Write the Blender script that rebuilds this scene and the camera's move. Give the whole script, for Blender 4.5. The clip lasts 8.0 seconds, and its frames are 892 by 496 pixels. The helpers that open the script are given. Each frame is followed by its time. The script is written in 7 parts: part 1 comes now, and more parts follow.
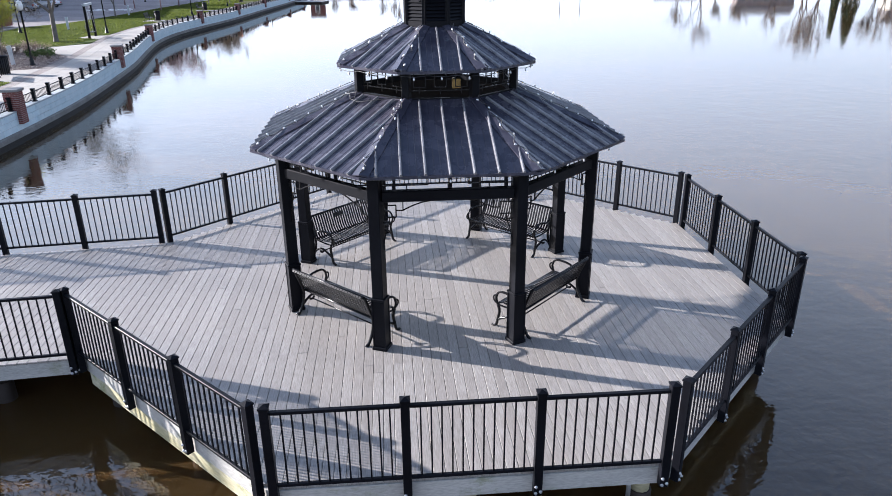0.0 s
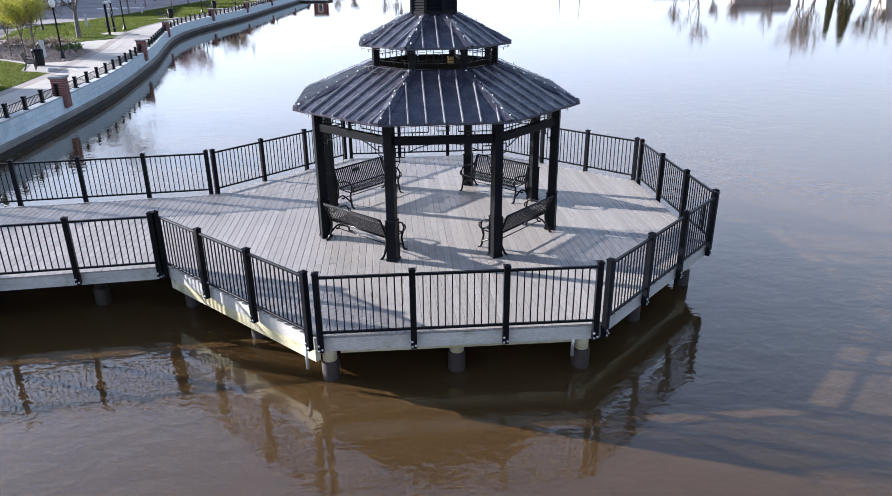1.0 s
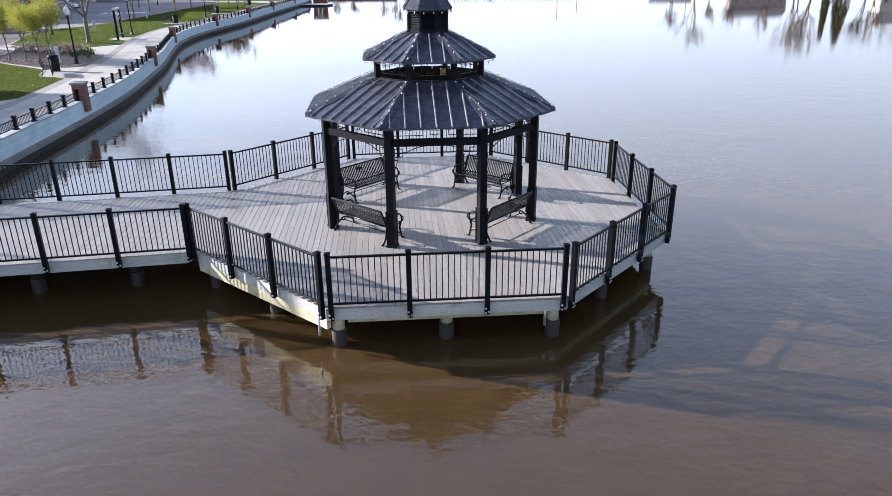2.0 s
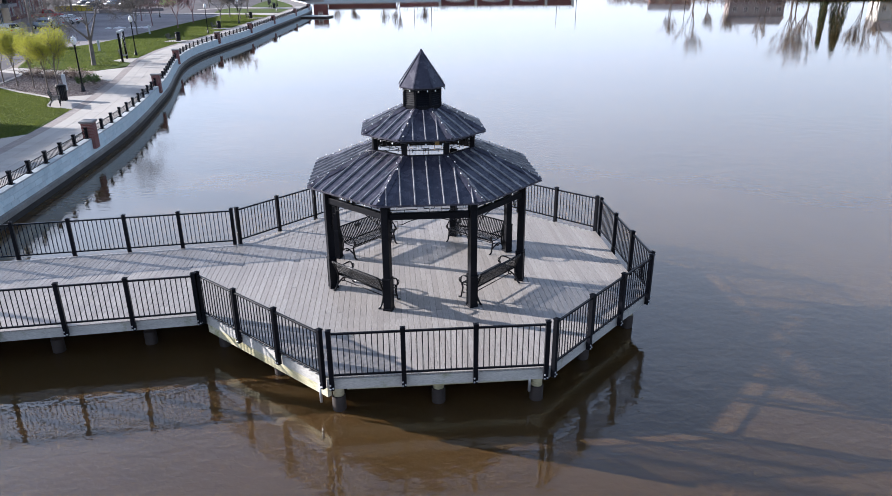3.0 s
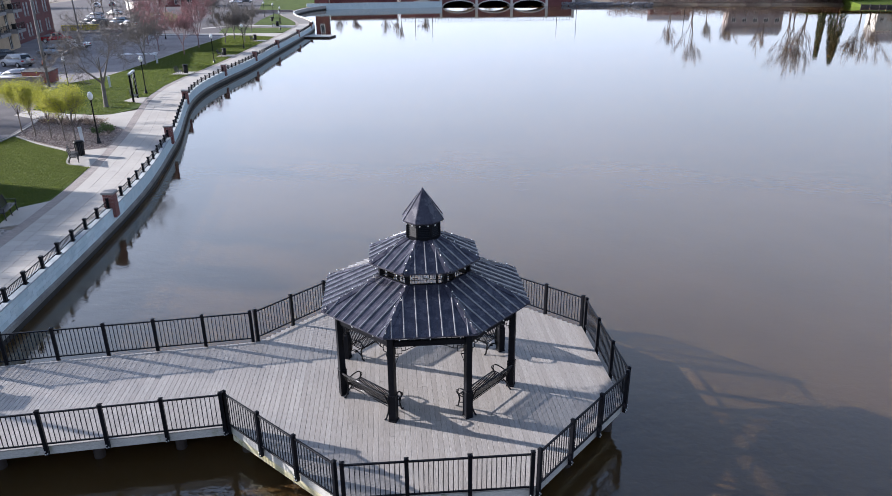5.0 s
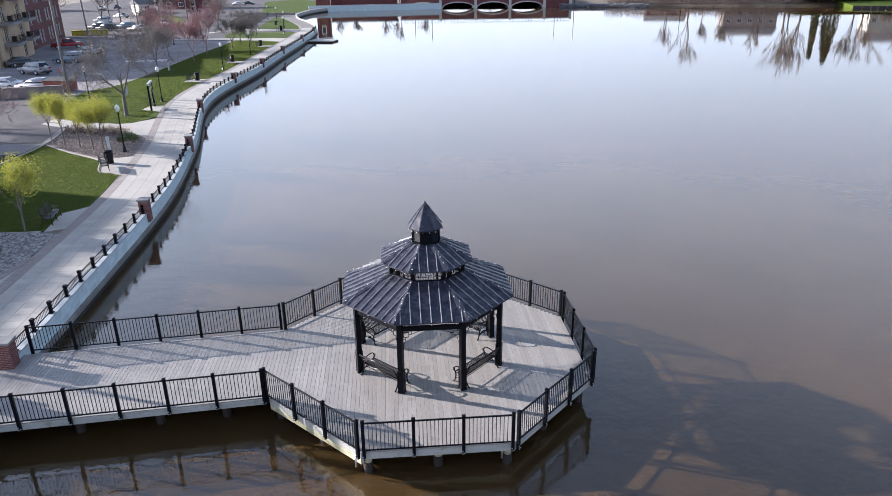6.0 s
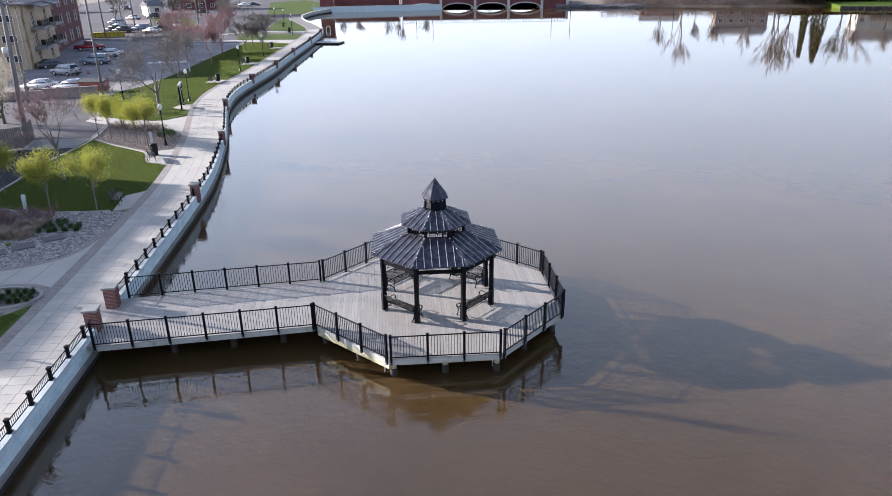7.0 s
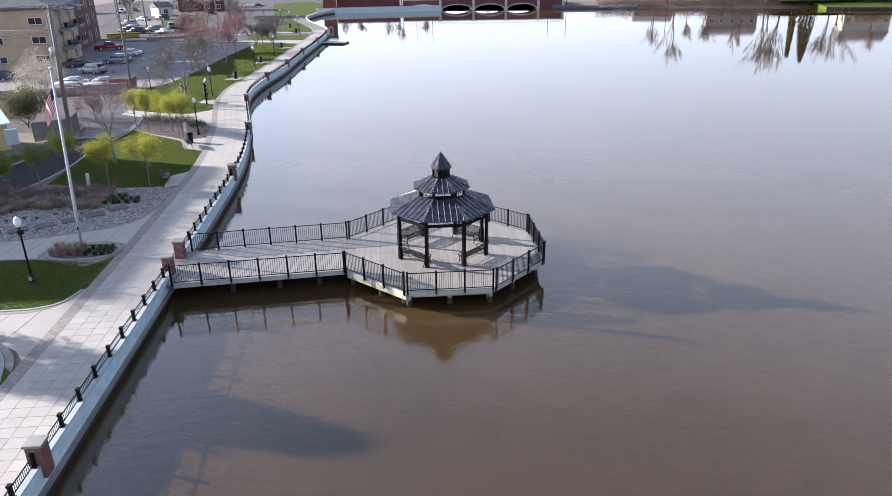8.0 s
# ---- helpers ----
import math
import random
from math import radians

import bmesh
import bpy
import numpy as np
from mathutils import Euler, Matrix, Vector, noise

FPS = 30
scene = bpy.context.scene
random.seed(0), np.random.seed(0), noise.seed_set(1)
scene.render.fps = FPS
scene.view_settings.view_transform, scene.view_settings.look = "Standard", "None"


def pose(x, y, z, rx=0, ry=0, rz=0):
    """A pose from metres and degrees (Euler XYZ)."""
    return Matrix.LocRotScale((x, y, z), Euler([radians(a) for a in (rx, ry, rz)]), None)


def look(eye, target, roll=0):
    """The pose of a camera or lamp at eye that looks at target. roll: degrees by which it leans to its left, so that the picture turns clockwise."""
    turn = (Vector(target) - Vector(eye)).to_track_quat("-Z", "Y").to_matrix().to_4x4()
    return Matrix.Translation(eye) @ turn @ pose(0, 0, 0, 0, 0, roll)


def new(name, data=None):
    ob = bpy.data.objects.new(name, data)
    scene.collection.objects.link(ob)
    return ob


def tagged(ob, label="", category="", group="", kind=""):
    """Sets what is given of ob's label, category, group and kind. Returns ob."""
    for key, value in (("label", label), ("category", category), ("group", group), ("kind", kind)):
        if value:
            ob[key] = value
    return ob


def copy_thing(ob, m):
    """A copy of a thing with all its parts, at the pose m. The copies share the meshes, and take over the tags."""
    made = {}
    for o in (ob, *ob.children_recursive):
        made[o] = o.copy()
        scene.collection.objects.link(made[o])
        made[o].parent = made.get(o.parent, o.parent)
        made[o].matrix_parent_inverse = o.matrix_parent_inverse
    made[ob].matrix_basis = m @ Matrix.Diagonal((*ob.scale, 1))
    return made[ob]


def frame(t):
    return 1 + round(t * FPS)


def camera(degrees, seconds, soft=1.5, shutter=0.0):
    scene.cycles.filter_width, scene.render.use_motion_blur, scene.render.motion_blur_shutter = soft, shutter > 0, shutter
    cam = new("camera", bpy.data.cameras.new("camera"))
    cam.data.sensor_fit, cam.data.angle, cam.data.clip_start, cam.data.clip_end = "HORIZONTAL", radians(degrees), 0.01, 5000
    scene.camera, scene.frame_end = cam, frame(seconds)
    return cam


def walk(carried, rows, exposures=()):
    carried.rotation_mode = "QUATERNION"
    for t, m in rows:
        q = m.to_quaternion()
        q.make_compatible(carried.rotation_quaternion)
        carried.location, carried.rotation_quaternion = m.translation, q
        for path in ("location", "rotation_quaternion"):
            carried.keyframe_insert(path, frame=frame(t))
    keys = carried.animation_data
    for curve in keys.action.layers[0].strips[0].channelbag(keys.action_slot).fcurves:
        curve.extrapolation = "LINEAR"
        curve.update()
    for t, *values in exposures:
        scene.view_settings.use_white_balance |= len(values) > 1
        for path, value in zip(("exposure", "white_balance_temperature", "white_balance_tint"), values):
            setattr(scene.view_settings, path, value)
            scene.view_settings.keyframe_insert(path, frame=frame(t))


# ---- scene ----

# ---------------------------------------------------------------- camera
cam = camera(65.12, 8.0, soft=0.55)
PATH = [  # seconds, x, y, z, yaw, pitch, roll
    (0.0, -0.798, -12.019, 5.498, -4.57, -22.13, -0.53),
    (0.5, -0.898, -13.795, 5.558, -4.52, -22.12, -0.52),
    (1.0, -0.992, -15.608, 5.570, -4.46, -22.17, -0.50),
    (1.2, -1.019, -16.128, 5.564, -4.50, -22.11, -0.45),
    (2.3, -0.980, -18.020, 6.550, -4.58, -21.98, -0.46),
    (2.5, -0.937, -18.128, 6.952, -4.56, -21.92, -0.39),
    (3.0, -0.854, -18.200, 7.914, -4.55, -21.88, -0.41),
    (3.5, -0.796, -18.235, 8.797, -4.54, -21.87, -0.42),
    (4.0, -0.761, -18.230, 9.782, -4.50, -21.95, -0.50),
    (4.5, -0.762, -18.281, 10.753, -4.46, -21.94, -0.48),
    (4.7, -0.775, -18.436, 11.186, -4.44, -21.91, -0.46),
    (5.8, -0.985, -21.813, 13.211, -4.44, -22.03, -0.49),
    (6.0, -1.054, -22.861, 13.568, -4.42, -22.14, -0.61),
    (6.5, -1.432, -26.445, 14.319, -4.42, -22.24, -0.69),
    (7.0, -1.863, -30.438, 15.064, -4.41, -22.31, -0.70),
    (7.5, -2.348, -34.518, 15.615, -4.46, -22.34, -0.79),
    (8.0, -2.808, -38.553, 15.971, -4.51, -22.32, -0.74),
]
walk(cam, [(t, pose(x, y, z, 90 + pitch, 0, yaw) @ pose(0, 0, 0, 0, 0, roll)) for t, x, y, z, yaw, pitch, roll in PATH],
     [(0.0, 1.67, 5880, 15), (1.2, 1.68, 5880, 15), (2.5, 1.58, 5910, 15), (4.7, 1.42, 5910, 15), (6.0, 1.55, 5950, 15), (7.0, 1.61, 6010, 15), (8.0, 1.64, 6100, 16)])

# ---------------------------------------------------------------- daylight
SUN_TO = Vector((-21.8, 8.5, 7.0)).normalized()
sun = new("sun", bpy.data.lights.new("sun", "SUN"))
sun.data.energy, sun.data.angle, sun.data.color = 5.0, radians(0.55), (1.0, 0.93, 0.83)
sun.matrix_world = look(SUN_TO * 100, (0, 0, 0))
world = bpy.data.worlds.new("sky")
scene.world = world
world.use_nodes = True
wn, wl = world.node_tree.nodes, world.node_tree.links
sky = wn.new("ShaderNodeTexSky")
sky.sky_type, sky.sun_disc = "NISHITA", False
sky.sun_elevation = math.asin(SUN_TO.z)
sky.sun_rotation = math.atan2(SUN_TO.x, SUN_TO.y)
sky.air_density, sky.dust_density, sky.ozone_density = 1.0, 1.0, 1.5
wn["Background"].inputs["Strength"].default_value = 0.092
# thin bright cloud over the blue
where = wn.new("ShaderNodeTexCoord")
cloud = wn.new("ShaderNodeTexNoise")
cloud.inputs["Scale"].default_value, cloud.inputs["Detail"].default_value = 2.2, 6.0
stretch = wn.new("ShaderNodeMapping")
stretch.inputs["Scale"].default_value = (1.0, 1.0, 3.5)
wl.new(where.outputs["Generated"], stretch.inputs[0])
wl.new(stretch.outputs[0], cloud.inputs["Vector"])
veil = wn.new("ShaderNodeMapRange")
veil.inputs[1].default_value, veil.inputs[2].default_value, veil.inputs[3].default_value, veil.inputs[4].default_value = 0.35, 0.75, 0.0, 0.09
wl.new(cloud.outputs["Fac"], veil.inputs[0])
split = wn.new("ShaderNodeSeparateXYZ")
wl.new(where.outputs["Generated"], split.inputs[0])
haze = wn.new("ShaderNodeValToRGB")  # dense haze at the horizon, thinning upwards
stops = haze.color_ramp.elements
for height, dense in ((0.10, 0.78), (0.22, 0.74), (0.34, 0.66), (0.46, 0.34), (0.60, 0.06)):
    stops.new(height).color = (dense, dense, dense, 1)
stops[0].color, stops[-1].color = (0.76, 0.76, 0.76, 1), (0, 0, 0, 1)
wl.new(split.outputs["Z"], haze.inputs[0])
both = wn.new("ShaderNodeMath")
both.operation, both.use_clamp = "ADD", True
wl.new(veil.outputs[0], both.inputs[0])
wl.new(haze.outputs[0], both.inputs[1])
blend = wn.new("ShaderNodeMix")
blend.data_type = "RGBA"
# the haze is brighter towards the sun
toward = wn.new("ShaderNodeVectorMath")
toward.operation = "DOT_PRODUCT"
toward.inputs[1].default_value = Vector((SUN_TO.x, SUN_TO.y, 0)).normalized()
wl.new(where.outputs["Generated"], toward.inputs[0])
glow = wn.new("ShaderNodeMapRange")
glow.inputs[1].default_value, glow.inputs[2].default_value, glow.inputs[3].default_value, glow.inputs[4].default_value = -1.0, 1.0, 0.42, 1.40
wl.new(toward.outputs["Value"], glow.inputs[0])
tone = wn.new("ShaderNodeVectorMath")
tone.operation = "SCALE"
tone.inputs[0].default_value = (5.55, 6.06, 6.88)
wl.new(glow.outputs[0], tone.inputs["Scale"])
wl.new(tone.outputs[0], blend.inputs[7])
wl.new(both.outputs[0], blend.inputs[0])
wl.new(sky.outputs[0], blend.inputs[6])
wl.new(blend.outputs[2], wn["Background"].inputs["Color"])

# ---------------------------------------------------------------- materials
def mat(name, rough=0.6, metal=0.0, ior=1.5):
    m = bpy.data.materials.new(name)
    m.use_nodes = True
    b = m.node_tree.nodes["Principled BSDF"]
    b.inputs["Roughness"].default_value, b.inputs["Metallic"].default_value, b.inputs["IOR"].default_value = rough, metal, ior
    return m


class Nodes:
    """Short spellings for one material's node tree."""

    def __init__(self, m):
        self.tree, self.n, self.l = m.node_tree, m.node_tree.nodes, m.node_tree.links
        self.out = self.n["Principled BSDF"]
        self.geo = self.n.new("ShaderNodeNewGeometry")
        self.tc = self.n.new("ShaderNodeTexCoord")
        self.info = self.n.new("ShaderNodeObjectInfo")

    def put(self, socket, value):
        if hasattr(value, "links"):
            self.l.new(value, socket)
        else:
            socket.default_value = value

    def scaled(self, vec, s):
        q = self.n.new("ShaderNodeMapping")
        self.l.new(vec, q.inputs[0])
        q.inputs["Scale"].default_value = s
        return q.outputs[0]

    def noise(self, scale, detail=4.0, rough=0.55, vec=None, stretch=None, dist=0.0):
        q = self.n.new("ShaderNodeTexNoise")
        v = vec if vec is not None else self.geo.outputs["Position"]
        if stretch:
            v = self.scaled(v, stretch)
        self.l.new(v, q.inputs["Vector"])
        q.inputs["Scale"].default_value, q.inputs["Detail"].default_value = scale, detail
        q.inputs["Roughness"].default_value, q.inputs["Distortion"].default_value = rough, dist
        return q.outputs["Fac"]

    def cells(self, scale, vec=None, out="Distance", feature="F1"):
        q = self.n.new("ShaderNodeTexVoronoi")
        q.feature = feature
        self.l.new(vec if vec is not None else self.geo.outputs["Position"], q.inputs["Vector"])
        q.inputs["Scale"].default_value = scale
        return q.outputs[out]

    def ramp(self, fac, stops):
        q = self.n.new("ShaderNodeValToRGB")
        self.l.new(fac, q.inputs[0])
        e = q.color_ramp.elements
        while len(e) < len(stops):
            e.new(0.5)
        for k, (p, c) in zip(e, stops):
            k.position = p
            k.color = (*c, 1) if isinstance(c, tuple) else (c, c, c, 1)
        return q.outputs[0]

    def math(self, op, a, b=0.0):
        q = self.n.new("ShaderNodeMath")
        q.operation = op
        self.put(q.inputs[0], a), self.put(q.inputs[1], b)
        return q.outputs[0]

    def mix(self, fac, a, b, blend="MIX"):
        q = self.n.new("ShaderNodeMix")
        q.data_type, q.blend_type = "RGBA", blend
        self.put(q.inputs[0], fac)
        for sock, v in ((q.inputs[6], a), (q.inputs[7], b)):
            self.put(sock, (*v, 1) if isinstance(v, tuple) else v)
        return q.outputs[2]

    def bump(self, height, strength=0.3, distance=0.01):
        q = self.n.new("ShaderNodeBump")
        self.l.new(height, q.inputs["Height"])
        q.inputs["Strength"].default_value, q.inputs["Distance"].default_value = strength, distance
        self.l.new(q.outputs[0], self.out.inputs["Normal"])

    def color(self, c):
        self.put(self.out.inputs["Base Color"], (*c, 1) if isinstance(c, tuple) else c)

    def rough(self, r):
        self.put(self.out.inputs["Roughness"], r)


def surface(name, a, b, scale, rough=0.7, metal=0.0, fine=30.0, fine_amount=0.25, bump=0.15, dist=0.004, per=0.0, stretch=None, third=None):
    """A surface of two blended tones at two scales, with fine relief; per: how far objects differ among themselves."""
    m = mat(name, rough, metal)
    n = Nodes(m)
    big = n.noise(scale, 5, 0.6, stretch=stretch)
    small = n.noise(scale * fine, 3, 0.6, stretch=stretch)
    c = n.mix(n.ramp(big, [(0.3, 0.0), (0.7, 1.0)]), a, b)
    if third:
        c = n.mix(n.ramp(n.noise(scale * 2.7, 6, 0.7), [(0.56, 0.0), (0.7, 1.0)]), c, third)
    c = n.mix(fine_amount, c, n.ramp(small, [(0.25, 0.15), (0.75, 0.85)]), "OVERLAY")
    if per:
        c = n.mix(1.0, c, n.ramp(n.info.outputs["Random"], [(0.0, 1 - per), (1.0, 1.0)]), "MULTIPLY")
    n.color(c)
    n.rough(n.ramp(small, [(0.2, max(rough - 0.1, 0.02)), (0.8, min(rough + 0.1, 1.0))]))
    if bump:
        n.bump(small, bump, dist)
    return m


def make_water():
    m = mat("lake_water", 0.010, 0.0, 1.70)
    n = Nodes(m)
    murk = n.noise(0.09, 4, 0.6)
    n.color(n.mix(n.ramp(murk, [(0.35, 0.0), (0.7, 1.0)]), (0.062, 0.0362, 0.0130), (0.079, 0.0470, 0.0176)))
    n.out.inputs["Subsurface Weight"].default_value = 1.0  # light spreads in the cloudy water
    n.out.inputs["Subsurface Radius"].default_value = (1.0, 0.8, 0.55)
    n.out.inputs["Subsurface Scale"].default_value = 0.22
    calm = n.ramp(n.noise(0.035, 3, 0.5), [(0.38, 0.45), (0.62, 1.0)])
    wave = n.math("ADD", n.math("MULTIPLY", n.noise(0.9, 1, 0.4, stretch=(1.0, 1.25, 1.0), dist=0.4), 0.50),
                  n.math("MULTIPLY", n.noise(3.0, 1, 0.5, stretch=(0.85, 1.25, 1.0), dist=0.5), 0.30))
    wave = n.math("ADD", wave, n.math("MULTIPLY", n.noise(8.5, 1, 0.5, stretch=(0.9, 1.2, 1.0), dist=0.6), 0.13))
    xyz = n.n.new("ShaderNodeSeparateXYZ")  # the far water lies sheltered
    n.l.new(n.geo.outputs["Position"], xyz.inputs[0])
    lee = n.n.new("ShaderNodeMapRange")
    n.l.new(xyz.outputs["Y"], lee.inputs[0])
    lee.inputs[1].default_value, lee.inputs[2].default_value, lee.inputs[3].default_value, lee.inputs[4].default_value = -2.0, 70.0, 1.0, 0.20
    calm = n.math("MULTIPLY", calm, lee.outputs[0])
    n.bump(n.math("MULTIPLY", wave, calm), 0.42, 0.05)
    return m


def make_planks():
    m = mat("weathered_composite_board", 0.55, 0.0, 1.5)
    n = Nodes(m)
    grain = n.noise(9.0, 5, 0.65, stretch=(9.0, 0.55, 1.0))
    stain = n.noise(0.8, 5, 0.6)
    c = n.mix(n.ramp(n.info.outputs["Random"], [(0.0, 0.0), (1.0, 1.0)]), (0.300, 0.277, 0.255), (0.392, 0.367, 0.342))
    c = n.mix(n.ramp(grain, [(0.3, 0.9), (0.64, 0.0)]), c, (0.16, 0.138, 0.122))
    c = n.mix(n.ramp(stain, [(0.45, 0.0), (0.75, 0.45)]), c, (0.28, 0.245, 0.22))
    n.color(c)
    n.rough(n.ramp(grain, [(0.3, 0.42), (0.7, 0.60)]))
    n.bump(grain, 0.25, 0.004)
    return m


WATER = make_water()
PLANK = make_planks()
BLACK = surface("black_powder_coat", (0.0035, 0.0038, 0.0055), (0.0075, 0.008, 0.011), 1.2, 0.42, 0.0, 60, 0.2, 0.06, 0.002)
BLACK_GLOSS = surface("black_gloss_metal", (0.004, 0.004, 0.005), (0.008, 0.008, 0.009), 2.0, 0.25, 0.0, 40, 0.2, 0.04, 0.002)
BLACK_FADED = surface("weathered_black_paint", (0.003, 0.0033, 0.005), (0.0075, 0.008, 0.011), 0.9, 0.45, 0.0, 25, 0.3, 0.08, 0.003)
for dark in (BLACK, BLACK_GLOSS, BLACK_FADED):
    dark.node_tree.nodes["Principled BSDF"].inputs["IOR"].default_value = 1.32 if dark is BLACK_GLOSS else 1.20
FASCIA = surface("weathered_treated_lumber", (0.40, 0.39, 0.365), (0.53, 0.51, 0.47), 0.9, 0.75, 0.0, 14, 0.35, 0.25, 0.004, 0.15, (1, 1, 5), (0.30, 0.31, 0.22))
BEAM_OLD = surface("algae_stained_beam", (0.40, 0.36, 0.20), (0.58, 0.54, 0.40), 0.8, 0.8, 0.0, 14, 0.35, 0.25, 0.004, 0.1, (1, 1, 4), (0.24, 0.25, 0.10))
PILE = surface("piling_sleeve", (0.016, 0.010, 0.008), (0.034, 0.023, 0.018), 1.6, 0.7, 0.0, 12, 0.3, 0.2, 0.004)
STEEL = surface("galvanised_steel", (0.45, 0.45, 0.46), (0.58, 0.58, 0.58), 6.0, 0.4, 0.7, 10, 0.2, 0.05, 0.002)
CONCRETE = surface("promenade_concrete", (0.355, 0.325, 0.290), (0.415, 0.383, 0.345), 0.35, 0.8, 0.0, 60, 0.2, 0.1, 0.003, 0.12, None, (0.31, 0.292, 0.268))
PAVER = surface("brown_paver", (0.20, 0.165, 0.145), (0.29, 0.25, 0.225), 0.8, 0.85, 0.0, 30, 0.3, 0.2, 0.004, 0.25)
WALLBLOCK = surface("pale_painted_block", (0.54, 0.67, 0.71), (0.68, 0.77, 0.79), 1.6, 0.7, 0.0, 18, 0.3, 0.3, 0.006, 0.18, None, (0.44, 0.58, 0.64))
CAPSTONE = surface("pale_cap", (0.35, 0.39, 0.41), (0.45, 0.48, 0.49), 0.5, 0.75, 0.0, 30, 0.2, 0.12, 0.003, 0.08)
LEDGE = surface("stained_concrete", (0.14, 0.13, 0.12), (0.26, 0.25, 0.23), 0.6, 0.85, 0.0, 18, 0.35, 0.25, 0.006, 0.0, None, (0.2, 0.19, 0.17))
WET = surface("wet_concrete", (0.010, 0.009, 0.008), (0.024, 0.021, 0.018), 0.7, 0.8, 0.0, 12, 0.3, 0.25, 0.006)
BRICK = surface("red_brick", (0.15, 0.045, 0.040), (0.24, 0.075, 0.062), 5.0, 0.85, 0.0, 12, 0.3, 0.2, 0.004, 0.35)
PILLARCAP = surface("grey_stone_cap", (0.23, 0.22, 0.21), (0.31, 0.295, 0.28), 1.5, 0.85, 0.0, 20, 0.3, 0.2, 0.004, 0.15)
JOINT = surface("dark_joint", (0.13, 0.12, 0.11), (0.19, 0.175, 0.16), 2.0, 0.9)
MORTAR = surface("mortar", (0.36, 0.33, 0.30), (0.44, 0.41, 0.38), 4.0, 0.9)
GRASS = surface("lawn_grass", (0.042, 0.066, 0.008), (0.074, 0.104, 0.015), 0.35, 0.9, 0.0, 40, 0.55, 0.9, 0.03, 0.0, None, (0.060, 0.080, 0.016))
ASPHALT = surface("asphalt", (0.185, 0.168, 0.170), (0.285, 0.262, 0.260), 0.16, 0.9, 0.0, 40, 0.35, 0.25, 0.004, 0.0, None, (0.17, 0.155, 0.155))
EARTH = surface("bank_earth", (0.13, 0.10, 0.075), (0.20, 0.165, 0.12), 0.15, 0.95, 0.0, 20, 0.4, 0.4, 0.03)


def make_roof():
    m = mat("dark_standing_seam_metal", 0.34, 0.0, 1.36)
    n = Nodes(m)
    streak = n.noise(3.0, 5, 0.65)
    worn = n.noise(2.2, 6, 0.7)
    c = n.mix(n.ramp(streak, [(0.3, 0.0), (0.7, 1.0)]), (0.027, 0.0265, 0.040), (0.070, 0.067, 0.086))
    c = n.mix(n.ramp(worn, [(0.645, 0.0), (0.675, 0.5)]), c, (0.13, 0.16, 0.17))
    n.color(c)
    n.rough(n.ramp(streak, [(0.3, 0.15), (0.7, 0.36)]))
    n.bump(streak, 0.08, 0.004)
    return m


ROOF = make_roof()
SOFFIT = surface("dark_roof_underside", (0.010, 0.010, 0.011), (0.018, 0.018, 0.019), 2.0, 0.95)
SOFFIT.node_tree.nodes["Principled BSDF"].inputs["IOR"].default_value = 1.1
SEAM = surface("glossy_seam_metal", (0.10, 0.10, 0.11), (0.22, 0.22, 0.23), 3.0, 0.22, 0.0, 10, 0.3, 0.05)

# ---------------------------------------------------------------- mesh helpers
def add(bm, verts, faces, smooth=False):
    vs = [bm.verts.new(v) for v in verts]
    for f in faces:
        face = bm.faces.new([vs[i] for i in f])
        face.smooth = smooth
    return vs


BOX_FACES = ((0, 3, 2, 1), (4, 5, 6, 7), (0, 1, 5, 4), (1, 2, 6, 5), (2, 3, 7, 6), (3, 0, 4, 7))


def box(bm, lo, hi, m=None):
    (a, b, c), (d, e, f) = lo, hi
    vs = [Vector(v) for v in ((a, b, c), (d, b, c), (d, e, c), (a, e, c), (a, b, f), (d, b, f), (d, e, f), (a, e, f))]
    return add(bm, [m @ v if m else v for v in vs], BOX_FACES)


def soft_box(bm, lo, hi, r=0.008, m=None):
    """A box whose top and bottom edges are chamfered, 8-sided in plan."""
    (a, b, c), (d, e, f) = lo, hi
    ring = lambda k, z: [(a + k, b, z), (d - k, b, z), (d, b + k, z), (d, e - k, z), (d - k, e, z), (a + k, e, z), (a, e - k, z), (a, b + k, z)]
    inner = lambda k, z: [(a + 2 * k, b + k, z), (d - 2 * k, b + k, z), (d - k, b + 2 * k, z), (d - k, e - 2 * k, z), (d - 2 * k, e - k, z), (a + 2 * k, e - k, z), (a + k, e - 2 * k, z), (a + k, b + 2 * k, z)]
    vs = inner(r, c) + ring(r, c + r) + ring(r, f - r) + inner(r, f)
    fs = [tuple(range(7, -1, -1)), tuple(range(24, 32))]
    for k in range(3):
        fs += [(8 * k + i, 8 * k + (i + 1) % 8, 8 * k + 8 + (i + 1) % 8, 8 * k + 8 + i) for i in range(8)]
    return add(bm, [m @ Vector(v) if m else v for v in vs], fs)


def prism(bm, poly, z0, z1, m=None):
    k = len(poly)
    vs = [Vector((x, y, z0)) for x, y in poly] + [Vector((x, y, z1)) for x, y in poly]
    fs = [tuple(range(k - 1, -1, -1)), tuple(range(k, 2 * k))] + [(i, (i + 1) % k, k + (i + 1) % k, k + i) for i in range(k)]
    return add(bm, [m @ v if m else v for v in vs], fs)


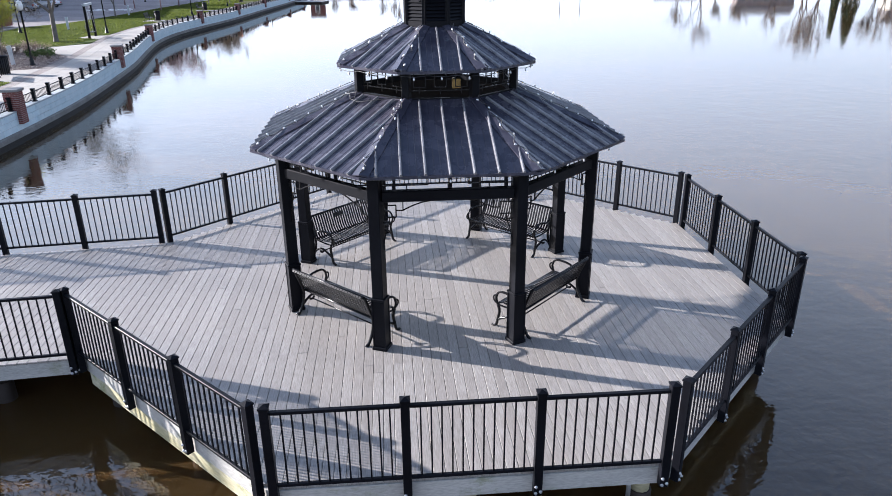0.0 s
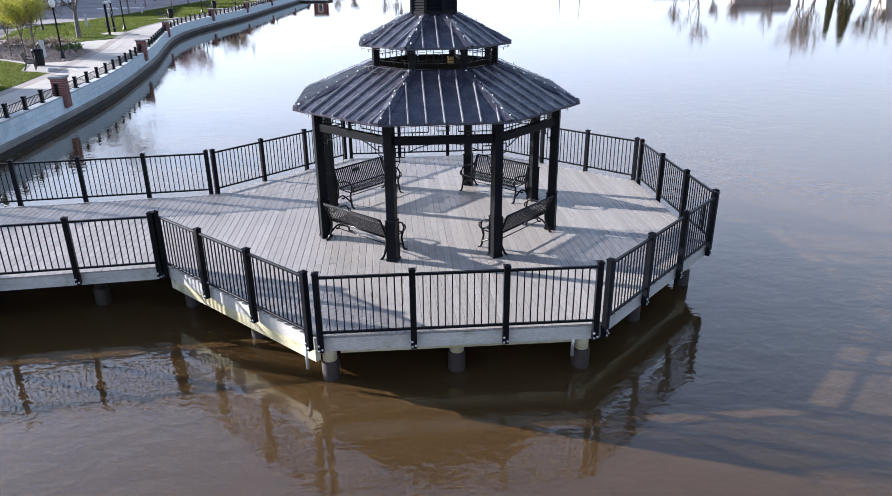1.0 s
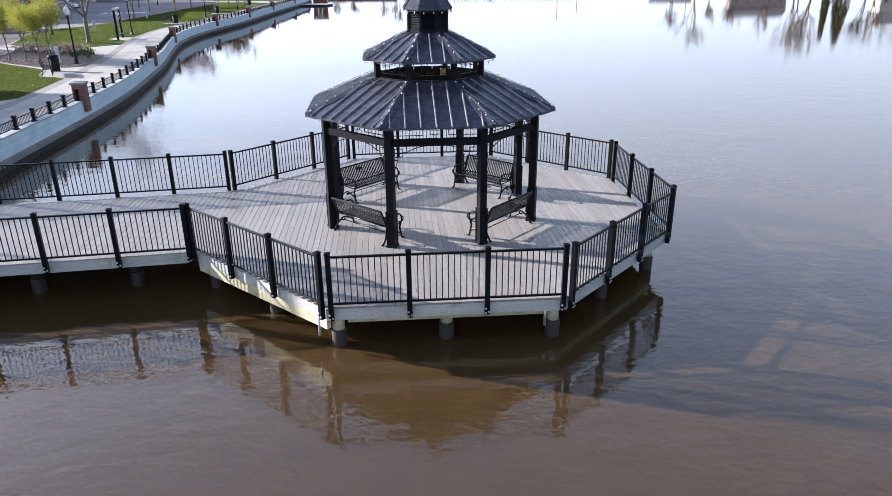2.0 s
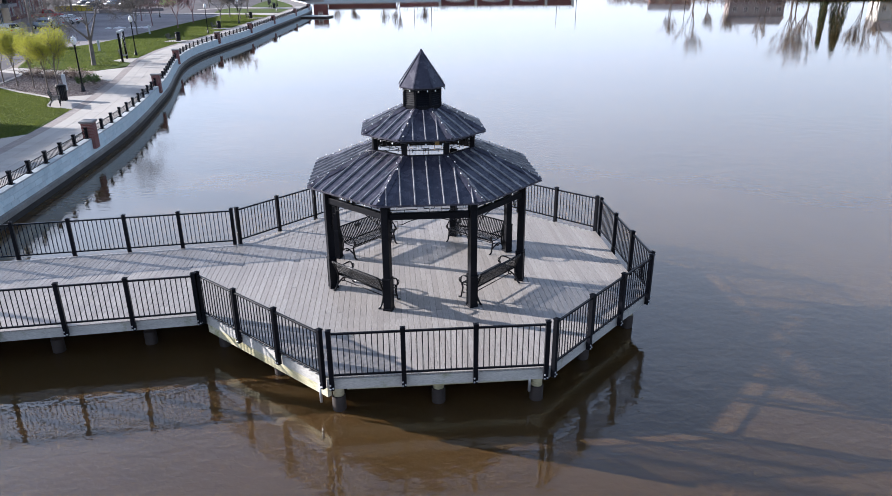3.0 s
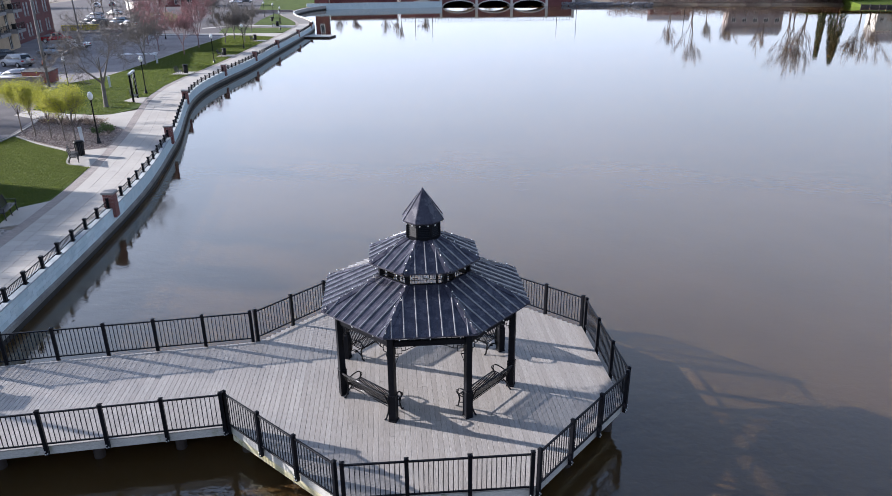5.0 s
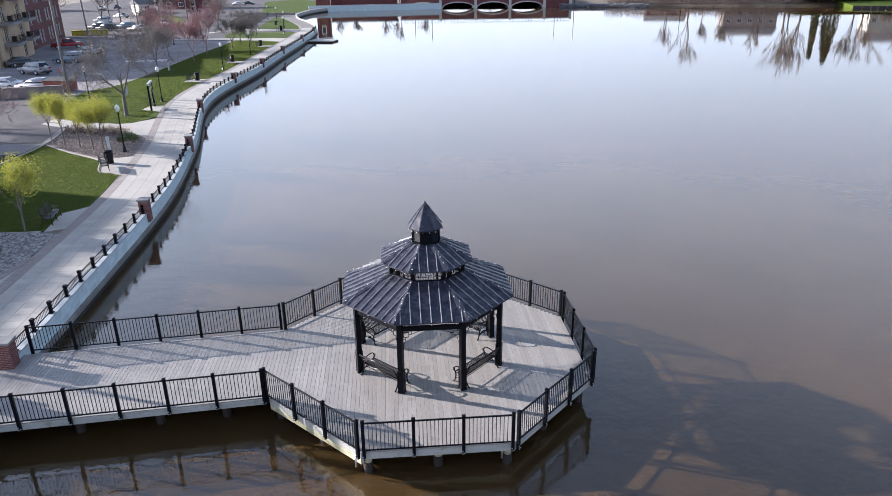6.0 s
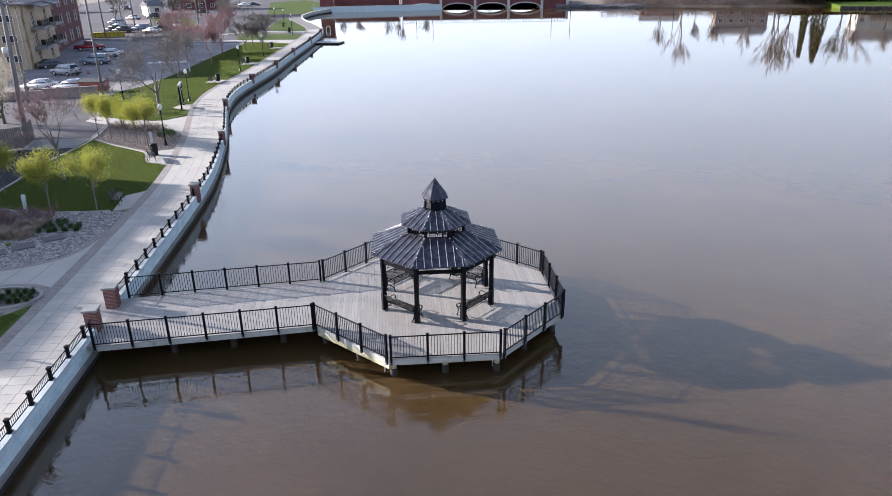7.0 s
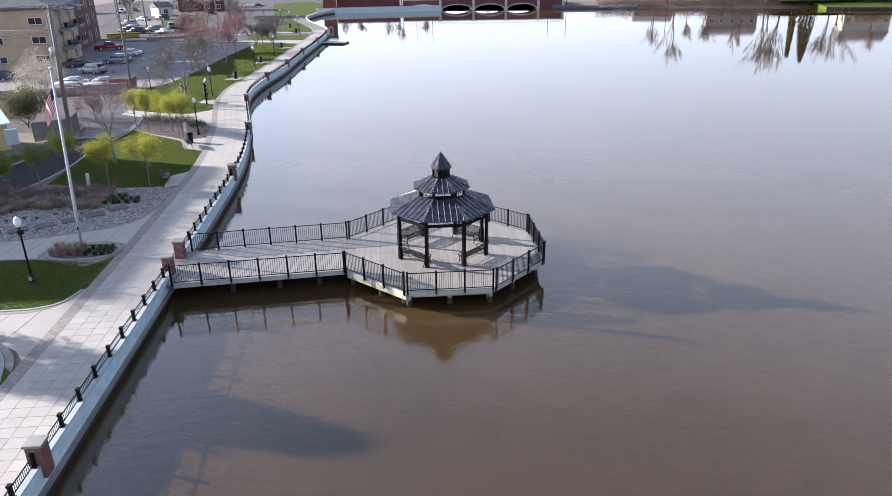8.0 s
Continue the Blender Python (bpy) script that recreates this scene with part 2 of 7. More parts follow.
def tube(bm, pts, radius, sides=6, closed=True, smooth=True):
    """A tube along points; radius: a number or one for each point."""
    pts = [Vector(p) for p in pts]
    rad = radius if isinstance(radius, (list, tuple)) else [radius] * len(pts)
    rings, side = [], None
    for i, p in enumerate(pts):
        d = (pts[min(i + 1, len(pts) - 1)] - pts[max(i - 1, 0)]).normalized()
        ref = side if side is not None else (Vector((0, 0, 1)) if abs(d.z) < 0.9 else Vector((1, 0, 0)))
        u = (ref - d * ref.dot(d)).normalized()
        side, w = u, d.cross(u)
        rings.append([bm.verts.new(p + (u * math.cos(a) + w * math.sin(a)) * rad[i]) for a in [math.tau * k / sides for k in range(sides)]])
    for a, b in zip(rings, rings[1:]):
        for k in range(sides):
            f = bm.faces.new((a[k], a[(k + 1) % sides], b[(k + 1) % sides], b[k]))
            f.smooth = smooth
    if closed:
        bm.faces.new(rings[0][::-1])
        bm.faces.new(rings[-1])


def lathe(bm, profile, sides=12, at=(0, 0, 0), smooth=True):
    """Turns (radius, height) pairs round the z axis."""
    x, y, z = at
    rings = [[bm.verts.new((x + r * math.cos(math.tau * k / sides), y + r * math.sin(math.tau * k / sides), z + h)) for k in range(sides)] for r, h in profile]
    for a, b in zip(rings, rings[1:]):
        for k in range(sides):
            f = bm.faces.new((a[k], a[(k + 1) % sides], b[(k + 1) % sides], b[k]))
            f.smooth = smooth
    bm.faces.new(rings[0][::-1])
    bm.faces.new(rings[-1])


def bar(bm, a, b, w, h=None, up=(0, 0, 1)):
    """A straight square bar from a to b, w wide and h high."""
    a, b, h = Vector(a), Vector(b), h or w
    d = (b - a).normalized()
    u = Vector(up) if abs(d.dot(Vector(up))) < 0.95 else Vector((1, 0, 0))
    s = d.cross(u).normalized()
    t = s.cross(d)
    vs = [p + s * i * w / 2 + t * j * h / 2 for p in (a, b) for i, j in ((-1, -1), (1, -1), (1, 1), (-1, 1))]
    return add(bm, vs, BOX_FACES)


def mesh_of(bm, material, name="m"):
    bmesh.ops.recalc_face_normals(bm, faces=bm.faces)
    me = bpy.data.meshes.new(name)
    bm.to_mesh(me)
    bm.free()
    for k in material if isinstance(material, (list, tuple)) else [material]:
        me.materials.append(k)
    return me


def part(name, bm, material, parent, label="", m=None):
    """One mesh object under a thing or a part; bm: a bmesh, or a mesh to be shared."""
    me = bm if isinstance(bm, bpy.types.Mesh) else mesh_of(bm, material, name)
    ob = new(name, me)
    ob.parent = parent
    if m is not None:
        ob.matrix_basis = m
    return tagged(ob, label)


def thing(name, label, category, group="", kind="", m=None):
    ob = new(name)
    ob.empty_display_size = 0.2
    if m is not None:
        ob.matrix_basis = m
    return tagged(ob, label, category, group, kind)


def solid(name, bm, material, label, category, group="", kind="", m=None):
    ob = new(name, mesh_of(bm, material, name))
    if m is not None:
        ob.matrix_basis = m
    return tagged(ob, label, category, group, kind)


def smooth_path(points, step):
    """Points at even steps along a Catmull-Rom curve through the given plan points."""
    pts = [Vector(p) for p in points]
    pts = [pts[0] * 2 - pts[1], *pts, pts[-1] * 2 - pts[-2]]
    dense = []
    for a, b, c, d in zip(pts, pts[1:], pts[2:], pts[3:]):
        for k in range(40):
            t = k / 40
            dense.append(0.5 * (2 * b + (c - a) * t + (2 * a - 5 * b + 4 * c - d) * t * t + (3 * b - a - 3 * c + d) * t ** 3))
    dense.append(pts[-2])
    out, left = [dense[0]], step
    for a, b in zip(dense, dense[1:]):
        while (b - a).length >= left:
            a = a + (b - a).normalized() * left
            out.append(a)
            left = step
        left -= (b - a).length
    return out


def normals(path):
    """Unit normals of a plan path, to its left."""
    out = []
    for i in range(len(path)):
        d = (path[min(i + 1, len(path) - 1)] - path[max(i - 1, 0)]).normalized()
        out.append(Vector((-d.y, d.x)))
    return out


def sweep(bm, path, profile, closed=True):
    """Sweeps (offset to the left, height) pairs along a plan path."""
    nn = normals(path)
    rings = [[bm.verts.new((p.x + n.x * o, p.y + n.y * o, z)) for o, z in profile] for p, n in zip(path, nn)]
    k = len(profile)
    for a, b in zip(rings, rings[1:]):
        for i in range(k if closed else k - 1):
            bm.faces.new((a[i], a[(i + 1) % k], b[(i + 1) % k], b[i]))
    if closed:
        bm.faces.new(rings[0])
        bm.faces.new(rings[-1][::-1])


def turn(k):
    return Matrix.Rotation(radians(45 * k), 4, "Z")


T225 = math.tan(radians(22.5))
WATER_Z = -1.0

# ---------------------------------------------------------------- lake, ground, seawall
SHORE = [(-14.6, -90), (-14.85, -40), (-14.95, -17), (-15.05, 0), (-15.2, 14), (-15.45, 21), (-15.9, 26), (-16.7, 32), (-17.6, 38), (-19.0, 45), (-20.3, 52),
         (-20.9, 58), (-20.9, 64), (-20.4, 70), (-19.3, 82), (-18.5, 99.8), (-17.4, 120), (-16.8, 139), (-17.6, 153), (-21, 168), (-25, 182),
         (-27, 200), (-23, 222), (-14, 231), (18, 234)]
RIVER = [(18.6, 246), (17, 300), (10, 420), (75, 420), (66, 300), (61, 246)]
shore = smooth_path(SHORE, 0.8)
near_shore = [p for p in shore if p.y < 150 or p.x < -17]

bm = bmesh.new()
add(bm, [(-40, -900, WATER_Z), (1500, -900, WATER_Z), (1500, 420, WATER_Z), (-40, 420, WATER_Z)], [(0, 1, 2, 3)])
solid("water", bm, WATER, "murky brown lake water with fine ripples", "water", kind="structure")

bm = bmesh.new()
rim = [(p.x - 0.5, p.y) for p in shore[::4]] + RIVER + [(60, 238), (95, 233), (130, 222), (165, 212), (230, 200), (420, 190), (1500, 150)]
outer = [(3500, 150), (3500, 4000), (-3500, 4000), (-3500, -1500), (-14.9, -1500)]
top = [bm.verts.new((x, y, -0.05)) for x, y in rim]
rest = [bm.verts.new((x, y, -0.05)) for x, y in outer]
low = [bm.verts.new((x + 0.05, y - 0.05, -2.2)) for x, y in rim]
bm.faces.new(top + rest)
for i in range(len(rim) - 1):
    bm.faces.new((top[i + 1], top[i], low[i], low[i + 1]))
bmesh.ops.triangulate(bm, faces=bm.faces)
solid("ground", bm, EARTH, "flat earth ground of the lake shore", "ground", kind="structure")

bm = bmesh.new()
wall_path = [p for p in shore if p.y > -70]
wall_runs = [[p for p in wall_path if p.y < -1.5], [p for p in wall_path if p.y > 0.35]]
for run in wall_runs:
    sweep(bm, run, [(0.22, -0.55), (0.22, 0.20), (0.58, 0.20), (0.58, -0.55)])
seawall = solid("seawall", bm, MORTAR, "pale painted block seawall along the promenade", "seawall", kind="structure")
bm = bmesh.new()
for run in wall_runs:
    sweep(bm, run, [(0.20, 0.20), (0.20, 0.26), (0.60, 0.26), (0.60, 0.20)])
part("cap", bm, CAPSTONE, seawall, "pale concrete cap")
bm = bmesh.new()
sweep(bm, wall_path, [(0.11, -0.74), (0.11, -0.55), (0.24, -0.508), (0.24, -0.74)])
part("ledge", bm, LEDGE, seawall, "stained concrete ledge")
bm = bmesh.new()
sweep(bm, wall_path, [(0.15, -2.0), (0.15, -0.738), (0.42, -0.738), (0.42, -2.0)])
part("footing", bm, WET, seawall, "dark wet concrete footing")

# ---------------------------------------------------------------- deck
AP = 5.70          # apothem of the octagon's post line
EDGE = 5.60        # apothem of the boards' edge
CY = 0.05
deck = thing("deck", "weathered grey composite boardwalk deck on pilings", "deck", kind="structure")
corner = lambda a, k: ((a / math.cos(radians(22.5))) * math.cos(radians(-112.5 + 45 * k)), CY + (a / math.cos(radians(22.5))) * math.sin(radians(-112.5 + 45 * k)))
# walkway: its two rail lines
WALK_S = ((-5.70, -2.45), (-14.88, -3.30))
WALK_N = ((-5.77, 2.42), (-14.98, 1.47))

# fascia boards and beams under the edge
for k in range(8):
    if k == 6:
        continue
    a = corner(EDGE + 0.02, k)
    side = 2 * (EDGE + 0.02) * T225
    bm = bmesh.new()
    m = Matrix.Translation((0, CY, 0)) @ turn(k)
    box(bm, (-side / 2, -EDGE - 0.02, -0.27), (side / 2, -EDGE + 0.03, -0.035), m)
    part("fascia", bm, FASCIA, deck, "weathered grey rim board")
    if k in (7, 5):
        bm = bmesh.new()
        box(bm, (-side / 2 + 0.1, -EDGE - 0.012, -0.49), (side / 2 - 0.06, -EDGE + 0.09, -0.272), m)
        part("beam", bm, BEAM_OLD, deck, "algae-stained lower beam")
    else:
        bm = bmesh.new()
        box(bm, (-side / 2 + 0.35, -EDGE + 0.30, -0.50), (side / 2 - 0.35, -EDGE + 0.42, -0.275), m)
        part("beam", bm, BEAM_OLD, deck, "algae-stained lower beam")
for (ax, ay), (bx, by), s in ((*WALK_S, 1), (*WALK_N, -1)):
    bm = bmesh.new()
    d = Vector((bx - ax, by - ay, 0)).normalized()
    off = Vector((-d.y, d.x, 0)) * (-0.09 * s)
    bar(bm, Vector((ax, ay, -0.152)) + off, Vector((bx, by, -0.152)) + off, 0.05, 0.235)
    part("fascia", bm, FASCIA, deck, "weathered grey rim board")
# joists close the underside
bm = bmesh.new()
prism(bm, [corner(EDGE - 0.2, k) for k in range(8)], -0.30, -0.06)
prism(bm, [(-5.2, -2.2), (-5.2, 2.2), (-15.0, 1.3), (-15.0, -3.1)], -0.295, -0.065)
part("joists", bm, PILE, deck, "dark joists under the boards")


def piling(x, y, head=None):
    p = thing("piling", "dark sleeved timber piling standing in the lake", "piling", "pilings under the deck", m=pose(x, y, 0))
    bm = bmesh.new()
    lathe(bm, [(0.15, -2.4), (0.152, -0.66), (0.14, -0.64), (0.128, -0.64)], 16)
    part("sleeve", bm, PILE, p)
    bm = bmesh.new()
    lathe(bm, [(0.125, -0.7), (0.12, -0.25)], 12)
    part("post", bm, head or PILE, p, "algae-green timber post head" if head else "dark timber post head")
    return p


for k in range(8):
    cx, cy = corner(EDGE - 0.36, k)
    piling(cx, cy, BEAM_OLD)
    mx, my = (Vector(corner(EDGE - 0.45, k)) + Vector(corner(EDGE - 0.45, k + 1))) / 2
    if k != 6:
        piling(mx, my, BEAM_OLD)
for t in (0.16, 0.40, 0.68):
    for (ax, ay), (bx, by), s in ((*WALK_S, 1), (*WALK_N, -1)):
        piling(ax + (bx - ax) * t, ay + (by - ay) * t + 0.75 * s)

# pale drain pipes beside the front pilings
for k in (0, 1):
    cx, cy = corner(EDGE - 0.16, k)
    bm = bmesh.new()
    tube(bm, [(cx - 0.28, cy + 0.05, -0.28), (cx - 0.28, cy + 0.05, -0.72)], 0.03, 8)
    solid("drain_pipe", bm, STEEL, "short pale drain pipe beside a piling", "pipe", "drain pipes under the deck")

# ---------------------------------------------------------------- railings
POST_TOP, RAIL_TOP, RAIL_LOW, POST_LOW = 1.15, 1.10, 0.12, -0.23


def post_mesh():
    bm = bmesh.new()
    soft_box(bm, (-0.05, -0.05, POST_LOW), (0.05, 0.05, POST_TOP), 0.006)
    return mesh_of(bm, BLACK, "post")


def cap_mesh():
    bm = bmesh.new()
    s, z = 0.058, POST_TOP
    add(bm, [(-s, -s, z), (s, -s, z), (s, s, z), (-s, s, z), (-s, -s, z + 0.018), (s, -s, z + 0.018), (s, s, z + 0.018), (-s, s, z + 0.018), (0, 0, z + 0.045)],
        [(3, 2, 1, 0), (0, 1, 5, 4), (1, 2, 6, 5), (2, 3, 7, 6), (3, 0, 4, 7), (4, 5, 8), (5, 6, 8), (6, 7, 8), (7, 4, 8)])
    return mesh_of(bm, BLACK, "cap")


def bolt_mesh():
    bm = bmesh.new()
    lathe(bm, [(0.02, 0.0), (0.02, 0.008), (0.012, 0.010), (0.012, 0.022)], 8)
    return mesh_of(bm, STEEL, "bolt")


POST_ME, CAP_ME, BOLT_ME = post_mesh(), cap_mesh(), bolt_mesh()
bm = bmesh.new()
box(bm, (-0.009, -0.009, RAIL_LOW), (0.009, 0.009, RAIL_TOP - 0.03))
BALUSTER_ME = mesh_of(bm, BLACK, "baluster")


def railing(m, panels, length, group, ends=(True, True), label="black metal picket railing at the deck's edge"):
    """A straight railing along +x from the pose m, outside to -y."""
    r = thing("railing", label, "railing", group, m=m)
    pitch = length / panels
    for i in range(panels + 1):
        if (i == 0 and not ends[0]) or (i == panels and not ends[1]):
            continue
        p = part("post", POST_ME, BLACK, r, m=pose(i * pitch, 0, 0))
        part("cap", CAP_ME, BLACK, p)
        for dx, dz in ((-0.028, -0.10), (0.028, -0.17), (-0.028, -0.19)):
            part("bolt", BOLT_ME, STEEL, p, "galvanised bolt head", pose(dx, -0.05, dz, 90))
    bm = bmesh.new()
    soft_box(bm, (0.05, -0.028, RAIL_TOP - 0.04), (pitch - 0.05, 0.028, RAIL_TOP), 0.006)
    top_me = mesh_of(bm, BLACK, "top_rail")
    bm = bmesh.new()
    soft_box(bm, (0.05, -0.022, RAIL_LOW - 0.02), (pitch - 0.05, 0.022, RAIL_LOW + 0.02), 0.005)
    low_me = mesh_of(bm, BLACK, "bottom_rail")
    for i in range(panels):
        part("top_rail", top_me, BLACK, r, m=pose(i * pitch, 0, 0))
        part("bottom_rail", low_me, BLACK, r, m=pose(i * pitch, 0, 0))
        gap = (pitch - 0.1) / 12
        for j in range(1, 12):
            part("baluster", BALUSTER_ME, BLACK, r, m=pose(i * pitch + 0.05 + j * gap, 0, 0))
    return r


for k in range(8):
    if k != 6:
        railing(Matrix.Translation((0, CY, 0)) @ turn(k) @ pose(-2.25, -AP, 0), 3, 4.5, "railings round the deck")
for (ax, ay), (bx, by), flip in ((*WALK_S, False), (*WALK_N, True)):
    a, b = (Vector((bx, by)), Vector((ax, ay))) if not flip else (Vector((ax, ay)), Vector((bx, by)))
    d = b - a
    railing(pose(a.x, a.y, 0, 0, 0, math.degrees(math.atan2(d.y, d.x))), 6, d.length, "railings along the walkway", label="black metal picket railing along the walkway")

# ---------------------------------------------------------------- gazebo
gazebo = thing("gazebo", "octagonal black metal gazebo with a two-tier seamed roof", "gazebo")
POST_R = 2.72
GAP = POST_R * math.cos(radians(22.5))
HALF = POST_R * math.sin(radians(22.5))

bm = bmesh.new()
box(bm, (-0.105, -0.105, 0.0), (0.105, 0.105, 0.86))
bm.faces.ensure_lookup_table()
bmesh.ops.recalc_face_normals(bm, faces=bm.faces)
sides = [f for f in bm.faces if abs(f.normal.z) < 0.5]
bmesh.ops.inset_individual(bm, faces=sides, thickness=0.028, depth=0.0)
bmesh.ops.inset_individual(bm, faces=sides, thickness=0.006, depth=-0.01)
PLINTH_ME = mesh_of(bm, BLACK, "plinth")
bm = bmesh.new()
soft_box(bm, (-0.120, -0.120, 0.0), (0.120, 0.120, 0.055), 0.008)
FOOT_ME = mesh_of(bm, BLACK, "base_trim")
bm = bmesh.new()
soft_box(bm, (-0.114, -0.114, 0.835), (0.114, 0.114, 0.872), 0.008)
COLLAR_ME = mesh_of(bm, BLACK, "top_trim")
bm = bmesh.new()
soft_box(bm, (-0.089, -0.089, 0.86), (0.089, 0.089, 2.80), 0.008)
GPOST_ME = mesh_of(bm, BLACK_FADED, "post")
bm = bmesh.new()
soft_box(bm, (-HALF + 0.09, -GAP - 0.06, 2.37), (HALF - 0.09, -GAP + 0.06, 2.53), 0.01)
BEAM_ME = mesh_of(bm, BLACK_FADED, "beam")


def fret(bm, w, z0, z1, y, r=0.008):
    """A frieze of thin square bars: two long rails that step round small frames."""
    b = lambda *p: [bar(bm, (u, y, v), (s, y, q), 2 * r) for (u, v), (s, q) in zip(p, p[1:])]
    h = z1 - z0
    b((-w, z0 + 0.25 * h), (-w * 0.30, z0 + 0.25 * h), (-w * 0.30, z1))
    b((w, z0 + 0.25 * h), (w * 0.30, z0 + 0.25 * h), (w * 0.30, z1))
    b((-w * 0.13, z1), (-w * 0.13, z0 + 0.32 * h), (w * 0.13, z0 + 0.32 * h), (w * 0.13, z1))
    b((-w * 0.22, z1 - 0.1 * h), (-w * 0.13, z1 - 0.1 * h))
    b((w * 0.22, z1 - 0.1 * h), (w * 0.13, z1 - 0.1 * h))
    for x in (-0.62, 0, 0.62):
        b((w * x, z0), (w * x, z0 + 0.25 * h))
    for x in (-0.98, 0.98):
        b((w * x, z0), (w * x, z1))
    b((-w, z1 - 0.02), (w, z1 - 0.02))


bm = bmesh.new()
fret(bm, HALF - 0.09, 2.53, 2.82, -GAP)
FRET_ME = mesh_of(bm, BLACK_GLOSS, "frieze")
BRACKETS = []
for s in (-1, 1):  # corner bracket: square, stub and swept arm
    bm = bmesh.new()
    x = s * (HALF - 0.09)
    q = lambda *p: [bar(bm, (x - s * u, -GAP, 2.37 - v), (x - s * w, -GAP, 2.37 - z), 0.016) for (u, v), (w, z) in zip(p, p[1:])]
    q((0, 0.06), (0.20, 0.06), (0.20, 0.24), (0.03, 0.24), (0.03, 0.06))
    q((0.08, 0), (0.08, 0.06))
    q((0.20, 0.14), (0.30, 0.14), (0.30, 0.0))
    q((0, 0.32), (0.10, 0.32), (0.10, 0.24))
    arc = [(0.30 + 0.5 * t, 0.14 - 0.14 * (1 - (1 - t) ** 2)) for t in [i / 8 for i in range(9)]]
    q(*arc)
    arc = [(0.10 * (1 - t) ** 2 + 0.005, 0.32 + 0.42 * t) for t in [i / 8 for i in range(9)]]
    q(*arc)
    BRACKETS.append(mesh_of(bm, BLACK_GLOSS, "bracket"))


def roof_panel(r0, z0, r1, z1, spacing, seam=0.042):
    """One face of an octagonal roof: the pan, its seams, and the cap of one hip. Eave radius r0, top radius r1 (to the corners)."""
    c, s = math.cos(radians(22.5)), math.sin(radians(22.5))
    a0, h0, a1, h1 = r0 * c, r0 * s, r1 * c, r1 * s
    slope = math.hypot(a0 - a1, z1 - z0)
    up = Vector((0, (a0 - a1) / slope, (z1 - z0) / slope))
    nrm = Vector((0, -up.z, up.y))
    pan = bmesh.new()
    t = nrm * 0.03
    vs = [Vector(v) for v in ((-h0, -a0, z0), (h0, -a0, z0), (h1, -a1, z1), (-h1, -a1, z1))]
    add(pan, [v - t for v in vs] + vs, BOX_FACES)
    box(pan, (-h0 - 0.004, -a0 - 0.012, z0 - 0.035), (h0 + 0.004, -a0 + 0.005, z0 + 0.004))  # drip edge
    fine = bmesh.new()
    seams = bmesh.new()
    k = int(h0 / spacing)
    for i in range(-k, k + 1):
        x = i * spacing
        for dx, w, hh, target in ((0, 0.042, seam, seams), (spacing * 0.36, 0.010, 0.004, fine), (spacing * 0.64, 0.010, 0.004, fine)):
            xx = x + dx
            if abs(xx) > h0 - 0.03:
                continue
            e = 1.0 if abs(xx) <= h1 else (h0 - abs(xx)) / (h0 - h1)
            e = max(e - 0.03, 0.02)
            p0 = Vector((xx, -a0, z0)) - up * 0.012
            p1 = Vector((xx, -a0, z0)) + up * slope * e
            side = Vector((1, 0, 0))
            prof = ((-w / 2, 0), (-w * 0.42, hh * 0.55), (-w * 0.2, hh), (w * 0.2, hh), (w * 0.42, hh * 0.55), (w / 2, 0))
            vs = [p + side * u + nrm * v for p in (p0, p1) for u, v in prof]
            add(target, vs, [tuple(range(6)), tuple(range(11, 5, -1))] + [(i, i + 1, i + 7, i + 6) for i in range(5)])
    hip = bmesh.new()
    p, q = Vector((h0, -a0 - 0.01, z0 + 0.02)), Vector((h1, -a1, z1 + 0.02))
    side_l = Vector((-1, 0, 0)) * 0.13
    side_r = turn(1) @ Vector((1, 0, 0)) * 0.13
    rise = Vector((0, 0, 0.028))
    rings = [[o + side_l * k1, o + rise * k1, o + side_r * k1] for o, k1 in ((p, 1.0), (q, 0.8))]
    # the two wings of the cap lie on the two faces beside the hip
    vs = rings[0] + rings[1]
    low = [v - Vector((0, 0, 0.02)) for v in vs]
    add(hip, vs + low, [(0, 1, 4, 3), (1, 2, 5, 4), (6, 9, 10, 7), (7, 10, 11, 8), (0, 6, 7, 1), (1, 7, 8, 2), (3, 4, 10, 9), (4, 5, 11, 10), (0, 3, 9, 6), (2, 8, 11, 5)])
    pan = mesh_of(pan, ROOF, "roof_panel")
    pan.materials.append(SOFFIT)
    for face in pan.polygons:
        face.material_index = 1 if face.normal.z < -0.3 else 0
    return pan, mesh_of(seams, SEAM, "seams"), mesh_of(fine, ROOF, "ribs"), mesh_of(hip, ROOF, "hip_cap")


LOWER = roof_panel(3.20, 2.86, 1.40, 3.58, 0.335)
UPPER = roof_panel(1.70, 4.04, 0.54, 4.57, 0.30, 0.036)

bm = bmesh.new()
HALF2, GAP2 = 1.36 * math.sin(radians(22.5)), 1.36 * math.cos(radians(22.5))
soft_box(bm, (-0.06, -0.06, 3.50), (0.06, 0.06, 4.02), 0.006)
UPOST_ME = mesh_of(bm, BLACK, "upper_post")
bm = bmesh.new()
box(bm, (-HALF2 + 0.06, -GAP2 - 0.03, 3.50), (HALF2 - 0.06, -GAP2 + 0.03, 3.60))
ULOW_ME = mesh_of(bm, BLACK, "upper_sill")
bm = bmesh.new()
box(bm, (-HALF2 + 0.06, -GAP2 - 0.03, 4.00), (HALF2 - 0.06, -GAP2 + 0.03, 4.04))
UBEAM_ME = mesh_of(bm, BLACK, "upper_beam")
bm = bmesh.new()
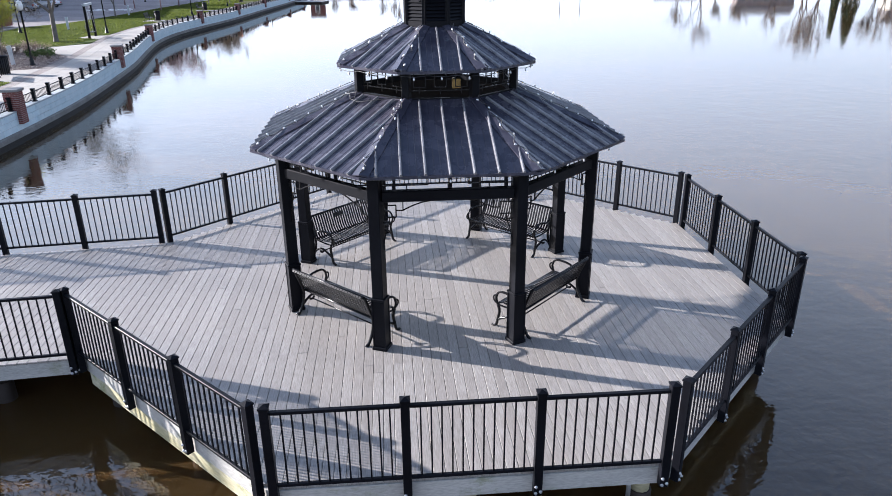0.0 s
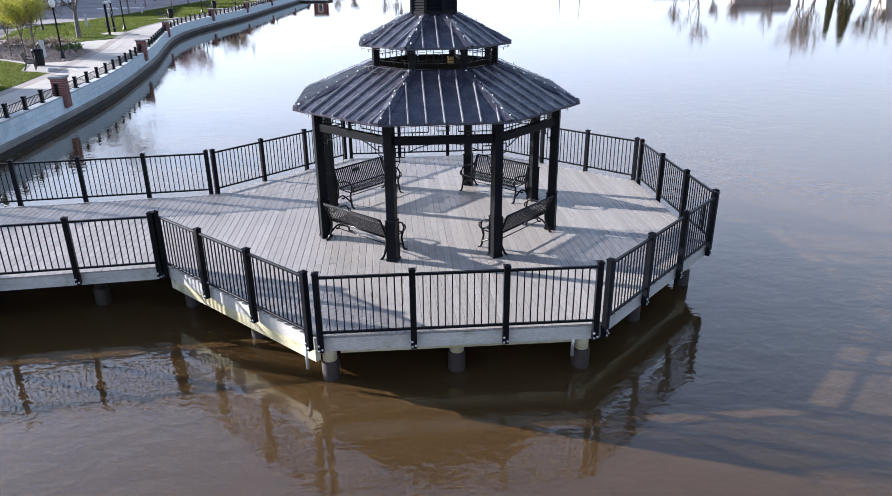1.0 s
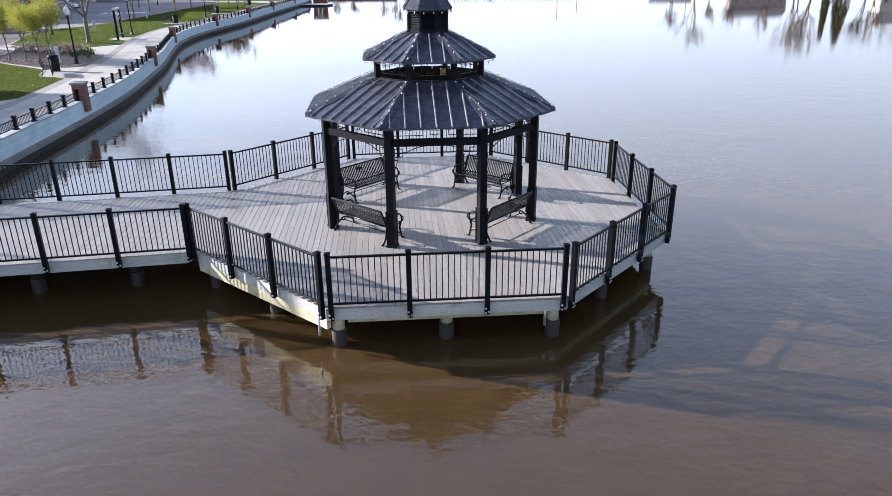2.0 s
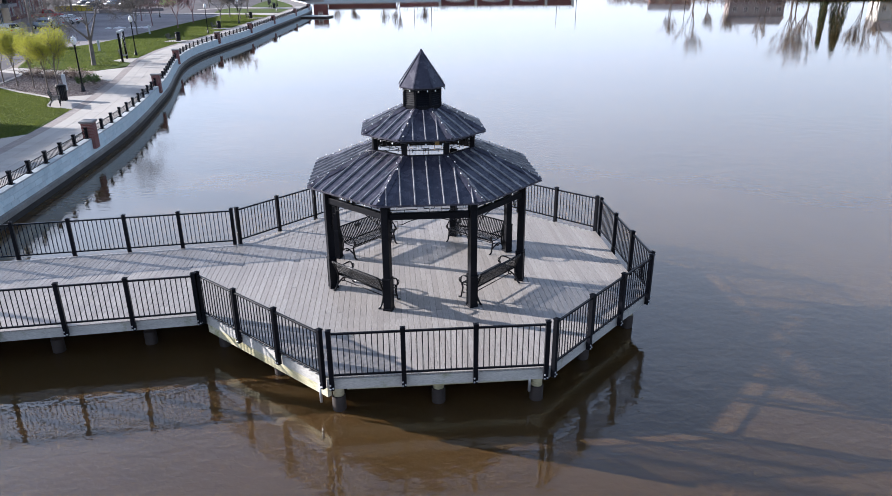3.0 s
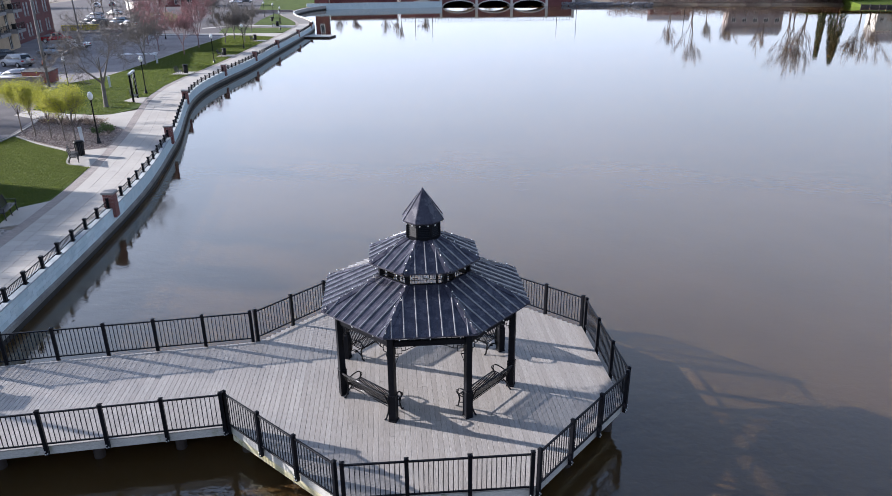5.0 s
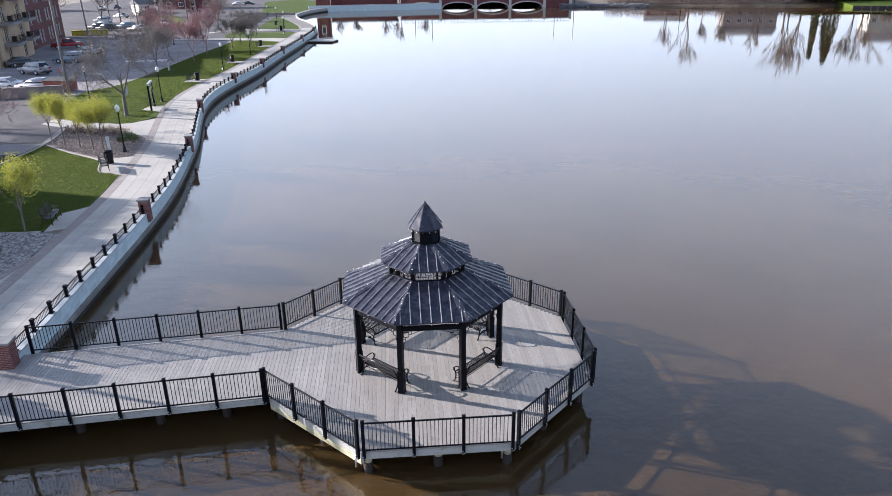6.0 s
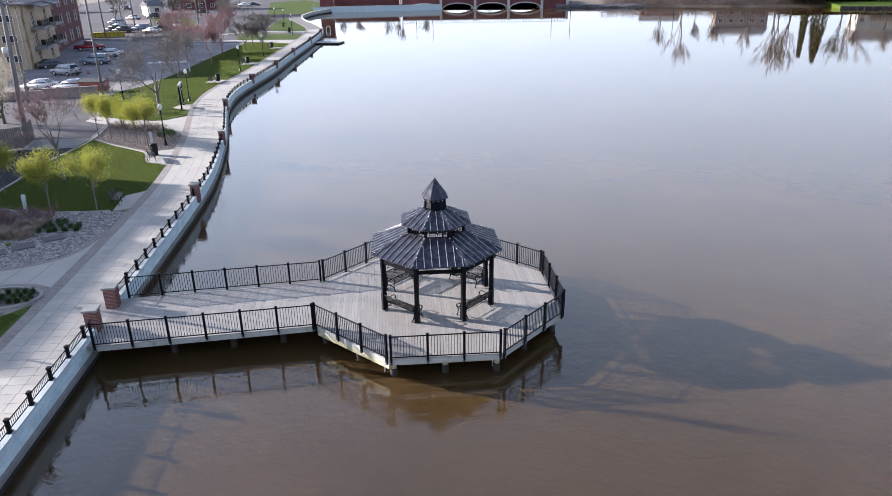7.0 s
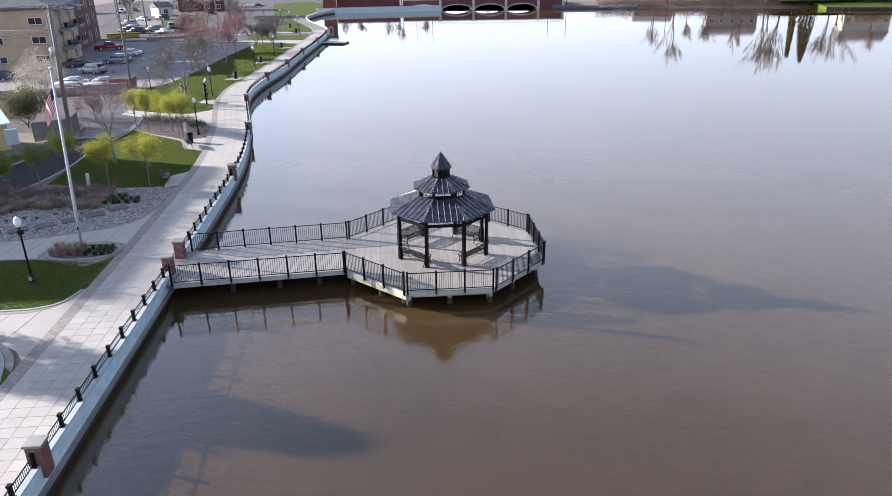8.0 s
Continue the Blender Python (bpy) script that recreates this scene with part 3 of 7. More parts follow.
for x in (-0.32, 0.0, 0.32):
    b = lambda *p: [bar(bm, (u, -GAP2, v), (s, -GAP2, q), 0.014) for (u, v), (s, q) in zip(p, p[1:])]
    b((x - 0.09, 3.98), (x - 0.09, 3.76), (x + 0.09, 3.76), (x + 0.09, 3.98))
    b((x, 3.66), (x, 3.76))
b((-HALF2 + 0.06, 3.71), (HALF2 - 0.06, 3.71))
b((-0.23, 3.88), (-0.09, 3.88)), b((0.09, 3.88), (0.23, 3.88))
UFRET_ME = mesh_of(bm, BLACK_GLOSS, "upper_frieze")

CUP = 0.50
HALF3, GAP3 = CUP * math.sin(radians(22.5)), CUP * math.cos(radians(22.5))
bm = bmesh.new()
for x in (-HALF3, HALF3):
    box(bm, (x - 0.03, -GAP3 - 0.012, 4.46), (x + 0.03, -GAP3 + 0.03, 5.12))
box(bm, (-HALF3, -GAP3 - 0.01, 4.46), (HALF3, -GAP3 + 0.03, 4.66))
box(bm, (-HALF3, -GAP3 - 0.01, 5.05), (HALF3, -GAP3 + 0.03, 5.12))
box(bm, (-HALF3, -GAP3 + 0.03, 4.6), (HALF3, -GAP3 + 0.04, 5.1))
CUPOLA_ME = mesh_of(bm, BLACK, "cupola_panel")
bm = bmesh.new()
box(bm, (-HALF3 + 0.03, -0.006, -0.028), (HALF3 - 0.03, 0.006, 0.028), pose(0, 0, 0, -35))
LOUVRE_ME = mesh_of(bm, BLACK, "louvre")
bm = bmesh.new()
r3 = 0.63
a3, h3 = r3 * math.cos(radians(22.5)), r3 * math.sin(radians(22.5))
add(bm, [(-h3, -a3, 5.10), (h3, -a3, 5.10), (0, 0, 5.97), (-h3, -a3, 5.13), (h3, -a3, 5.13), (0, 0, 6.0)], [(2, 1, 0), (3, 4, 5), (0, 1, 4, 3), (1, 2, 5, 4), (2, 0, 3, 5)])
SPIRE_ME = mesh_of(bm, ROOF, "spire_panel")
bm = bmesh.new()
bar(bm, (h3, -a3, 5.135), (0, 0, 6.005), 0.035, 0.02)
SPIREHIP_ME = mesh_of(bm, ROOF, "spire_hip")

for k in range(8):
    m = turn(k)
    pm = Matrix.Translation(m @ Vector((-HALF, -GAP, 0))) @ turn(k) @ pose(0, 0, 0, 0, 0, -22.5)
    p = part("plinth", PLINTH_ME, BLACK, gazebo, "panelled plinth", pm)
    part("base_trim", FOOT_ME, BLACK, p)
    part("top_trim", COLLAR_ME, BLACK, p)
    part("post", GPOST_ME, BLACK, gazebo, "", pm)
    part("beam", BEAM_ME, BLACK, gazebo, "", m)
    part("frieze", FRET_ME, BLACK, gazebo, "thin metal fretwork", m)
    for bracket in BRACKETS:
        part("bracket", bracket, BLACK, gazebo, "curved metal corner bracket", m)
    for label, (pan, seams, ribs, hip) in (("lower roof face", LOWER), ("upper roof face", UPPER)):
        r = part("roof_panel", pan, ROOF, gazebo, "dark seamed metal " + label, m)
        part("seam", seams, ROOF, r)
        part("rib", ribs, ROOF, r)
        part("hip_cap", hip, ROOF, r)
    um = Matrix.Translation(m @ Vector((-HALF2, -GAP2, 0))) @ turn(k) @ pose(0, 0, 0, 0, 0, -22.5)
    part("upper_post", UPOST_ME, BLACK, gazebo, "", um)
    part("upper_beam", UBEAM_ME, BLACK, gazebo, "", m)
    part("upper_sill", ULOW_ME, BLACK, gazebo, "", m)
    tagged(part("upper_frieze", UFRET_ME, BLACK, gazebo, "", m), kind="stuff")
    c = part("cupola_panel", CUPOLA_ME, BLACK, gazebo, "louvred cupola side", m)
    for j in range(7):
        part("louvre", LOUVRE_ME, BLACK, c, m=pose(0, -GAP3 + 0.012, 4.69 + j * 0.054))
    s = part("spire_panel", SPIRE_ME, ROOF, gazebo, "pointed cupola roof face", m)
    part("spire_hip", SPIREHIP_ME, ROOF, s)

# ---------------------------------------------------------------- benches under the gazebo
def strap(bm, prof, x0, x1, t):
    """A flat strip of thickness t that follows (y, z) pairs."""
    pts = [Vector((0, y, z)) for y, z in prof]
    rings = []
    for i, p in enumerate(pts):
        d = (pts[min(i + 1, len(pts) - 1)] - pts[max(i - 1, 0)]).normalized()
        n = Vector((0, -d.z, d.y)) * t / 2
        rings.append([bm.verts.new((x, *(p + s * n).yz)) for x, s in ((x0, -1), (x1, -1), (x1, 1), (x0, 1))])
    for a, b in zip(rings, rings[1:]):
        for k in range(4):
            bm.faces.new((a[k], a[(k + 1) % 4], b[(k + 1) % 4], b[k]))
    bm.faces.new(rings[0][::-1])
    bm.faces.new(rings[-1])


SEAT = [(-0.50, 0.38), (-0.515, 0.41), (-0.49, 0.435), (-0.42, 0.44), (-0.30, 0.425), (-0.18, 0.41), (-0.08, 0.415), (-0.02, 0.45), (0.02, 0.52), (0.06, 0.64), (0.10, 0.76), (0.13, 0.84), (0.17, 0.855), (0.19, 0.83)]


def strap_bench():
    b = thing("bench", "black metal strap bench with scrolled arms under the gazebo", "bench", "benches under the gazebo")
    L = 0.84
    bm = bmesh.new()
    strap(bm, SEAT, -0.0185, 0.0185, 0.008)
    slat = mesh_of(bm, BLACK_GLOSS, "slat")
    n = 27
    for i in range(n):
        part("slat", slat, BLACK_GLOSS, b, m=pose(-L + 0.05 + (2 * L - 0.1) * i / (n - 1), 0, 0))
    for name, y, z, r in (("top_tube", 0.15, 0.845, 0.022), ("front_tube", -0.50, 0.415, 0.018), ("rear_tube", -0.03, 0.42, 0.018), ("stretcher", -0.18, 0.20, 0.012)):
        bm = bmesh.new()
        tube(bm, [(-L, y, z), (L, y, z)], r, 8)
        part(name, bm, BLACK_GLOSS, b)
    curve = lambda *p: [(0, q.x, q.y) for q in smooth_path([Vector(v) for v in p], 0.03)]
    bm = bmesh.new()
    tube(bm, curve((-0.60, 0.0), (-0.52, 0.04), (-0.49, 0.16), (-0.46, 0.30), (-0.50, 0.42)), 0.025, 6)
    tube(bm, curve((0.16, 0.0), (0.10, 0.03), (0.02, 0.16), (-0.02, 0.32), (-0.01, 0.44), (0.06, 0.64), (0.14, 0.84)), 0.026, 6)
    tube(bm, curve((-0.50, 0.42), (-0.53, 0.50), (-0.50, 0.60), (-0.42, 0.645), (-0.25, 0.64), (-0.08, 0.60), (0.05, 0.66)), 0.020, 6)
    tube(bm, curve((-0.51, 0.42), (-0.57, 0.46), (-0.58, 0.53), (-0.53, 0.56), (-0.49, 0.52)), 0.015, 6)
    tube(bm, curve((-0.49, 0.14), (-0.38, 0.20), (-0.28, 0.24), (-0.18, 0.26), (-0.08, 0.22), (0.03, 0.14)), 0.022, 6)
    tube(bm, curve((-0.24, 0.22), (-0.18, 0.18), (-0.12, 0.22)), 0.02, 6)
    tube(bm, curve((-0.50, 0.405), (-0.30, 0.40), (-0.02, 0.42)), 0.016, 6)
    end = mesh_of(bm, BLACK_GLOSS, "end_frame")
    for x in (-L, L):
        part("end_frame", end, BLACK_GLOSS, b, "curved cast end frame", pose(x, 0, 0))
    return b


proto = strap_bench()
seat_pose = lambda k: turn(k) @ pose(0, -(GAP + 0.0), 0, 0, 0, 180)
proto.matrix_basis = seat_pose(7)
for k in (1, 3):
    copy_thing(proto, seat_pose(k))
plaqued = copy_thing(proto, seat_pose(5))
plaqued["label"] = "black metal strap bench with a small plaque"
bm = bmesh.new()
soft_box(bm, (-0.11, 0.045, 0.66), (0.11, 0.056, 0.75), 0.004, pose(0, -0.03, 0.02, -18))
part("plaque", bm, BLACK, plaqued, "dark dedication plaque")

# ---------------------------------------------------------------- string lights and lantern on the gazebo
BULB = surface("frosted_bulb", (0.74, 0.74, 0.72), (0.82, 0.82, 0.80), 20, 0.35, 0, 4, 0.1, 0)
WIRE = surface("light_wire", (0.022, 0.022, 0.024), (0.04, 0.04, 0.043), 6, 0.5, 0, 4, 0.1, 0)
bm = bmesh.new()
lathe(bm, [(0.007, 0.0), (0.009, 0.012), (0.013, 0.021), (0.015, 0.031), (0.010, 0.045), (0.003, 0.052)], 8)
BULB_ME = mesh_of(bm, BULB, "bulb")
rng = random.Random(7)
for k in range(8):
    for r0, z0, r1, z1, n in ((3.18, 2.90, 1.42, 3.62, 8), (1.68, 4.06, 0.56, 4.60, 5)):
        a = radians(-112.5 + 45 * k)
        ray = Vector((math.cos(a), math.sin(a), 0))
        cross = Vector((-ray.y, ray.x, 0))
        s = thing("string_light", "string of white bulbs along a roof hip", "string light", "string lights on the gazebo")
        pts, prev = [], None
        for i in range(n * 3 + 1):
            t = i / (n * 3)
            p = ray * (r0 + (r1 - r0) * t) + Vector((0, 0, z0 + (z1 - z0) * t + 0.022)) + cross * (0.05 * math.sin(i * 1.3 + k) + rng.uniform(-0.02, 0.02))
            pts.append(p)
        bm = bmesh.new()
        tube(bm, pts, 0.006, 4)
        part("wire", bm, WIRE, s)
        for i in range(1, n * 3, 3):
            part("bulb", BULB_ME, BULB, s, m=Matrix.Translation(pts[i]) @ pose(0, 0, 0, rng.uniform(-80, 80), rng.uniform(-80, 80), 0))
    for ap, half, z, n in ((3.20 * math.cos(radians(22.5)) - 0.03, 1.20, 2.815, 3), (1.70 * math.cos(radians(22.5)) - 0.02, 0.62, 3.975, 3), (0.63 * math.cos(radians(22.5)) - 0.01, 0.23, 5.085, 2)):
        s = thing("string_light", "string of white bulbs hung under a roof edge", "string light", "string lights on the gazebo", m=turn(k))
        pts = [Vector((-half + 2 * half * i / (2 * n), -ap, z - 0.015 * (i % 2) + rng.uniform(-0.006, 0.006))) for i in range(2 * n + 1)]
        bm = bmesh.new()
        tube(bm, pts, 0.005, 4)
        part("wire", bm, WIRE, s)
        for i in range(1, 2 * n, 2):
            part("bulb", BULB_ME, BULB, s, m=Matrix.Translation(pts[i]) @ pose(0, 0, 0, 180 + rng.uniform(-15, 15)))
bm = bmesh.new()
tube(bm, [turn(7) @ Vector(p) for p in ((-0.62, -1.40, 3.62), (-0.35, -1.62, 3.55), (-0.15, -1.66, 3.53), (0.1, -1.58, 3.57), (0.5, -1.40, 3.63))], 0.006, 4)
tube(bm, [turn(7) @ Vector(p) for p in ((-0.6, -1.55, 3.58), (-0.4, -1.45, 3.63), (-0.2, -1.7, 3.51))], 0.006, 4)
solid("loose_wire", bm, WIRE, "loose grey wire lying on the lower roof", "wire")
lantern = thing("lantern", "small brass lantern hung inside the upper tier", "lantern", m=pose(0.37, 0.08, 3.53))
BRASS = surface("brass", (0.45, 0.30, 0.10), (0.58, 0.40, 0.16), 8, 0.35, 0.8, 6, 0.2, 0.05)
bm = bmesh.new()
soft_box(bm, (-0.07, -0.07, 0.0), (0.07, 0.07, 0.16), 0.008)
part("body", bm, BRASS, lantern)
bm = bmesh.new()
tube(bm, [(0, 0, 0.16), (0, 0, 0.9)], 0.008, 6)
part("rod", bm, BLACK, lantern)

# ---------------------------------------------------------------- seawall pillars and low rail
def along(path, s):
    """Point and left normal at arc length s (the path has even steps of 0.8)."""
    i = min(int(s / 0.8), len(path) - 2)
    f = s / 0.8 - i
    p = path[i].lerp(path[i + 1], f)
    d = (path[i + 1] - path[i]).normalized()
    return p, Vector((-d.y, d.x)), math.degrees(math.atan2(d.y, d.x))


def arc_at_y(y):
    """Arc length where the shore first passes a given y."""
    return next(i for i, p in enumerate(shore) if p.y >= y) * 0.8


def brick_pillar(x, y, turned, label="red brick pillar with a pale stone cap on the seawall", bricks=True, half=0.27, low=-0.02):
    p = thing("brick_pillar", label, "pillar", "brick pillars", m=pose(x, y, 0, 0, 0, turned))
    bm = bmesh.new()
    box(bm, (-half + 0.005, -half + 0.005, low), (half - 0.005, half - 0.005, 1.0))
    part("core", bm, MORTAR, p, "pale mortar")
    bm = bmesh.new()
    soft_box(bm, (-half - 0.06, -half - 0.06, 0.99), (half + 0.06, half + 0.06, 1.09), 0.015)
    part("cap", bm, PILLARCAP, p, "pale stone cap")
    rows = round((1.0 - low) / 0.073)
    h = (1.0 - low) / rows
    bm = bmesh.new()
    for r in range(rows):
        z0, z1 = low + r * h + 0.006, low + (r + 1) * h - 0.006
        for side in range(4):
            m = pose(0, 0, 0, 0, 0, 90 * side)
            w = 2 * half / 3
            start = -half - (w / 2 if r % 2 else 0)
            k = 0
            while start + k * w < half - 0.02:
                a, b = max(start + k * w, -half) + 0.005, min(start + (k + 1) * w, half) - 0.005
                k += 1
                if b - a < 0.03:
                    continue
                if bricks:
                    q = bmesh.new()
                    box(q, (a, -half, z0), (b, -half + 0.02, z1), m)
                    part("brick", q, BRICK, p)
                else:
                    box(bm, (a, -half, z0), (b, -half + 0.02, z1), m)
    if bricks:
        bm.free()
    else:
        tagged(part("brick", bm, BRICK, p, "red bricks"), kind="stuff")
    return p


brick_pillar(-15.42, 0.60, 3)
brick_pillar(-15.42, -1.72, 3)
PILLAR_Y = (-70, -52, -34.6, -18.2, 16.4, 33.5, 50.2, 68.8, 83.2, 100.0, 120.0, 139.0)
for y in PILLAR_Y:
    p, n, ang = along(shore, arc_at_y(y))
    brick_pillar(p.x + n.x * 0.32, p.y + n.y * 0.32, ang - 90, bricks=y in (-18.2, 15.2), low=-0.27)

RAIL_Z = 0.26
bm = bmesh.new()
soft_box(bm, (-0.075, -0.06, RAIL_Z), (0.075, 0.06, RAIL_Z + 0.50), 0.012)
box(bm, (-0.11, -0.085, RAIL_Z), (0.11, 0.085, RAIL_Z + 0.03))
box(bm, (-0.085, -0.07, RAIL_Z + 0.47), (0.085, 0.07, RAIL_Z + 0.54))
STUMP_ME = mesh_of(bm, BLACK, "post")
bm = bmesh.new()
box(bm, (-0.007, -0.007, RAIL_Z + 0.08), (0.007, 0.007, RAIL_Z + 0.40))
PICKET_ME = mesh_of(bm, BLACK, "picket")
marks = [arc_at_y(y) for y in (*PILLAR_Y, 146)]
opening = (arc_at_y(-1.95), arc_at_y(0.9))
spans = []
for a, b in zip(marks, marks[1:]):
    if a < opening[0] < b:
        spans += [(a + 0.3, opening[0]), (opening[1], b - 0.3)]
    else:
        spans.append((a + 0.3, b - 0.3))
for a, b in spans:
    fine = -26 < along(shore, a)[0].y < 60
    fence = thing("low_railing", "low black metal railing on top of the seawall", "railing", "low railings on the seawall")
    n = max(1, round((b - a) / 1.62))
    step = (b - a) / n
    pts = [along(shore, a + i * step) for i in range(n + 1)]
    place = lambda q: pose(q[0].x + q[1].x * 0.38, q[0].y + q[1].y * 0.38, 0, 0, 0, q[2])
    for i, q in enumerate(pts):
        part("post", STUMP_ME, BLACK, fence, m=place((q[0], q[1], q[2])))
    for i in range(n):
        u, v = place(pts[i]).translation, place(pts[i + 1]).translation
        d = (v - u).normalized()
        for name, z, w in (("top_rail", RAIL_Z + 0.40, 0.035), ("bottom_rail", RAIL_Z + 0.09, 0.03)):
            bm = bmesh.new()
            up = Vector((0, 0, z))
            bar(bm, u + up + d * 0.07, v + up - d * 0.07, w, 0.03)
            part(name, bm, BLACK, fence)
        count = 13
        if fine:
            ang = math.degrees(math.atan2(d.y, d.x))
            for j in range(1, count):
                w = u.lerp(v, j / count)
                part("picket", PICKET_ME, BLACK, fence, m=pose(w.x, w.y, 0, 0, 0, ang))
        else:
            bm = bmesh.new()
            for j in range(1, count):
                w = u.lerp(v, j / count)
                box(bm, (w.x - 0.008, w.y - 0.008, RAIL_Z + 0.08), (w.x + 0.008, w.y + 0.008, RAIL_Z + 0.40))
            tagged(part("picket", bm, BLACK, fence), kind="stuff")

# ---------------------------------------------------------------- promenade, paths, lawns, beds, car park
def make_pavers():
    m = mat("clay_paver_band", 0.85)
    n = Nodes(m)
    q = n.n.new("ShaderNodeTexBrick")
    n.l.new(n.geo.outputs["Position"], q.inputs["Vector"])
    q.inputs["Color1"].default_value, q.inputs["Color2"].default_value, q.inputs["Mortar"].default_value = (0.20, 0.165, 0.15, 1), (0.29, 0.25, 0.225, 1), (0.13, 0.115, 0.105, 1)
    q.inputs["Scale"].default_value, q.inputs["Mortar Size"].default_value = 1.0, 0.008
    q.inputs["Brick Width"].default_value, q.inputs["Row Height"].default_value = 0.22, 0.11
    stain = n.noise(0.6, 5, 0.6)
    n.color(n.mix(n.ramp(stain, [(0.4, 0.0), (0.75, 0.5)]), q.outputs[0], (0.30, 0.265, 0.24)))
    n.bump(q.outputs[1], -0.3, 0.006)
    return m


def make_gravel(name, a, b, c, scale):
    m = mat(name, 0.9)
    n = Nodes(m)
    col = n.cells(scale, out="Color")
    dist = n.cells(scale)
    grey = n.n.new("ShaderNodeRGBToBW")
    n.l.new(col, grey.inputs[0])
    k = n.ramp(grey.outputs[0], [(0.1, a), (0.5, b), (0.9, c)])
    n.color(n.mix(n.ramp(n.noise(0.5, 5, 0.65), [(0.4, 0.0), (0.7, 0.6)]), k, a))
    n.bump(dist, -0.9, 0.03)
    return m


BAND = make_pavers()
GRAVEL = make_gravel("grey_river_stone", (0.12, 0.107, 0.10), (0.26, 0.235, 0.222), (0.44, 0.41, 0.385), 8.0)
MULCH = make_gravel("pinkish_mulch", (0.11, 0.082, 0.072), (0.19, 0.15, 0.135), (0.28, 0.235, 0.215), 14.0)
DRIVE = surface("fresh_asphalt", (0.020, 0.020, 0.025), (0.033, 0.032, 0.038), 0.3, 0.85, 0, 90, 0.2, 0.2, 0.004)
OLD_ASPHALT = surface("patched_asphalt", (0.085, 0.078, 0.082), (0.135, 0.124, 0.127), 0.25, 0.9, 0, 40, 0.35, 0.25, 0.004, 0, None, (0.11, 0.10, 0.10))
for dull in (ASPHALT, DRIVE, OLD_ASPHALT, GRASS):
    dull.node_tree.nodes["Principled BSDF"].inputs["IOR"].default_value = 1.2
KERB = surface("kerb_concrete", (0.26, 0.245, 0.225), (0.33, 0.315, 0.29), 0.8, 0.85, 0, 30, 0.25, 0.15)


def sheet(name, poly, z, material, label, category):
    bm = bmesh.new()
    k = len(poly)
    vs = [bm.verts.new((x, y, z)) for x, y in poly]
    bm.faces.new(vs)
    low = [bm.verts.new((x, y, z - 0.08)) for x, y in poly]
    for i in range(k):
        bm.faces.new((vs[i], low[i], low[(i + 1) % k], vs[(i + 1) % k]))
    bm.normal_update()
    bmesh.ops.triangulate(bm, faces=bm.faces)
    return solid(name, bm, material, label, category, kind="structure")


def inland(y, off):
    p, n, _ = along(shore, arc_at_y(y))
    return (p.x + n.x * off, p.y + n.y * off)


edge = lambda y0, y1, off, k=12: [inland(y0 + (y1 - y0) * i / (k - 1), off) for i in range(k)]
prom_path = [p for p in shore if -66 < p.y and not (p.y > 205)]
bm = bmesh.new()
sweep(bm, prom_path, [(0.58, -0.12), (0.58, -0.012), (3.72, -0.012), (3.72, -0.12)])
promenade = solid("pavement", bm, JOINT, "pale concrete promenade paved in square slabs", "promenade", kind="structure")
bm = bmesh.new()
sweep(bm, prom_path, [(3.72, -0.12), (3.72, 0.0), (4.32, 0.0), (4.32, -0.12)])
part("border", bm, BAND, promenade, "brown paver border")

bm = bmesh.new()
box(bm, (-15.9, -3.2, -0.12), (-14.93, 1.38, -0.004))
part("threshold", bm, CONCRETE, promenade, "concrete threshold of the walkway")

sheet("path_flag", [inland(1.0, 4.2), inland(5, 4.2), inland(11.5, 4.2), (-19.95, 7.9), (-21.3, 6.3), (-24.3, 5.1), (-27.5, 4.2), (-45, 0.0), (-45, -3.0), (-26.1, 1.4), (-23.6, 1.2), (-20.5, -0.2)], -0.004, CONCRETE, "pale concrete side path beside the flagpole", "path")
sheet("path_south", [inland(-11.5, 4.2), inland(-8, 4.2), inland(-3.4, 4.2), (-19.95, -4.9), (-21.0, -5.55), (-23, -5.7), (-45, -6.2), (-45, -9.4), (-22.5, -8.8), (-21.0, -9.0), (-20.0, -9.7)], -0.004, CONCRETE, "pale concrete side path", "path")
sheet("path_mid", [inland(38.6, 4.2), inland(43, 4.2), inland(47.2, 4.2), (-24.75, 45.4), (-25.3, 44.55), (-26.4, 44.35), (-29.1, 45.2), (-33.5, 47.4), (-33.8, 45.2), (-31, 43.2), (-28.0, 42.7), (-24.4, 40.9)], -0.004, CONCRETE, "pale concrete side path to the car park", "path")
sheet("path_north", [inland(118.5, 4.2), inland(122, 4.2), inland(125.5, 4.2), (-33, 127.5), (-50, 128), (-50, 126), (-33, 124.5), (-25.5, 121.5)], -0.004, CONCRETE, "pale concrete side path to the car park", "path")
sheet("path_far", [inland(140, 4.2), inland(146, 4.2), (-31, 149), (-33, 150), (-40.7, 142), (-40, 139.8), (-35, 147)], -0.003, CONCRETE, "pale concrete side path", "path")

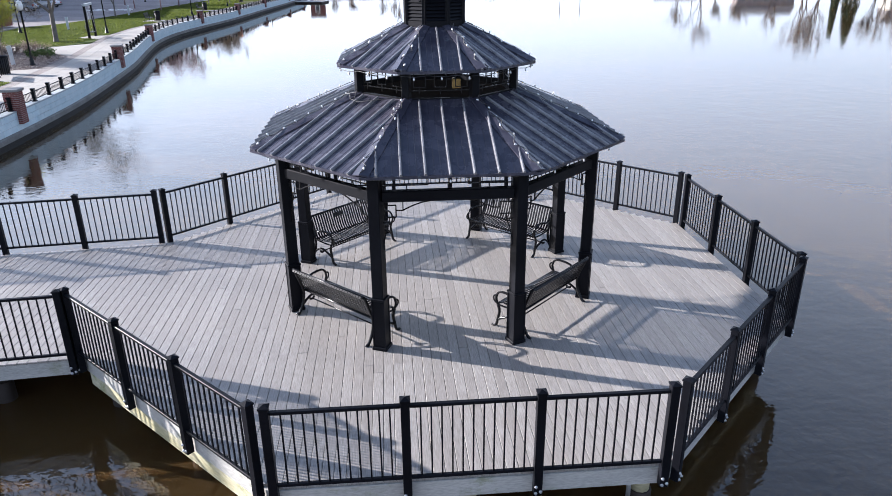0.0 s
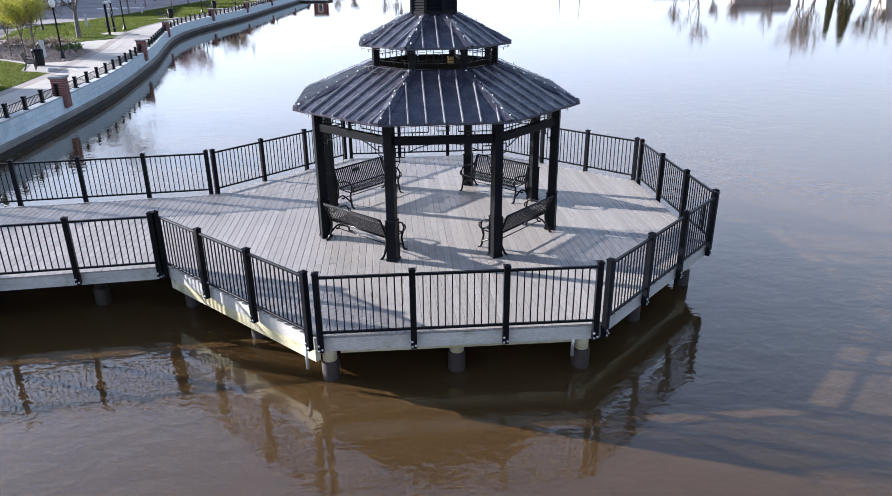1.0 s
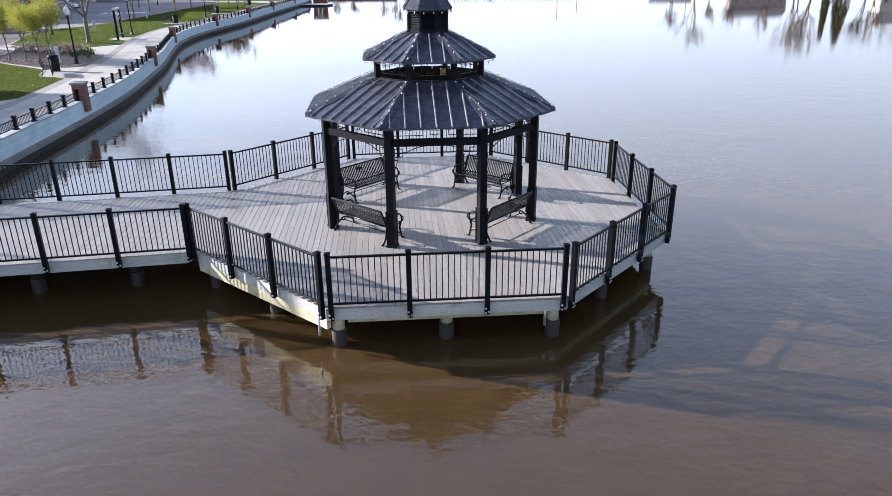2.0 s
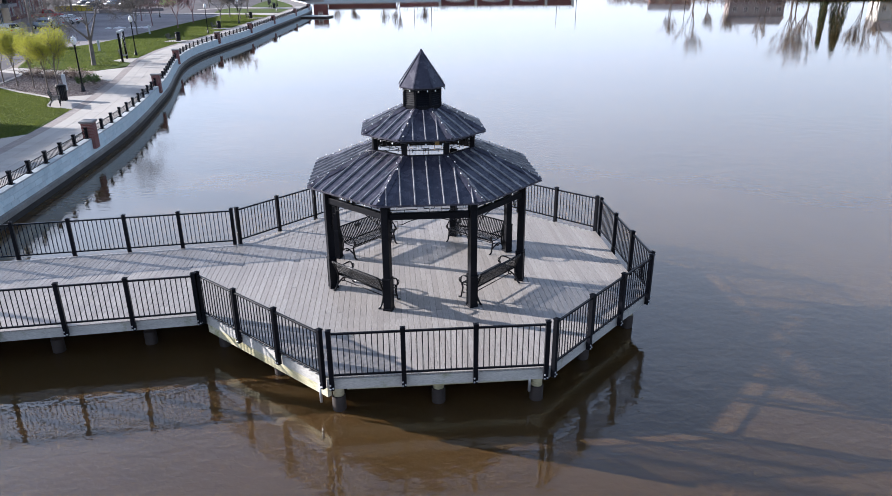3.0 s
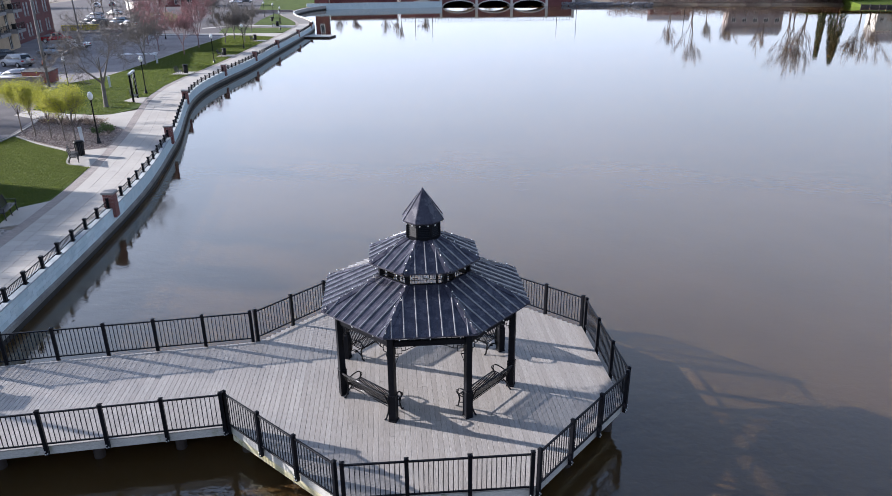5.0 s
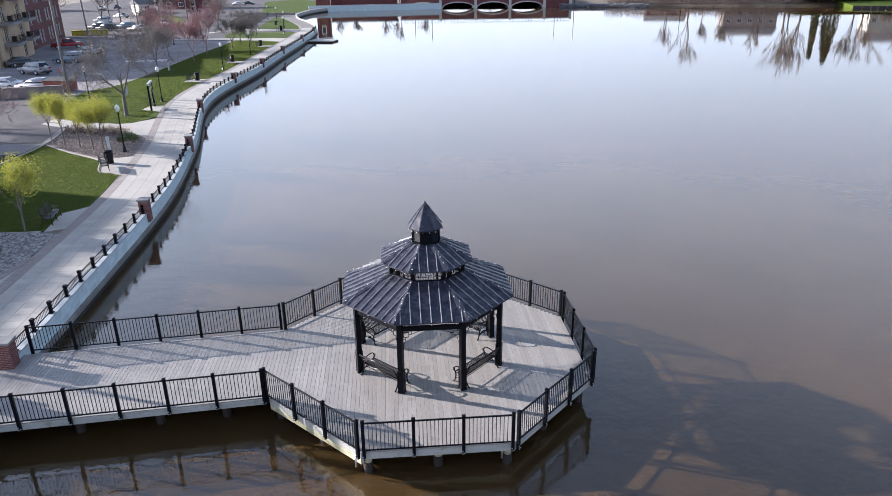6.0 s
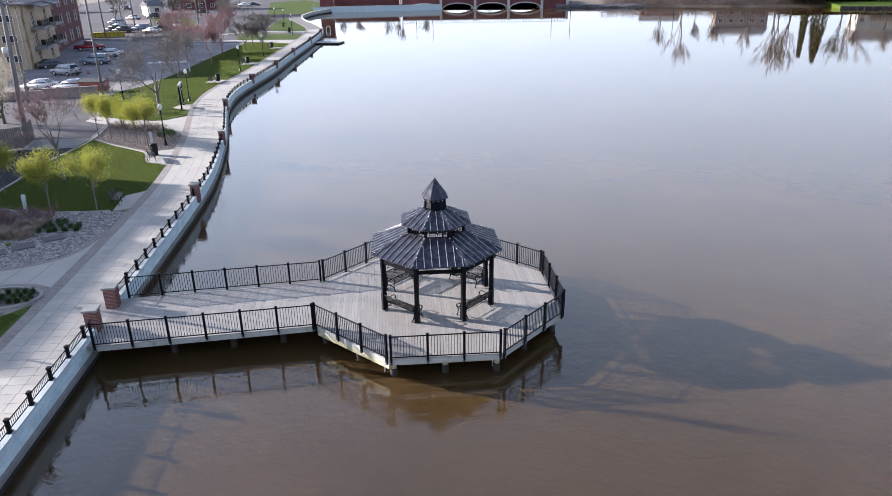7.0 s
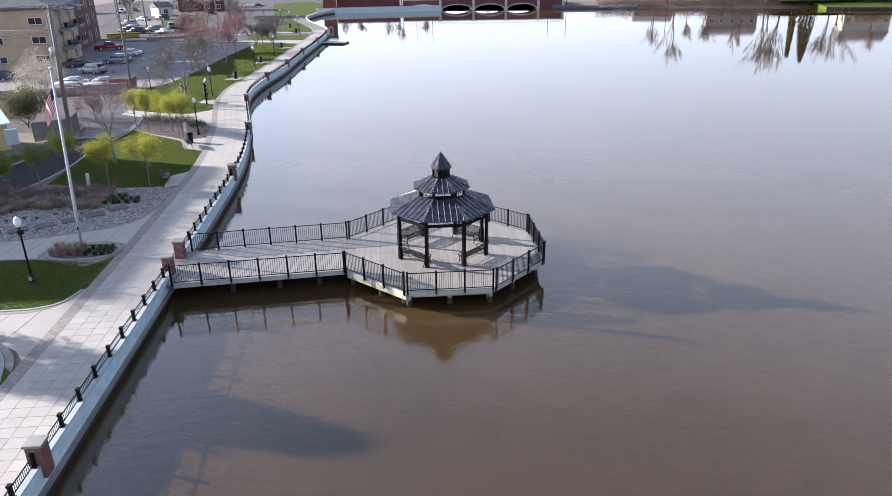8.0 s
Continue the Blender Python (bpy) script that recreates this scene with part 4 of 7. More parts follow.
lawn = lambda poly, label="short green lawn": sheet("lawn", poly, 0.012, GRASS, label, "lawn")
lawn([inland(-3.6, 4.33), inland(-2, 4.33), inland(0.4, 4.33), (-20.6, -0.3), (-23.6, 1.05), (-26.1, 1.2), (-45, -3.2), (-45, -6.0), (-23, -5.5), (-21, -5.35), (-19.95, -4.75)])
lawn([inland(-45, 4.33), inland(-30, 4.33), inland(-12.2, 4.33), (-20.3, -10.6), (-21.2, -9.4), (-22.5, -9.0), (-45, -9.6), (-45, -60), (-22, -60)])
lawn([(-20.85, 18.3), inland(19, 4.33), inland(22, 4.33), inland(26.6, 4.33), (-22.05, 27.5), (-23.35, 30.75), (-26.7, 33.5), (-30.0, 36.7), (-30.5, 28.2), (-30.3, 21.9), (-30.0, 16.9), (-24.4, 15.4), (-20.55, 15.2)], "short green lawn with tree shadows")
lawn([inland(47.4, 4.33), inland(50.5, 4.33), *edge(54, 117.5, 4.33), (-25.7, 121.0), (-31.0, 122.6), (-31.6, 112), (-32.6, 100), (-33.5, 80), (-34.5, 68.5), (-36.8, 62.9), (-36.0, 56), (-33.4, 47.9), (-29.1, 45.4), (-26.4, 44.5), (-25.3, 44.7), (-24.85, 45.5)], "green lawn beside the promenade")
lawn([(-28.6, 126.6), inland(126.5, 4.33), inland(133, 4.33), inland(139, 4.33), (-29.5, 140), (-34.6, 146.5), (-35.6, 138.6), (-34.2, 128.9)], "green lawn beside the promenade")
lawn([inland(147, 4.33), inland(155, 4.33), inland(165, 4.33), inland(185, 4.33), (-32.5, 192), (-32, 165), (-31, 150)], "green lawn sloping to the water")
lawn([(-74, 202), (-64.5, 204), (-56, 183), (-51.4, 163), (-61.6, 164)], "green lawn between car parks")
lawn([(-50, 283), (-37, 298), (-22, 260), (-27, 225), (-30, 202), (-38.2, 199)], "green lawn of the far slope")
sheet("bed_dark", [(-79.8, 196.2), (-78.6, 203.7), (-71.7, 194.2), (-65.1, 169.0), (-71.6, 170.5)], 0.006, MULCH, "dark mulch strip between car parks", "planting bed")
lawn([(-36.1, 12), (-36.0, 21), (-35.5, 26), (-36.5, 27), (-40, 26), (-45, 12)])
sheet("bed_stone", [inland(11.7, 4.33), inland(13.2, 4.33), inland(14.7, 4.33), (-20.6, 15.0), (-24.4, 15.15), (-30.1, 16.5), (-31.5, 12.8), (-33, 9), (-38, 2.4), (-27.5, 4.5), (-24.3, 5.35), (-21.3, 6.55), (-20.05, 8.1)], 0.004, GRAVEL, "planting bed covered with grey river stone", "planting bed")
sheet("bed_mulch", [inland(31.9, 4.35), inland(35, 4.33), inland(38.2, 4.33), (-24.4, 40.7), (-28, 42.5), (-30.6, 42.6), (-30.1, 37.0), (-26.7, 33.8), (-23.4, 31.1), (-22.6, 31.35)], 0.004, MULCH, "planting bed covered with pinkish mulch", "planting bed")
sheet("pad_bench", [(-20.5, 15.1), (-20.85, 18.25), inland(18.9, 4.3), inland(15.0, 4.3)], 0.006, CONCRETE, "concrete pad under a bench", "pad")
sheet("pad_bin", [inland(26.75, 4.3), inland(29, 4.3), inland(31.7, 4.3), (-22.6, 31.15), (-23.25, 30.85), (-22.0, 27.65)], 0.006, CONCRETE, "concrete pad under a bench and a bin", "pad")
PADS = [[inland(y - 1, 4.3), inland(y + 1.6, 4.3), inland(y + 1.6, 6.6), inland(y - 1, 6.6)] for y in (69.0, 87.5, 110.0)]
for corners in PADS:
    sheet("pad_lawn", corners, 0.016, CONCRETE, "small concrete pad in the lawn", "pad")
LOT = [(-32.3, 14), (-31.0, 17), (-30.4, 22), (-30.6, 28), (-29.7, 35.6), (-31.0, 43.6), (-33.6, 46), (-36.2, 56), (-37.0, 62.9), (-34.7, 68.5), (-33.7, 80), (-32.8, 100), (-31.8, 112), (-31.2, 122.6), (-50, 126), (-80, 140), (-120, 140), (-120, 37), (-36, 37), (-34.9, 34.6), (-35.2, 26.3), (-35.9, 21.7), (-38.5, 8), (-34.5, 8)]
sheet("car_park", LOT, -0.03, ASPHALT, "worn grey asphalt car park", "car park")
sheet("car_park_near", [(-30.3, 37.2), (-31.2, 43.8), (-33.8, 46.2), (-36.3, 56), (-37.2, 61.2), (-44.5, 59.9), (-66, 56.2), (-66, 37.2)], -0.026, OLD_ASPHALT, "darker patched asphalt below the retaining wall", "car park")
sheet("driveway", [(-34.2, 8.2), (-32.4, 14), (-31.1, 17), (-30.5, 22), (-30.7, 28), (-30.2, 33.5), (-35.0, 33), (-35.3, 26.3), (-36.0, 21.7), (-38.4, 8.2)], -0.024, DRIVE, "dark fresh asphalt driveway", "driveway")
sheet("car_park_far", [(-31.2, 122.7), (-50, 126.1), (-80, 140.1), (-130, 140.1), (-130, 330), (-30, 330), (-26, 240), (-30, 198), (-31.5, 150), (-33, 130)], -0.028, OLD_ASPHALT, "far grey asphalt car park", "car park")


def kerb(points, w=0.16, h=0.09, material=None, label="pale concrete kerb"):
    path = smooth_path([Vector(p) for p in points], 0.5)
    bm = bmesh.new()
    sweep(bm, path, [(-w / 2, -0.05), (-w / 2, h), (w / 2, h), (w / 2, -0.05)])
    return solid("kerb", bm, material or KERB, label, "kerb", kind="structure")


kerb([(-34.4, 8.5), (-32.2, 14), (-30.95, 17), (-30.3, 22), (-30.5, 28), (-29.7, 35.7), (-30.9, 43.6), (-33.5, 46)])
kerb([(-38.4, 8), (-35.9, 21.7), (-35.2, 26.3), (-34.9, 33.6)])
kerb([(-30.0, 16.7), (-24.4, 15.25), (-20.55, 15.1)], 0.12, 0.03)
kerb([(-30.0, 36.9), (-26.7, 33.65), (-23.4, 30.95), (-22.1, 27.55), (-20.5, 26.75)], 0.12, 0.03)
kerb([(-36.2, 56), (-36.95, 62.9), (-34.6, 68.5), (-33.6, 80), (-32.7, 100), (-31.7, 112), (-31.1, 122.6)], 0.14, 0.05)
kerb([(-27.5, 4.35), (-24.3, 5.22), (-21.3, 6.42), (-20.0, 8.0), (-19.45, 11.5)], 0.30, 0.012, BAND, "brown paver edging of the stone bed")
kerb([(-19.5, -3.4), (-19.95, -4.85), (-21.0, -5.45), (-23, -5.6), (-36, -5.95)], 0.16, 0.03)
kerb([(-19.6, -3.6), (-20.1, -5.05), (-21.05, -5.7), (-23, -5.85), (-36, -6.2)], 0.34, 0.004, BAND, "brown paver edging of the lawn")
kerb([(-19.45, -12.4), (-20.2, -10.5), (-21.2, -9.35), (-22.5, -8.95), (-36, -9.3)], 0.16, 0.03)
kerb([(-19.35, -12.0), (-20.0, -10.3), (-21.1, -9.1), (-22.5, -8.68), (-36, -9.05)], 0.34, 0.004, BAND, "brown paver edging of the lawn")
for cx, cy, rx, ry in ((-21.45, 1.95, 2.0, 1.15),):
    ring = [(cx + rx * math.cos(math.tau * i / 28), cy + ry * math.sin(math.tau * i / 28)) for i in range(28)]
    sheet("bed_flag", ring, 0.03, MULCH, "small round planting bed at the flagpole", "planting bed")
    kerb([(cx + (rx + 0.08) * math.cos(math.tau * i / 14), cy + (ry + 0.08) * math.sin(math.tau * i / 14)) for i in range(15)], 0.16, 0.10)
    path = smooth_path([Vector((cx + (rx + 0.4) * math.cos(math.tau * i / 14), cy + (ry + 0.4) * math.sin(math.tau * i / 14))) for i in range(15)], 0.4)
    bm = bmesh.new()
    sweep(bm, path, [(-0.24, -0.05), (-0.24, 0.006), (0.24, 0.006), (0.24, -0.05)])
    solid("paver_ring", bm, BAND, "ring of brown pavers round the flagpole bed", "paving", kind="structure")
STEP = surface("dark_stepping_slab", (0.085, 0.075, 0.072), (0.13, 0.115, 0.11), 1.0, 0.85, 0, 30, 0.3, 0.15)
for x, y in ((-28.8, 5.9), (-27.3, 6.3), (-25.9, 7.0), (-24.6, 7.9), (-23.4, 8.9), (-22.2, 10.1)):
    bm = bmesh.new()
    soft_box(bm, (-0.58, -0.45, 0.0), (0.58, 0.45, 0.095), 0.012)
    solid("stepping_slab", bm, STEP, "dark square stepping slab in the stone bed", "paving slab", "stepping slabs", m=pose(x, y, 0, 0, 0, 32))


def joints(name, pairs):
    """Narrow grooves across a path, as thin dark strips."""
    bm = bmesh.new()
    for (a, b), (c, d) in pairs:
        bar(bm, (a, b, -0.002), (c, d, -0.002), 0.025, 0.008)
    return tagged(solid(name, bm, JOINT, "dark joints across the concrete path", "joints", kind="structure"))


joints("joints_flag", [((-20.6 - 1.35 * i, 6.75 - 0.36 * i - 0.25 * (i < 2)), (-20.9 - 1.35 * i, 3.3 - 0.33 * i)) for i in range(14)])
joints("joints_south", [((-20.6 - 1.35 * i, -5.6 - 0.03 * i), (-21.0 - 1.35 * i, -8.9 - 0.03 * i)) for i in range(10)])


def inside(q, poly):
    """Which of the plan points q lie inside a polygon."""
    p = np.array(poly)
    hit = np.zeros(len(q), bool)
    for (x0, y0), (x1, y1) in zip(p, np.roll(p, -1, 0)):
        hit ^= ((y0 > q[:, 1]) != (y1 > q[:, 1])) & (q[:, 0] < (x1 - x0) * (q[:, 1] - y0) / (y1 - y0 + 1e-9) + x0)
    return hit


def loose_stones(poly, count, size, seed, material, label):
    """Loose stones of eight faces each, scattered over a bed, as one mesh."""
    g = np.random.default_rng(seed)
    p = np.array(poly)
    q = g.uniform(p.min(0), p.max(0), (count, 2))
    q = q[inside(q, poly)]
    n = len(q)
    s = size * g.uniform(0.5, 1.4, (n, 1))
    a = g.uniform(0, math.tau, n)
    u, v = np.stack([np.cos(a), np.sin(a), g.normal(0, 0.2, n)], 1) * s, np.stack([-np.sin(a), np.cos(a), g.normal(0, 0.2, n)], 1) * s * g.uniform(0.55, 0.95, (n, 1))
    w = np.zeros((n, 3))
    w[:, 2] = s[:, 0] * g.uniform(0.4, 0.7, n)
    c = np.concatenate([q, np.full((n, 1), 0.012)], 1)
    verts = np.stack([c + u, c + v, c - u, c - v, c + w, c - w], 1).reshape(-1, 3)
    tri = np.array([(0, 1, 4), (1, 2, 4), (2, 3, 4), (3, 0, 4), (1, 0, 5), (2, 1, 5), (3, 2, 5), (0, 3, 5)])
    faces = (np.arange(n)[:, None, None] * 6 + tri[None]).reshape(-1, 3)
    me = bpy.data.meshes.new("stones")
    me.from_pydata(verts.tolist(), [], faces.tolist())
    me.materials.append(material)
    return tagged(new("stones", me), label, "stones", kind="stuff")


def stone_mat(name, a, b, c):
    m = mat(name, 0.9)
    n = Nodes(m)
    n.color(n.ramp(n.geo.outputs["Random Per Island"], [(0.0, a), (0.5, b), (1.0, c)]))
    n.bump(n.noise(40, 3), 0.3, 0.004)
    return m


STONES = stone_mat("river_stones", (0.14, 0.126, 0.118), (0.30, 0.274, 0.256), (0.52, 0.485, 0.455))
CHIPS = stone_mat("bark_chips", (0.12, 0.085, 0.072), (0.22, 0.17, 0.15), (0.36, 0.30, 0.27))
loose_stones([(-19.6, 11.7), (-19.7, 14.7), (-20.6, 14.95), (-24.4, 15.1), (-30.1, 16.4), (-31.5, 12.8), (-33, 9), (-36, 3.2), (-27.5, 4.7), (-24.3, 5.6), (-21.3, 6.8), (-20.2, 8.3)], 24000, 0.085, 31, STONES, "loose grey river stones in the bed")
loose_stones([inland(32.1, 4.5), inland(38.0, 4.5), (-24.4, 40.5), (-28, 42.3), (-30.4, 42.4), (-29.9, 37.1), (-26.7, 34.0), (-23.4, 31.4), (-22.7, 31.6)], 9500, 0.08, 32, CHIPS, "loose pinkish bark chips in the bed")

# ---------------------------------------------------------------- street lamps, park benches, bins, flagpole
GLASS_WHITE = surface("milky_globe", (0.74, 0.75, 0.74), (0.82, 0.82, 0.80), 6, 0.25, 0, 4, 0.1, 0)


def street_lamp(h=3.75, box_on=False):
    l = thing("street_lamp", "black street lamp post with a white acorn globe", "street lamp", "street lamps along the promenade")
    bm = bmesh.new()
    lathe(bm, [(0.17, 0), (0.17, 0.08), (0.13, 0.12), (0.12, 0.35), (0.085, 0.42), (0.075, 0.5), (0.055, 0.7), (0.05, h - 0.75), (0.07, h - 0.74), (0.07, h - 0.70), (0.05, h - 0.68), (0.09, h - 0.60), (0.11, h - 0.57)], 12)
    part("post", bm, BLACK_GLOSS, l)
    bm = bmesh.new()
    lathe(bm, [(0.10, h - 0.57), (0.16, h - 0.45), (0.19, h - 0.33), (0.185, h - 0.22), (0.14, h - 0.16)], 14)
    part("globe", bm, GLASS_WHITE, l, "milky white globe")
    bm = bmesh.new()
    lathe(bm, [(0.145, h - 0.16), (0.16, h - 0.15), (0.13, h - 0.07), (0.05, h - 0.03), (0.02, h), (0.01, h + 0.05)], 14)
    part("hood", bm, GLASS_WHITE, l, "pale ribbed hood")
    return l


lamp = street_lamp()
lamp.matrix_basis = pose(-22.7, -2.0, 0)
bm = bmesh.new()
soft_box(bm, (-0.02, -0.25, 2.82), (0.26, -0.04, 3.06), 0.02)
first_lamp = lamp
for x, y in ((-22.15, 33.2), (-33.8, 57.0), (-25.7, 55.6), (-24.35, 80.3), (-23.7, 98.2), (-22.9, 134.0), (-25.2, 151.5), (-29.5, 170.0), (-33.0, 178.0), (-41.0, 116.5), (-24.2, -36.0)):
    copy_thing(lamp, pose(x, y, 0))
speaker = part("floodlight", bm, BLACK, first_lamp, "small black floodlight")
first_lamp["label"] = "black street lamp with a white globe and floodlight"
bm = bmesh.new()
soft_box(bm, (-0.09, -0.22, 0.10), (0.09, -0.13, 0.30), 0.02)
part("outlet_box", bm, STEEL, first_lamp, "pale outlet box")

DARK_METAL = surface("dark_bronze_metal", (0.010, 0.0095, 0.010), (0.018, 0.017, 0.017), 2, 0.5, 0, 20, 0.2, 0.05)


def park_bench():
    b = thing("park_bench", "dark metal slatted park bench on a concrete pad", "bench", "park benches along the promenade")
    n = 7
    for i in range(n):
        bm = bmesh.new()
        box(bm, (-0.9, -0.42 + i * 0.065, 0.42), (0.9, -0.375 + i * 0.065, 0.44))
        part("seat_slat", bm, DARK_METAL, b)
        bm = bmesh.new()
        t = i / (n - 1)
        box(bm, (-0.9, 0.05 + 0.12 * t, 0.47 + 0.40 * t), (0.9, 0.065 + 0.12 * t, 0.52 + 0.40 * t))
        part("back_slat", bm, DARK_METAL, b)
    for x in (-0.85, 0.0, 0.85):
        bm = bmesh.new()
        bar(bm, (x, -0.40, 0), (x, -0.36, 0.42), 0.05, 0.03)
        bar(bm, (x, 0.20, 0), (x, 0.03, 0.42), 0.05, 0.03)
        bar(bm, (x, 0.03, 0.42), (x, 0.19, 0.94), 0.05, 0.03)
        bar(bm, (x, -0.42, 0.405), (x, 0.05, 0.405), 0.05, 0.03)
        if x:
            bar(bm, (x, -0.38, 0.42), (x, -0.40, 0.64), 0.04, 0.03)
            bar(bm, (x, -0.42, 0.64), (x, 0.10, 0.66), 0.05, 0.03)
        part("frame", bm, DARK_METAL, b)
    return b


pb = park_bench()
pb.matrix_basis = pose(-20.95, 16.9, 0.006, 0, 0, 98)
for x, y, a in ((-22.05, 28.2, 112), (-26.2, 69.2, 92), (-25.3, 87.6, 95), (-24.6, 110.2, 95), (-25.6, 142.5, 100)):
    copy_thing(pb, pose(x, y, 0.016 if y > 40 else 0.006, 0, 0, a))


def litter_bin():
    b = thing("litter_bin", "black metal litter bin with slatted sides", "litter bin", "litter bins along the promenade")
    bm = bmesh.new()
    lathe(bm, [(0.24, 0.04), (0.25, 0.08), (0.27, 0.86), (0.22, 0.88)], 14)
    part("liner", bm, DARK_METAL, b)
    for i in range(18):
        bm = bmesh.new()
        a = math.tau * i / 18
        bar(bm, (0.27 * math.cos(a), 0.27 * math.sin(a), 0.0), (0.31 * math.cos(a), 0.31 * math.sin(a), 0.92), 0.04, 0.012, (math.cos(a), math.sin(a), 0))
        part("slat", bm, BLACK, b)
    bm = bmesh.new()
    lathe(bm, [(0.33, 0.90), (0.34, 0.94), (0.26, 1.0), (0.12, 1.02)], 16)
    part("lid", bm, BLACK, b)
    return b


lb = litter_bin()
lb.matrix_basis = pose(-22.1, 29.75, 0.006)
for x, y in ((-25.6, 70.6), (-24.8, 89.0), (-24.2, 111.5), (-24.8, 143.5), (-25.0, 145.0), (-28.4, 160)):
    copy_thing(lb, pose(x, y, 0.016))

swing = thing("swing_frame", "black metal frame with a hanging board beside the path", "frame", m=pose(-25.45, 51.6, 0.01, 0, 0, 100))
for x in (-1.3, 1.3):
    bm = bmesh.new()
    soft_box(bm, (x - 0.09, -0.09, 0), (x + 0.09, 0.09, 2.55), 0.01)
    part("post", bm, BLACK, swing)
bm = bmesh.new()
soft_box(bm, (-1.45, -0.11, 2.55), (1.45, 0.11, 2.72), 0.01)
# black beam given a pale colour for the highlight along its top
part("beam", bm, CAPSTONE, swing, "top beam coloured pale as a highlight")
for i in range(6):
    bm = bmesh.new()
    box(bm, (-0.7, -0.25 + i * 0.085, 0.45), (0.7, -0.18 + i * 0.085, 0.47))
    part("seat_slat", bm, DARK_METAL, swing)
    bm = bmesh.new()
    box(bm, (-0.7, 0.26 + i * 0.02, 0.50 + i * 0.085), (0.7, 0.275 + i * 0.02, 0.57 + i * 0.085))
    part("back_slat", bm, DARK_METAL, swing)
for x in (-0.7, 0.7):
    bm = bmesh.new()
    tube(bm, [(x * 1.2, 0, 2.56), (x, -0.2, 0.48)], 0.012, 5)
    tube(bm, [(x * 1.2, 0, 2.56), (x, 0.3, 0.75)], 0.012, 5)
    part("chain", bm, STEEL, swing)
PADS.append([inland(50.2, 4.3), inland(51.5, 4.3), inland(52.8, 4.3), (-26.2, 53.1), (-26.5, 51.2)])
sheet("pad_swing", PADS[-1], 0.02, CONCRETE, "concrete pad under the black frame", "pad")

PALE_METAL = surface("white_painted_metal", (0.42, 0.46, 0.49), (0.52, 0.55, 0.57), 1.2, 0.4, 0, 20, 0.15, 0.04)
flagpole = thing("flagpole", "tall pale metal flagpole in a small round bed", "flagpole", m=pose(-21.75, 2.4, 0, 0, 2.6, 0))
bm = bmesh.new()
tube(bm, [(0, 0, 0), (0, 0, 3.5), (0, 0, 10.7)], [0.10, 0.09, 0.05], 14)
part("pole", bm, PALE_METAL, flagpole)
bm = bmesh.new()
lathe(bm, [(0.2, 0.0), (0.2, 0.05), (0.12, 0.12)], 14)
part("collar", bm, PALE_METAL, flagpole)
bm = bmesh.new()
lathe(bm, [(0.03, 10.68), (0.08, 10.72), (0.10, 10.79), (0.07, 10.86), (0.02, 10.89)], 12)
part("finial", bm, PALE_METAL, flagpole, "ball finial")
bm = bmesh.new()
box(bm, (-0.03, -0.14, 1.35), (0.03, -0.09, 1.55))
part("cleat", bm, BLACK, flagpole)
bm = bmesh.new()
tube(bm, [(0.09, -0.06, 1.4), (0.08, -0.05, 5.0), (0.06, -0.04, 10.6)], 0.008, 4)
part("halyard", bm, PALE_METAL, flagpole)

RED = surface("flag_red", (0.42, 0.03, 0.045), (0.50, 0.045, 0.06), 3, 0.8, 0, 20, 0.15, 0.05)
WHITE_CLOTH = surface("flag_white", (0.72, 0.72, 0.72), (0.80, 0.79, 0.78), 3, 0.8, 0, 20, 0.1, 0.05)
NAVY = surface("flag_blue", (0.015, 0.022, 0.075), (0.025, 0.033, 0.10), 3, 0.8, 0, 20, 0.15, 0.05)
flag = thing("flag", "striped red and white flag with a blue field, hanging limp", "flag", m=pose(-21.75, 2.4, 0, 0, 2.6, 0))
FW, FH = 2.3, 1.2


def cloth(u, v):
    """A limp flag: u along its length from the pole, v down its height; its free end droops and folds."""
    fold = math.sin(u * 9.0 + v * 1.5) * 0.16 * u
    droop = 1.35 * u ** 1.2
    return Vector((-0.07 - 0.72 * u * (1 - 0.25 * v), -0.05 + fold, 9.75 - v * FH - droop * (1 - 0.25 * v)))


def cloth_piece(u0, u1, v0, v1, material, name):
    bm = bmesh.new()
    n, k = 14, 2
    grid = [[bm.verts.new(cloth(u0 + (u1 - u0) * i / n, v0 + (v1 - v0) * j / k)) for j in range(k + 1)] for i in range(n + 1)]
    for i in range(n):
        for j in range(k):
            f = bm.faces.new((grid[i][j], grid[i + 1][j], grid[i + 1][j + 1], grid[i][j + 1]))
            f.smooth = True
    return part(name, bm, material, flag)


for i in range(13):
    cloth_piece(0.24 if i < 7 else 0.0, 1.0, i / 13, (i + 1) / 13, RED if i % 2 == 0 else WHITE_CLOTH, "stripe")
cloth_piece(0.0, 0.24, 0.0, 7 / 13, NAVY, "field")

# ---------------------------------------------------------------- trees and shrubs
def bark(name, a, b):
    return surface(name, a, b, 2.5, 0.9, 0, 12, 0.4, 0.4, 0.01)


BARK_GREY, BARK_BROWN, BARK_RED = bark("grey_bark", (0.11, 0.095, 0.085), (0.18, 0.16, 0.145)), bark("brown_bark", (0.09, 0.07, 0.06), (0.15, 0.12, 0.10)), bark("reddish_twigs", (0.17, 0.10, 0.10), (0.25, 0.155, 0.15))


